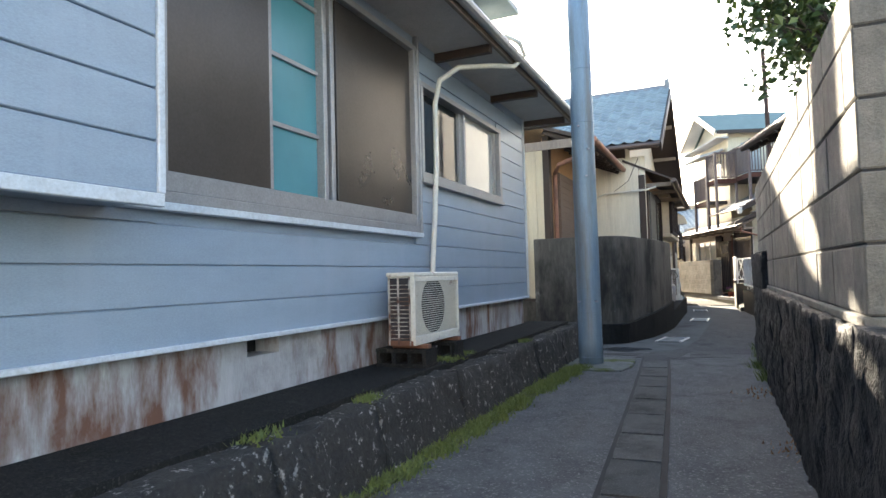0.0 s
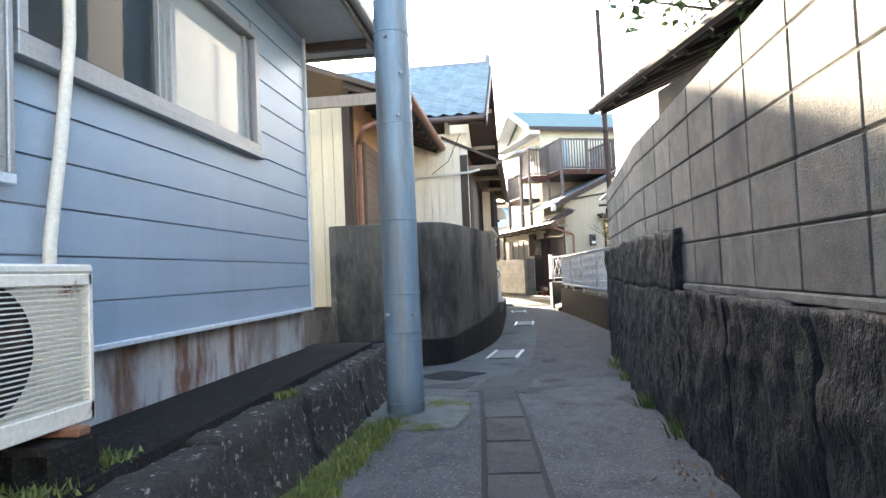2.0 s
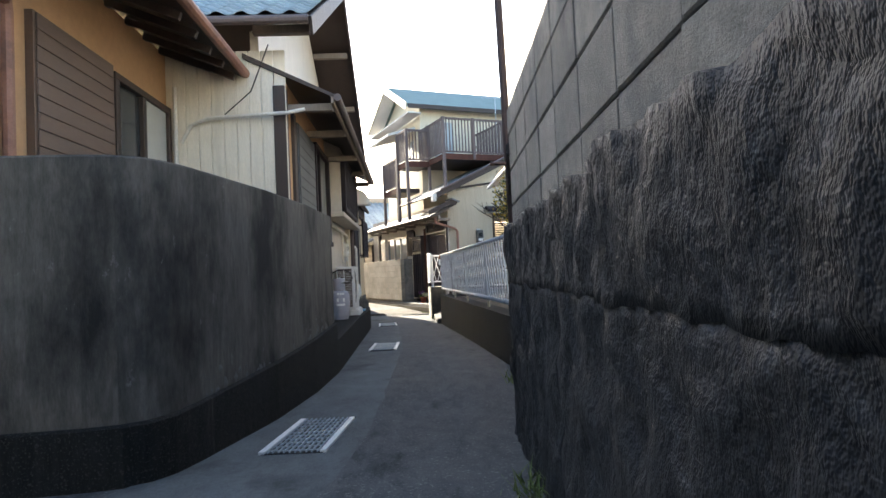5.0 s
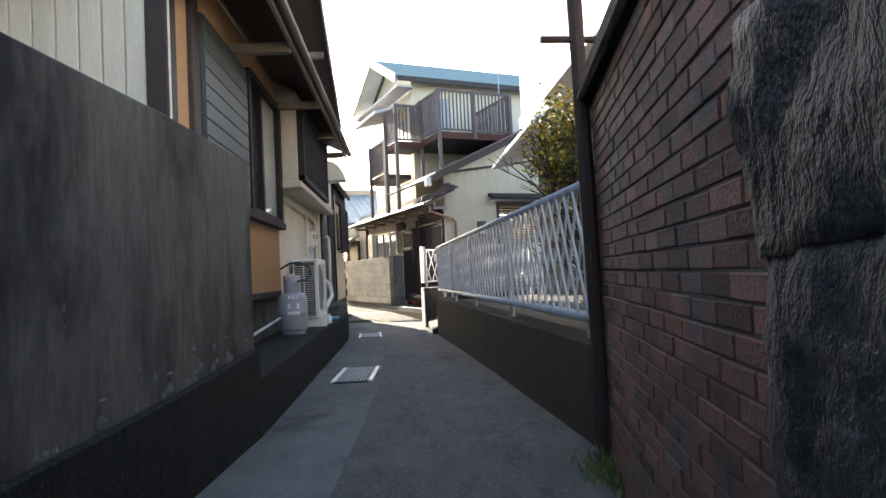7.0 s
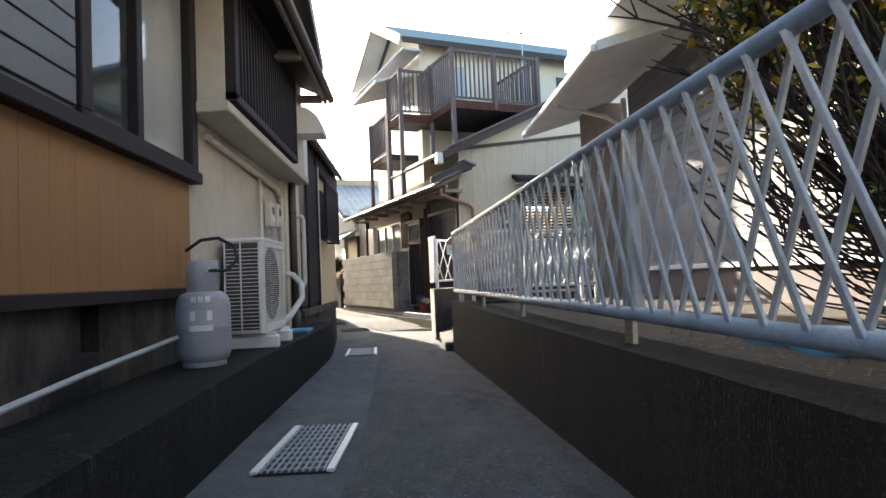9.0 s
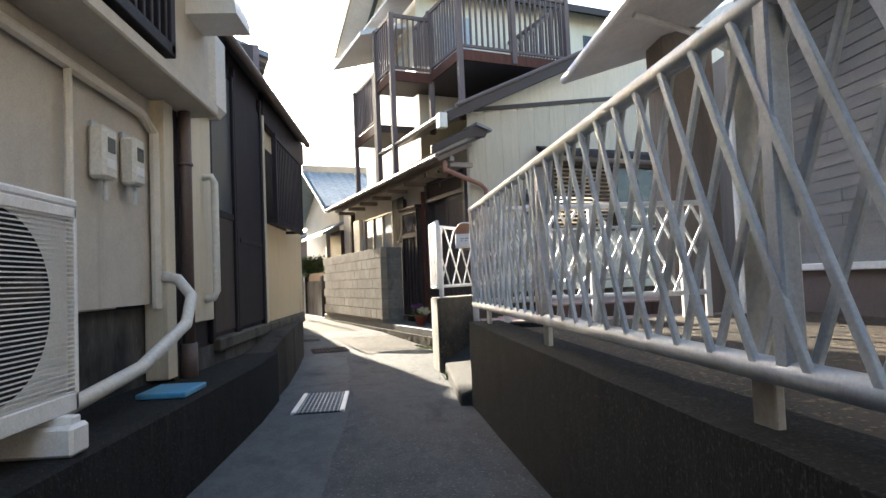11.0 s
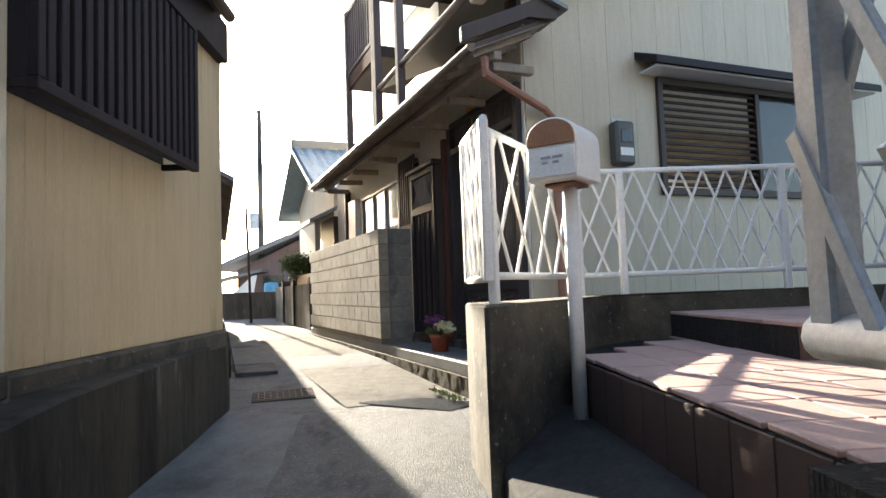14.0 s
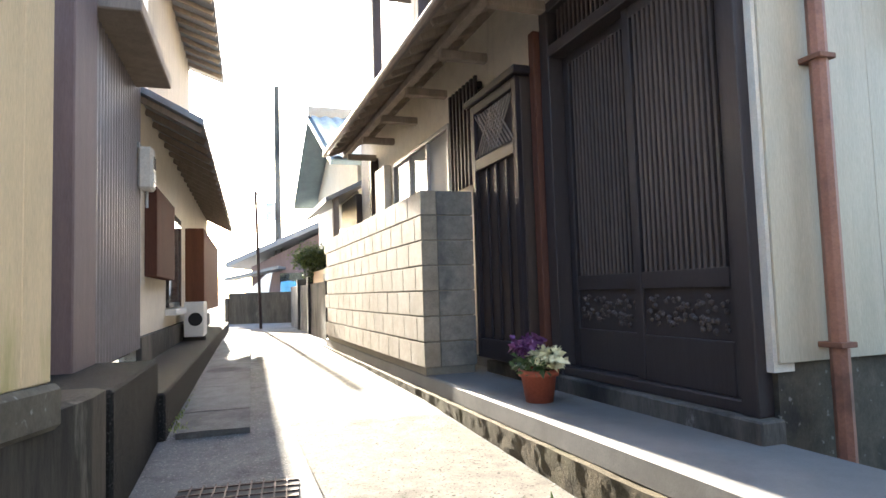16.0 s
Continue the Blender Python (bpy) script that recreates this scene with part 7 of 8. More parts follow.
fence = lattice("lattice_fence", "galvanised steel fence of crossed bars on the low concrete wall", FT @ Matrix.Translation((0.07, 0, 0)), FL + 0.05, 0.635, 1.435,
                [(0.3, 0.45), (2.46, 0.62), (4.62, 0.62), (6.47, 0.62), (6.56, 0.62), (FL + 0.02, 0.635)], "galvanised", 0.175, 0.375, 0.024, 0.48, thick=0.031, phase=0.01, gap=0.02)
for y in (0.5, 2.66, 4.78, 6.62, 8.3):
    P("support_post", "cream_post", fence, lambda bm: bx(bm, 0.105, 0.13, y - 0.045, y + 0.045, 0.44, 1.42, FT), "pale flat steel support", 0.004)
RT = Matrix(((0, 1, 0, FB.x + 0.06), (1, 0, 0, FB.y - 0.1), (0, 0, 1, 0), (0, 0, 0, 1)))
lattice("lattice_fence", "white-painted lattice fence returning from the garden wall's corner", RT, 2.0, 0.66, 1.42,
        [(0.25, 0.45), (1.0, 0.45), (1.78, 0.45), (1.98, 0.45)], "white_paint", 0.165, 0.36, 0.022, 0.48, thick=0.024, phase=0.06, gap=0.012)
WT = Matrix(((0, 1, 0, 1.3), (1, 0, 0, 25.83), (0, 0, 1, 0), (0, 0, 0, 1)))
lattice("white_fence", "white-painted metal fence of crossed bars on the low wall", WT, 2.85, 0.767, 1.5, [(0.02, 0.6), (0.33, 0.6), (1.5, 0.6), (2.8, 0.6)], "white_paint", 0.166, 0.307, 0.016, 0.62, thick=0.02, phase=0.1)
WG = Matrix.Translation((0.56, 24.58, 0)) @ pose(0, 0, 0, 0, 0, -31.5)
lattice("white_fence", "short white lattice fence panel running obliquely along the low wall", WG, 1.4, 0.767, 1.5, [(0.02, 0.6), (1.38, 0.6)], "white_paint", 0.31, 0.42, 0.018, 0.62, thick=0.02, phase=0.13)
GT = Matrix.Translation((0.545, 24.56, 0)) @ pose(0, 0, 0, 0, 0, 6.5)
lattice("folding_gate", "white-painted folding lattice gate leaf standing open", GT, 0.56, 0.755, 1.56, [(0.02, 0.74), (0.54, 0.74)], "white_paint", 0.13, 0.3, 0.02, 0.62, "gate", 0.02)

# low wall with pale end that carries the white fence
ob = P("end_wall", "wallend", None, lambda bm: plan(bm, [(0.45, 25.02), (0.465, 24.7), (0.5, 24.4), (0.53, 24.38), (0.95, 24.97), (1.37, 25.53), (1.62, 25.73), (4.2, 25.75), (4.2, 25.95), (1.55, 25.94), (1.18, 25.68), (0.72, 25.06)], -0.6, lambda x, y: 0.63 + 0.008 * noise.noise((x * 5, y * 5, 0))), "", 0.014)
tagged(ob, "stained rough concrete boundary wall, sunlit at its end", "wall", kind="structure")
# the ramp's shade is partly painted by its low base colour
ob = P("driveway", "ramp_shaded", None, lambda bm: plan(bm, [(0.56, 22.23), (0.96, 22.23), (4.5, 22.23), (4.5, 25.8), (1.5, 25.7), (0.96, 25.05), (0.56, 24.5)], -0.6, lambda x, y: -0.12 + 0.17 * min(1, max(0, (x - 0.56) / 0.4))), "", 0.015)
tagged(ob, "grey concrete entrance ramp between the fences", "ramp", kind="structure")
ob = P("wall_return", "concrete_dark", None, lambda bm: rough_block(bm, 0.72, 1.5, 21.98, 22.215, -0.5, 0.475, 0.006, 0.15, 8))
tagged(ob, "dark concrete return of the garden wall", "wall", kind="structure")
st = thing("entrance_steps", (2.2, 24, 0), "terracotta-tiled entrance steps behind the low wall", "steps", kind="structure")
P("core", "concrete_dark", st, lambda bm: [plan(bm, [(1.055, 25.08), (1.06, 24.88), (1.085, 24.0), (1.1, 23.2), (1.115, 22.45), (4.4, 22.45), (4.4, 25.76), (1.66, 25.74), (1.4, 25.54)], -0.2, 0.312), plan(bm, [(1.905, 25.76), (1.905, 24.285), (4.4, 24.285), (4.4, 25.76)], 0.3, 0.482)])
tmesh = mesh_of("tile", "terracotta", lambda bm: bx(bm, 0.004, 0.286, 0.004, 0.286, 0, 0.02), 0.004)
pieces("tile", tmesh, st, [pose(1.04 + 0.01 * j + 0.29 * i, 24.58 - 0.29 * j, 0.312 + random.uniform(0, 0.002)) for i in range(11) for j in range(-4, 8) if 24.9 - 0.29 * j < 25.0 + 1.25 * (0.015 * j + 0.29 * i) and 24.9 - 0.29 * j < 25.8])
# riser tiles use the terracotta copy with painted shade
lmesh = mesh_of("riser_tile", "terracotta_shaded", lambda bm: bx(bm, -0.02, 0, 0.004, 0.216, 0.0, 0.3), 0.004)
pieces("riser_tile", lmesh, st, [pose(1.06 + 0.008 * j, 24.62 - 0.22 * j, 0.005, 0, 0, 3) for j in range(10)])
pieces("tile", tmesh, st, [pose(1.895 + 0.29 * i, 24.57 - 0.29 * j, 0.482) for i in range(8) for j in range(-3, 2)])
rmesh = mesh_of("riser_tile", "terracotta_shaded", lambda bm: bx(bm, 0.004, 0.286, -0.015, 0, 0.0, 0.155), 0.004)
pieces("riser_tile", rmesh, st, [pose(1.9 + 0.29 * i, 24.28, 0.328) for i in range(8)])


fmesh = mesh_of("riser_tile", "terracotta_shaded", lambda bm: bx(bm, 0.004, 0.286, -0.02, 0, 0.0, 0.3), 0.004)
pieces("riser_tile", fmesh, st, [pose(1.115 + 0.29 * i, 22.45, 0.008) for i in range(8)])


# ---- letterbox ----
def letterbox():
    m = thing("letterbox", (0.99, 24.66, 0.03), "white metal letterbox with a brown faded flap on a white post", "letterbox")
    P("post", "white_paint", m, lambda bm: rod(bm, (0.99, 24.66, 0.03), (0.99, 24.66, 1.23), 0.038, seg=14), "", 0, True)
    T = Matrix.Translation((0.98, 24.66, 1.228)) @ pose(0, 0, 0, 0, 0, -36) @ Matrix.Diagonal((1.04, 1.04, 1.04, 1))
    arch = [(-0.13, 0.0), (0.13, 0.0), (0.13, 0.2)] + [(0.13 * math.cos(a), 0.2 + 0.1 * math.sin(a)) for a in [math.pi * k / 10 for k in range(1, 10)]] + [(-0.13, 0.2)]
    W = T @ Matrix(((0, 1, 0, 0), (1, 0, 0, 0), (0, 0, 1, 0), (0, 0, 0, 1)))
    P("box", "white_paint", m, lambda bm: prism(bm, arch, -0.18, 0.12, W), "", 0.006)
    P("flap", "wood_flap", m, lambda bm: prism(bm, [(-0.122, 0.165), (0.122, 0.165), (0.122, 0.2)] + [(0.122 * math.cos(a), 0.2 + 0.09 * math.sin(a)) for a in [math.pi * k / 10 for k in range(1, 10)]] + [(-0.122, 0.2)], -0.192, -0.182, W), "faded brown flap", 0.004)
    P("door", "white_paint", m, lambda bm: bx(bm, -0.12, 0.12, -0.19, -0.182, 0.015, 0.155, T), "", 0.004)
    P("lettering", "cylinder", m, lambda bm: [bx(bm, x, x + w, -0.193, -0.19, z, z + 0.012, T) for x, w, z in ((-0.05, 0.05, 0.1), (0.01, 0.05, 0.1), (0.01, 0.03, 0.075), (-0.045, 0.03, 0.075))], "small illegible print")
    P("base_plate", "rusted", m, lambda bm: bx(bm, -0.08, 0.08, -0.1, 0.08, -0.02, -0.002, T), "rust-stained base", 0.006)


M["wood_flap"] = mat("faded_brown_paint", (0.34, 0.17, 0.09), (0.26, 0.13, 0.07), 0.7, scale=8, bump=0.2)
letterbox()


# ---- flower pot ----
def leaf_cloud(bm, rnd, centre, radius, count, size, squash=1.0):
    """Many small folded leaves scattered through a volume."""
    for _ in range(count):
        d = Vector((rnd.gauss(0, 1), rnd.gauss(0, 1), rnd.gauss(0, 1) * squash)).normalized() * radius * rnd.random() ** 0.45
        c = Vector(centre) + Vector((d.x, d.y, d.z * squash))
        e = Euler((rnd.uniform(-1.2, 1.2), rnd.uniform(-1.2, 1.2), rnd.uniform(0, 6.28))).to_matrix()
        s = size * rnd.uniform(0.6, 1.3)
        pts = [Vector((0, 0, 0)), Vector((s * 0.32, s * 0.45, s * 0.12)), Vector((0, s, 0)), Vector((-s * 0.32, s * 0.45, s * 0.12))]
        v = [bm.verts.new(c + e @ p) for p in pts]
        bm.faces.new((v[0], v[1], v[2])), bm.faces.new((v[0], v[2], v[3]))


def flower_pot():
    c = S @ Vector((-0.32, 1.4, 0.0))
    f = thing("flower_pot", tuple(c), "red clay pot with cream and purple ornamental cabbage on the porch", "plant pot")
    P("pot", "pot", f, lambda bm: turned(bm, [(0.085, 0.0), (0.11, 0.16), (0.125, 0.16), (0.127, 0.2), (0.11, 0.2), (0.1, 0.17)], c), "", 0, True)
    rnd = random.Random(5)
    P("cream_head", "flower_cream", f, lambda bm: leaf_cloud(bm, rnd, c + Vector((0.05, -0.06, 0.27)), 0.11, 260, 0.06, 0.7), "cream frilled leaves")
    P("purple_head", "flower_purple", f, lambda bm: leaf_cloud(bm, rnd, c + Vector((-0.06, 0.03, 0.34)), 0.1, 240, 0.055, 0.7), "purple frilled leaves")
    P("foliage", "leaf", f, lambda bm: leaf_cloud(bm, rnd, c + Vector((-0.02, -0.02, 0.24)), 0.15, 160, 0.06, 0.6), "green leaves")


flower_pot()


# ---- straw ornament over the lattice door ----
def ornament():
    o = Vector((0.86, 28.65, 2.8))
    w = thing("door_ornament", tuple(o), "straw door ornament with a small orange and green leaves", "ornament")
    P("cord", "straw", w, lambda bm: pipe(bm, [o + Vector((0.02, 0, 0.32)), o + Vector((0, 0, 0.14))], 0.008, 6))
    P("rope", "straw", w, lambda bm: pipe(bm, [o + Vector((0.07 * math.sin(a) * -0.35, 0.09 * math.sin(a), 0.06 + 0.09 * math.cos(a))) for a in [math.tau * k / 14 for k in range(15)]], 0.018, 8), "twisted straw ring", 0, True)
    P("fruit", "orange_peel", w, lambda bm: turned(bm, [(0.004, -0.045), (0.03, -0.036), (0.045, -0.012), (0.046, 0.008), (0.034, 0.032), (0.006, 0.04)], tuple(o + Vector((-0.03, 0, -0.02)))), "small orange", 0, True)
    P("tassel", "straw", w, lambda bm: [bar(bm, o + Vector((0, 0.01 * k, -0.02)), o + Vector((0.01 * k, 0.03 * k, -0.2 - 0.02 * (k % 2))), 0.01, 0.004) for k in range(-3, 4)], "straw tassel")
    P("leaf", "leaf", w, lambda bm: [bar(bm, o + Vector((-0.02, 0, 0.03)), o + Vector((-0.04, s * 0.11, 0.09)), 0.04, 0.003, (1, 0, 0)) for s in (-1, 1)], "green leaves")


ornament()

# ---- trees and weeds ----
def branch(bm, rnd, a, d, length, r, depth, tips):
    b = a + d * length
    rod(bm, a, b, r, r * 0.65, 6)
    if depth == 0:
        tips.append(b)
        return
    for _ in range(rnd.choice((2, 3))):
        e = (d + Vector((rnd.gauss(0, 0.45), rnd.gauss(0, 0.45), rnd.gauss(0.1, 0.3)))).normalized()
        branch(bm, rnd, b, e, length * rnd.uniform(0.6, 0.85), r * 0.62, depth - 1, tips)
    tips.append(b)


def tree(name, base, label, seed, height, stems, r, depth, clump, leaves, size, mats, category="tree", spread=0.22, reach=9.0):
    t = thing(name, base, label, category)
    rnd = random.Random(seed)
    tips = []
    bm = bmesh.new()
    for k in range(stems):
        d = Vector((rnd.gauss(0, spread), rnd.gauss(0, spread), 1)).normalized()
        branch(bm, rnd, Vector(base) + Vector((rnd.uniform(-0.12, 0.12), rnd.uniform(-0.12, 0.12), -0.05)), d, height * 0.36, r, depth, tips)
    part("trunk", bm, "bark", t)
    for i, (m, share) in enumerate(mats):
        bm = bmesh.new()
        for p in tips:
            if p.z > base[2] + height * 0.18 and math.hypot(p.x - base[0], p.y - base[1]) < reach:
                leaf_cloud(bm, rnd, p, clump, int(leaves * share), size, 0.8)
        ob = part("crown", bm, m, t)
        ob["kind"] = "stuff"
    return t


tree("tree", (1.75, 7.3, 0.9), "dense dark evergreen tree leaning over the block wall", 11, 3.7, 4, 0.06, 3, 0.42, 60, 0.11, (("leaf", 0.75), ("leaf_light", 0.25)))
garden_shrub = tree("shrub", (2.05, 15.6, 0.44), "sparse garden shrub with yellow and green leaves and dark twigs", 4, 1.85, 9, 0.03, 4, 0.19, 34, 0.045, (("leaf", 0.18), ("leaf_light", 0.3), ("leaf_yellow", 0.52)), "shrub", 0.15, 0.76)
rt = random.Random(14)
ob = P("brushwood", "bark", garden_shrub, lambda bm: [pipe(bm, [c, c + d * 0.25 + Vector((0, 0, 0.06)), c + d * 0.5 + Vector((rt.uniform(-0.08, 0.08), 0, 0.16 + 0.25 * rt.random())), c + d * 0.62 + Vector((rt.uniform(-0.12, 0.12), 0, 0.35 + 0.3 * rt.random()))], 0.0045, 5) for c, d in [(Vector((2.05 + rt.uniform(-0.2, 0.2), 15.6 + rt.uniform(-0.2, 0.2), rt.uniform(0.55, 1.6))), Vector((rt.uniform(-1, 1), rt.uniform(-1, 1), 0)).normalized() * rt.uniform(0.7, 1.3)) for _ in range(420)]])
ob["kind"] = "stuff"
fb = S @ Vector((-0.15, 11.4, 0.9))
tree("shrub", tuple(fb), "round green shrub over the far garden wall", 3, 1.0, 5, 0.02, 2, 0.26, 80, 0.07, (("leaf", 0.25), ("leaf_light", 0.75)), "shrub")
bt = thing("blue_bag", (2.0, 16.3, 0.44), "crumpled blue plastic sheet on the garden soil", "plastic sheet")
P("sheet", "blue_plastic", bt, lambda bm: rough_block(bm, 1.75, 2.3, 15.9, 16.6, 0.43, 0.5, 0.04, 0.08, 5), "", 0, True)


def weeds(name, spots, label, seed, blade, count, material="grass"):
    rnd = random.Random(seed)
    bm = bmesh.new()
    for x, y, z, rad in spots:
        for _ in range(count):
            c = Vector((x + rnd.gauss(0, rad), y + rnd.gauss(0, rad * 1.4), z))
            hgt = blade * rnd.uniform(0.4, 1.2)
            w = 0.006 * rnd.uniform(0.6, 1.6)
            a = rnd.uniform(0, 6.28)
            tip = c + Vector((rnd.gauss(0, hgt * 0.5), rnd.gauss(0, hgt * 0.5), hgt))
            s = Vector((math.cos(a) * w, math.sin(a) * w, 0))
            bm.faces.new([bm.verts.new(c - s), bm.verts.new(c + s), bm.verts.new(tip)])
    ob = part(name, bm, material)
    tagged(ob, label, "weeds", kind="stuff")


rw = random.Random(2)
weeds("grass", [(-1.71 + 0.004 * k + 0.03 * math.sin(k * 1.7), 1.2 + k * 0.12, ground_z(2) - 0.01, 0.05) for k in range(50) if noise.noise((k * 0.45, 7, 0)) > -0.22], "short green grass along the kerb foot", 1, 0.055, 190)
weeds("moss_tuft", [(-2.0, 4.55, 0.5, 0.05), (-2.02, 4.9, 0.5, 0.04), (-1.88, 3.1, 0.47, 0.04), (-1.9, 2.2, 0.47, 0.05), (-1.86, 6.2, 0.47, 0.03)], "tufts of moss on the ledge", 3, 0.035, 160)
weeds("weeds", [(0.38, 6.8, 0.07, 0.04), (0.36, 7.6, 0.06, 0.05), (0.42, 9.0, 0.0, 0.04), (0.5, 9.8, -0.02, 0.06), (0.52, 10.0, -0.02, 0.07), (1.0, 13.35, -0.08, 0.06), (1.02, 13.1, -0.08, 0.05), (0.6, 23.9, -0.26, 0.03)], "green weeds at the wall foot", 4, 0.13, 120)
weeds("moss_strip", [(0.5 - 0.351 * k * 0.1, 27.0 + 0.936 * k * 0.1, -0.26, 0.03) for k in range(7)] + [tuple(L @ Vector((-0.08, 1.0 + k * 0.15, -0.2))) + (0.04,) for k in range(30)], "moss and small weeds along the gutter", 8, 0.03, 40)
# dark moss bed below the grass
edge = [(-1.66 + 0.0045 * k + 0.06 * noise.noise((k * 0.6, 2, 0)) + 0.02 * noise.noise((k * 2.3, 5, 0)), 1.0 + 0.16 * k) for k in range(40)]
ob = P("moss_bed", "moss", None, lambda bm: plan(bm, [(-1.78, 7.3), (-1.78, 1.0)] + edge, 0.0, lambda x, y: ground_z(y) + 0.014))
tagged(ob, "mossy green strip at the kerb foot", "moss", kind="structure")
weeds("fallen_leaves", [(0.36, 4.2, 0.095, 0.08), (0.3, 6.0, 0.09, 0.12), (2.0, 15.5, 0.445, 0.22), (1.8, 14.5, 0.445, 0.16), (1.9, 17.0, 0.445, 0.2)], "dry fallen leaves", 6, 0.03, 60, "leaf_dry")

# ---- pole behind the fence, far poles and wires, aerials ----
ob = P("iron_post", "rusted_dark", None, lambda bm: [rod(bm, (1.03, 13.42, -0.1), (0.94, 13.4, 5.4), 0.04, seg=10), rod(bm, (0.8, 13.4, 2.12), (1.15, 13.42, 2.12), 0.02)])
tagged(ob, "thin rusty dark iron post at the end of the brick wall", "post")
fp = Vector((-6.2, 46.5, 0))
fpole = thing("utility_pole", tuple(fp), "slim far utility pole with a transformer box", "pole")
P("shaft", "concrete", fpole, lambda bm: rod(bm, fp, fp + Vector((0, 0, 8.2)), 0.13, 0.09, 10))
P("transformer", "galvanised", fpole, lambda bm: rod(bm, fp + Vector((-0.25, 0, 3.4)), fp + Vector((-0.25, 0, 4.0)), 0.2, seg=12))
ob = P("iron_post", "rusted_dark", None, lambda bm: rod(bm, (-5.0, 40.5, -0.1), (-5.1, 40.5, 3.4), 0.04, seg=8))
tagged(ob, "thin iron post beside the far wall", "post")
for p, hgt in (((0.1, 4.9), 1.2), ((1.8, 2.7), 1.7)):
    a = S @ Vector((p[0], p[1], 8.5 if p[0] < 1 else 5.5))
    if p[0] > 1:
        a = S @ Vector((3.2, 2.0, 5.3))
        hgt = 2.3
    ob = P("aerial", "galvanised", None, lambda bm: [rod(bm, a, a + Vector((0, 0, hgt)), 0.018, seg=6), rod(bm, a + Vector((-0.5, 0, hgt)), a + Vector((0.4, 0.1, hgt)), 0.015, seg=6)] + [rod(bm, a + Vector((-0.4 + k * 0.2, -0.2, hgt)), a + Vector((-0.4 + k * 0.2, 0.2, hgt)), 0.008, seg=5) for k in range(4)])
    tagged(ob, "thin metal television aerial on the roof", "aerial")
ob = P("clothes_pole", "wood_grey", None, lambda bm: bar(bm, S @ Vector((1.6, 0.75, 5.3)), S @ Vector((2.7, 1.0, 6.25)), 0.05, 0.05))
tagged(ob, "slanted timber brace behind the balcony rail", "brace")
ob = P("service_cable", "pale_pipe", None, lambda bm: [pipe(bm, [(-2.62, 14.36, 2.65), (-2.5, 14.34, 2.85), (-2.3, 14.33, 2.92), (-1.4, 14.3, 2.95), (-1.2, 14.35, 3.0)], 0.022), pipe(bm, [(-2.68, 14.36, 3.3), (-2.68, 14.36, 1.3)], 0.025)])
tagged(ob, "pale conduit bending across the white siding", "conduit")
ob = P("overhead_wire", "black", None, lambda bm: pipe(bm, [(-2.1, 14.3, 2.95), (-1.75, 14.1, 3.15), (-1.5, 13.9, 3.6)], 0.007, 5))
tagged(ob, "thin black cable under the eave", "wire")


# ---- building behind the block wall ----
def right_house():
    d = Vector((1.11, -4.67, 0)).normalized()
    T = Matrix(((d.x, -d.y, 0, 0.45), (d.y, d.x, 0, 10.37), (0, 0, 1, 0), (0, 0, 0, 1)))   # (along to the near side, away, z)
    h = thing("neighbour_house", tuple(T @ Vector((2, 2, 0))), "tiled outbuilding behind the block wall with dark eaves", "house")
    P("wall", "plaster", h, lambda bm: bx(bm, 0.45, 6, 0.55, 4, 0.3, 3.05, T))
    P("roof", "wood_dark", h, lambda bm: roof_plate(bm, [(0, 0, 3.0), (6.5, 0, 3.0), (6.5, 3, 4.3), (0, 3, 4.3)], 0.07, T), "dark eave boards")
    P("gutter", "gutter_brown", h, lambda bm: rod(bm, (-0.03, -0.05, 2.97), (6.5, -0.05, 2.97), 0.05, seg=10, T=T))
    for k in range(8):
        P("gutter_hook", "galvanised", h, lambda bm: pipe(bm, [(0.2 + k * 0.6, 0.02, 3.02), (0.2 + k * 0.6, -0.1, 2.96), (0.2 + k * 0.6, -0.02, 2.9)], 0.009, 6, T))
    for k in range(15):
        P("rafter", "wood_dark", h, lambda bm: bar(bm, (0.1 + k * 0.4, 0.02, 2.91), (0.1 + k * 0.4, 1.2, 3.42), 0.05, 0.06, (1, 0, 0), T))
    tiled_slope(h, TILE_GREY, T @ Vector((6.2, -0.05, 3.03)), -d, T.to_3x3() @ Vector((0, 3, 1.3)), 23, 8, 0.265, 0.25)
    P("upper_wall", "stucco_white", h, lambda bm: bx(bm, 2.2, 6.5, 1.6, 5, 3.6, 5.6, T))


right_house()

# ---- block and brick pieces, last ----
pieces("block", block_mesh, bw, BLOCK_PLACES)
pieces("block", cap_row, bw, TOP_PLACES)
cap_mesh = mesh_of("end_block", "block", lambda bm: bx(bm, 0, 0.17, 0.0, 0.18, 0.004, 0.229), 0.006)
pieces("end_block", cap_mesh, bw, [pose(0.418, 2.335, 0.992 + 0.2325 * c) for c in range(4)])
cap_end = mesh_of("end_block", "block", lambda bm: bx(bm, 0, 0.17, 0.0, 0.18, 0.004, 0.17), 0.006)
pieces("end_block", cap_end, bw, [pose(0.418, 2.335, 1.922)])

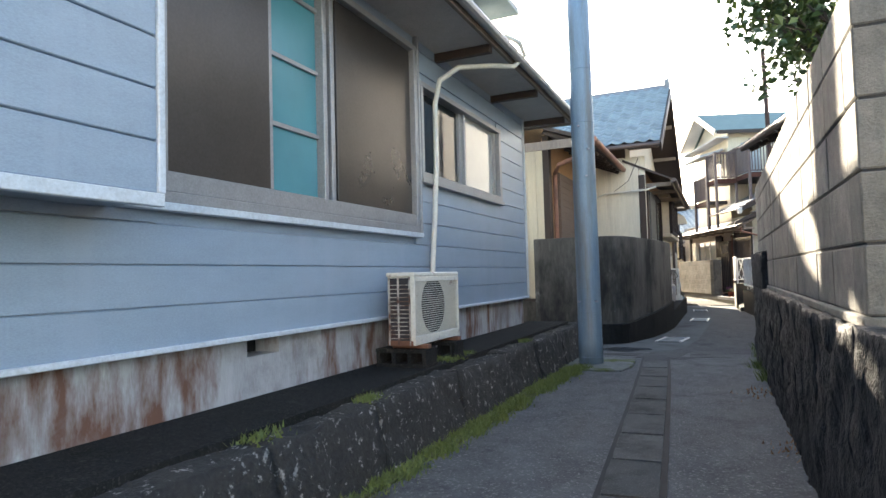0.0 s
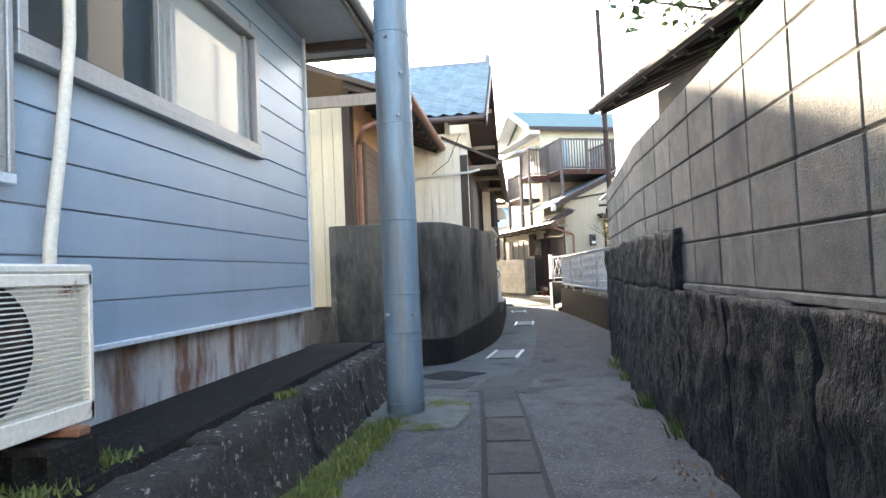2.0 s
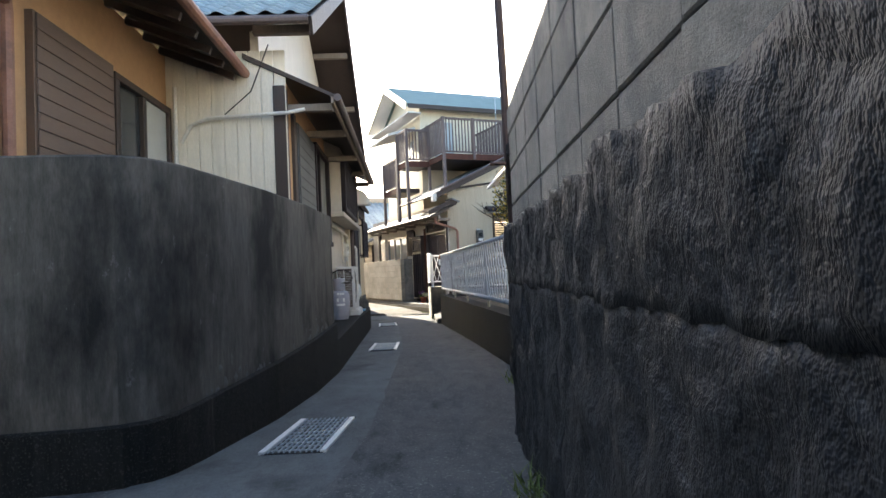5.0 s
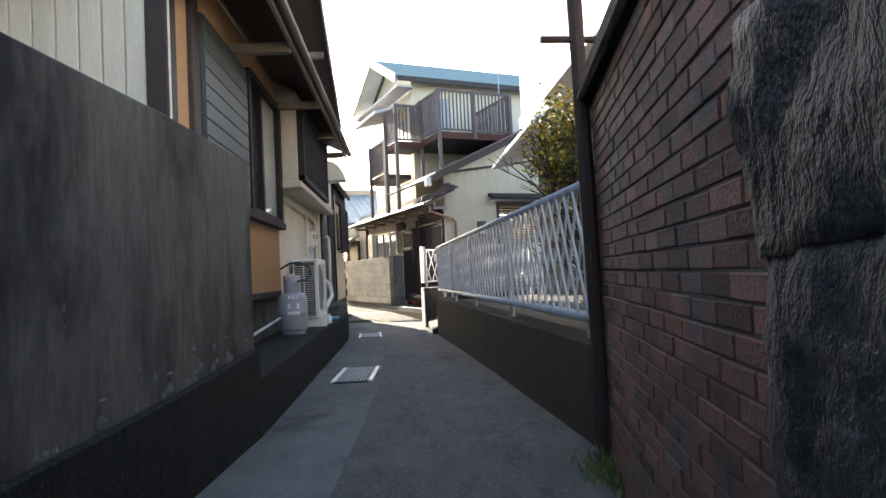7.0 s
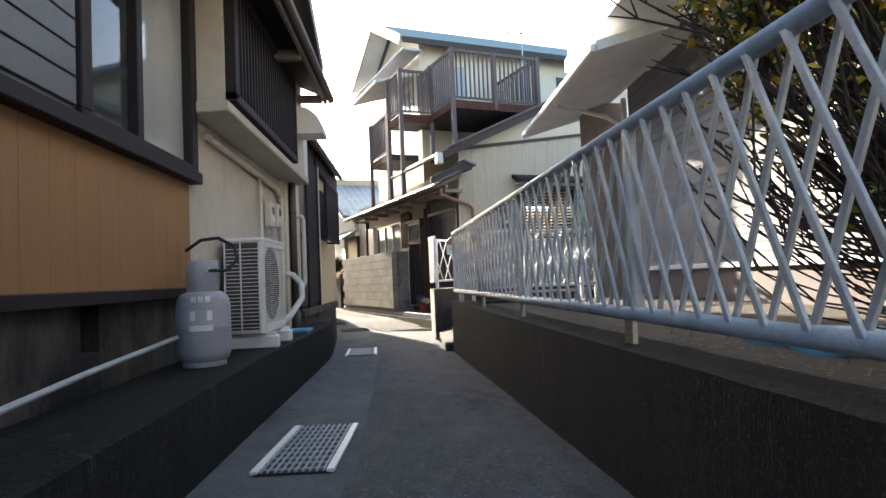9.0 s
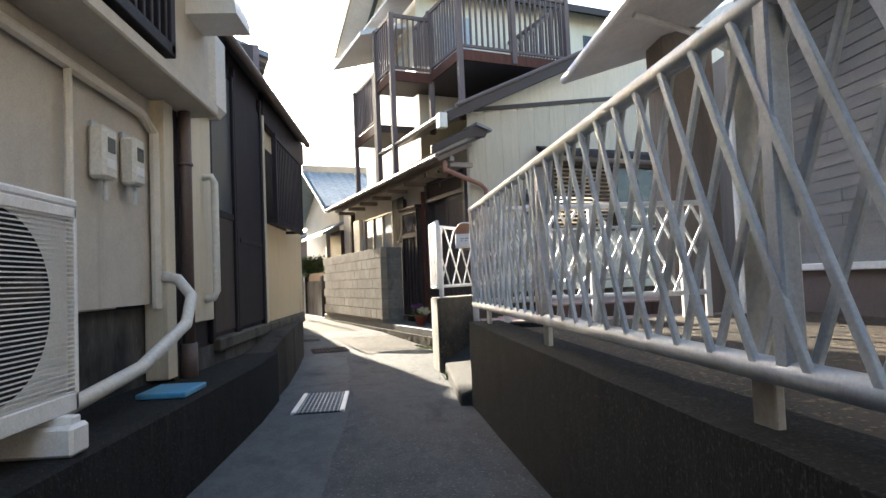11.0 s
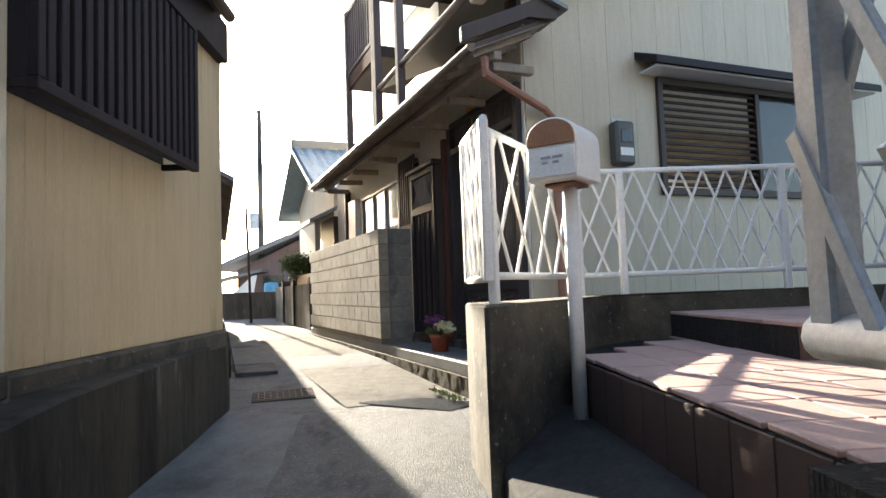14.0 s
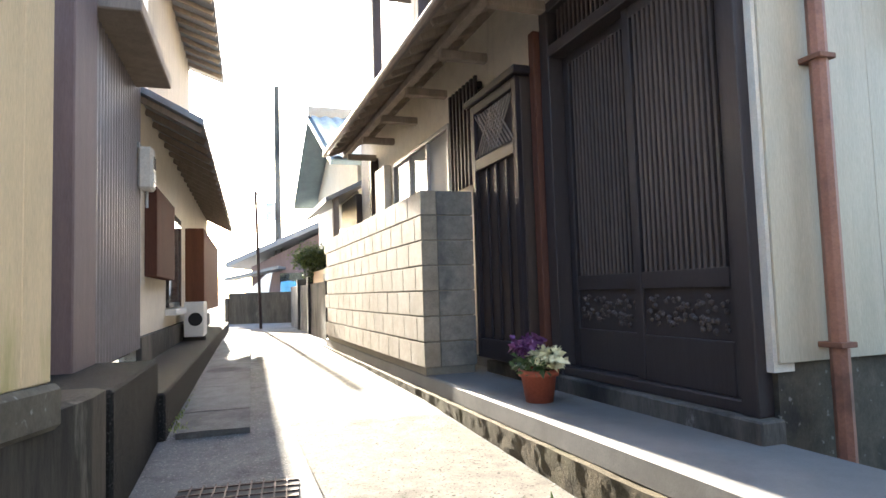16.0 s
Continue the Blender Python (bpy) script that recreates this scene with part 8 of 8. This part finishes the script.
tan_mesh = mesh_of("block", "block_warm", lambda bm: bx(bm, -0.14, 0, 0.005, 0.395, 0.005, 0.212), 0.005)
places = []
for c in range(7):
    off = 0.2 if c % 2 else 0.0
    for k in range(13):
        u = 2.9 + 0.4 * k - off + (0.0 if k or not off else 0)
        if k == 0 and off:
            continue
        places.append(S @ pose(-0.44 + random.uniform(-0.0006, 0.0006), u, 0.06 + 0.216 * c))
pieces("block", tan_mesh, tw, places)
half_mesh = mesh_of("half_block", "block_warm", lambda bm: bx(bm, -0.14, 0, 0.005, 0.195, 0.005, 0.212), 0.005)
pieces("half_block", half_mesh, tw, [S @ pose(-0.44, 2.9, 0.06 + 0.216 * c) for c in (1, 3, 5)])
ret_mesh = mesh_of("return_block", "block", lambda bm: bx(bm, 0.0, 0.33, 0, 0.12, 0.005, 0.212), 0.005)
pieces("return_block", ret_mesh, tw, [S @ pose(-0.432, 2.908, 0.06 + 0.216 * c) for c in range(7)])

bricks = thing("brick_wall", (0.85, 12.2, 0), "old dark red brick wall with recessed joints", "wall", kind="structure")
ba, bb = Vector((0.643, 11.2)), Vector((1.05, 13.45))
bd = (bb - ba).normalized()
BT = Matrix(((bd.y, bd.x, 0, ba.x), (-bd.x, bd.y, 0, ba.y), (0, 0, 1, 0), (0, 0, 0, 1)))
bmesh_a = mesh_of("brick", "brick", lambda bm: bx(bm, 0, 0.1, 0.003, 0.197, 0.003, 0.058), 0.004)
bmesh_b = mesh_of("brick", "brick", lambda bm: bx(bm, 0, 0.1, 0.003, 0.097, 0.003, 0.058), 0.004)
rb = random.Random(12)
full, half, low = [], [], []
for c in range(30):
    for k in range(12):
        u = 0.2 * k - (0.1 if c % 2 else 0.0)
        j = BT @ pose(rb.uniform(-0.0025, 0.002), max(u, 0), -0.06 + 0.061 * c + rb.uniform(-0.0015, 0.0015), 0, rb.uniform(-0.5, 0.5), rb.uniform(-0.5, 0.5))
        if c < 4:
            low.append((j, 0.197 if 0 <= u and u + 0.2 <= 2.29 else 0.097))
        else:
            (full if 0 <= u and u + 0.2 <= 2.29 else half).append(j)
pieces("brick", bmesh_a, bricks, full)
pieces("brick", bmesh_b, bricks, half)
ob = P("brick_courses", "brick", bricks, lambda bm: [bx(bm, 0, 0.1, 0.003, w, 0.003, 0.058, j) for j, w in low])
tagged(ob, "", "", kind="stuff")
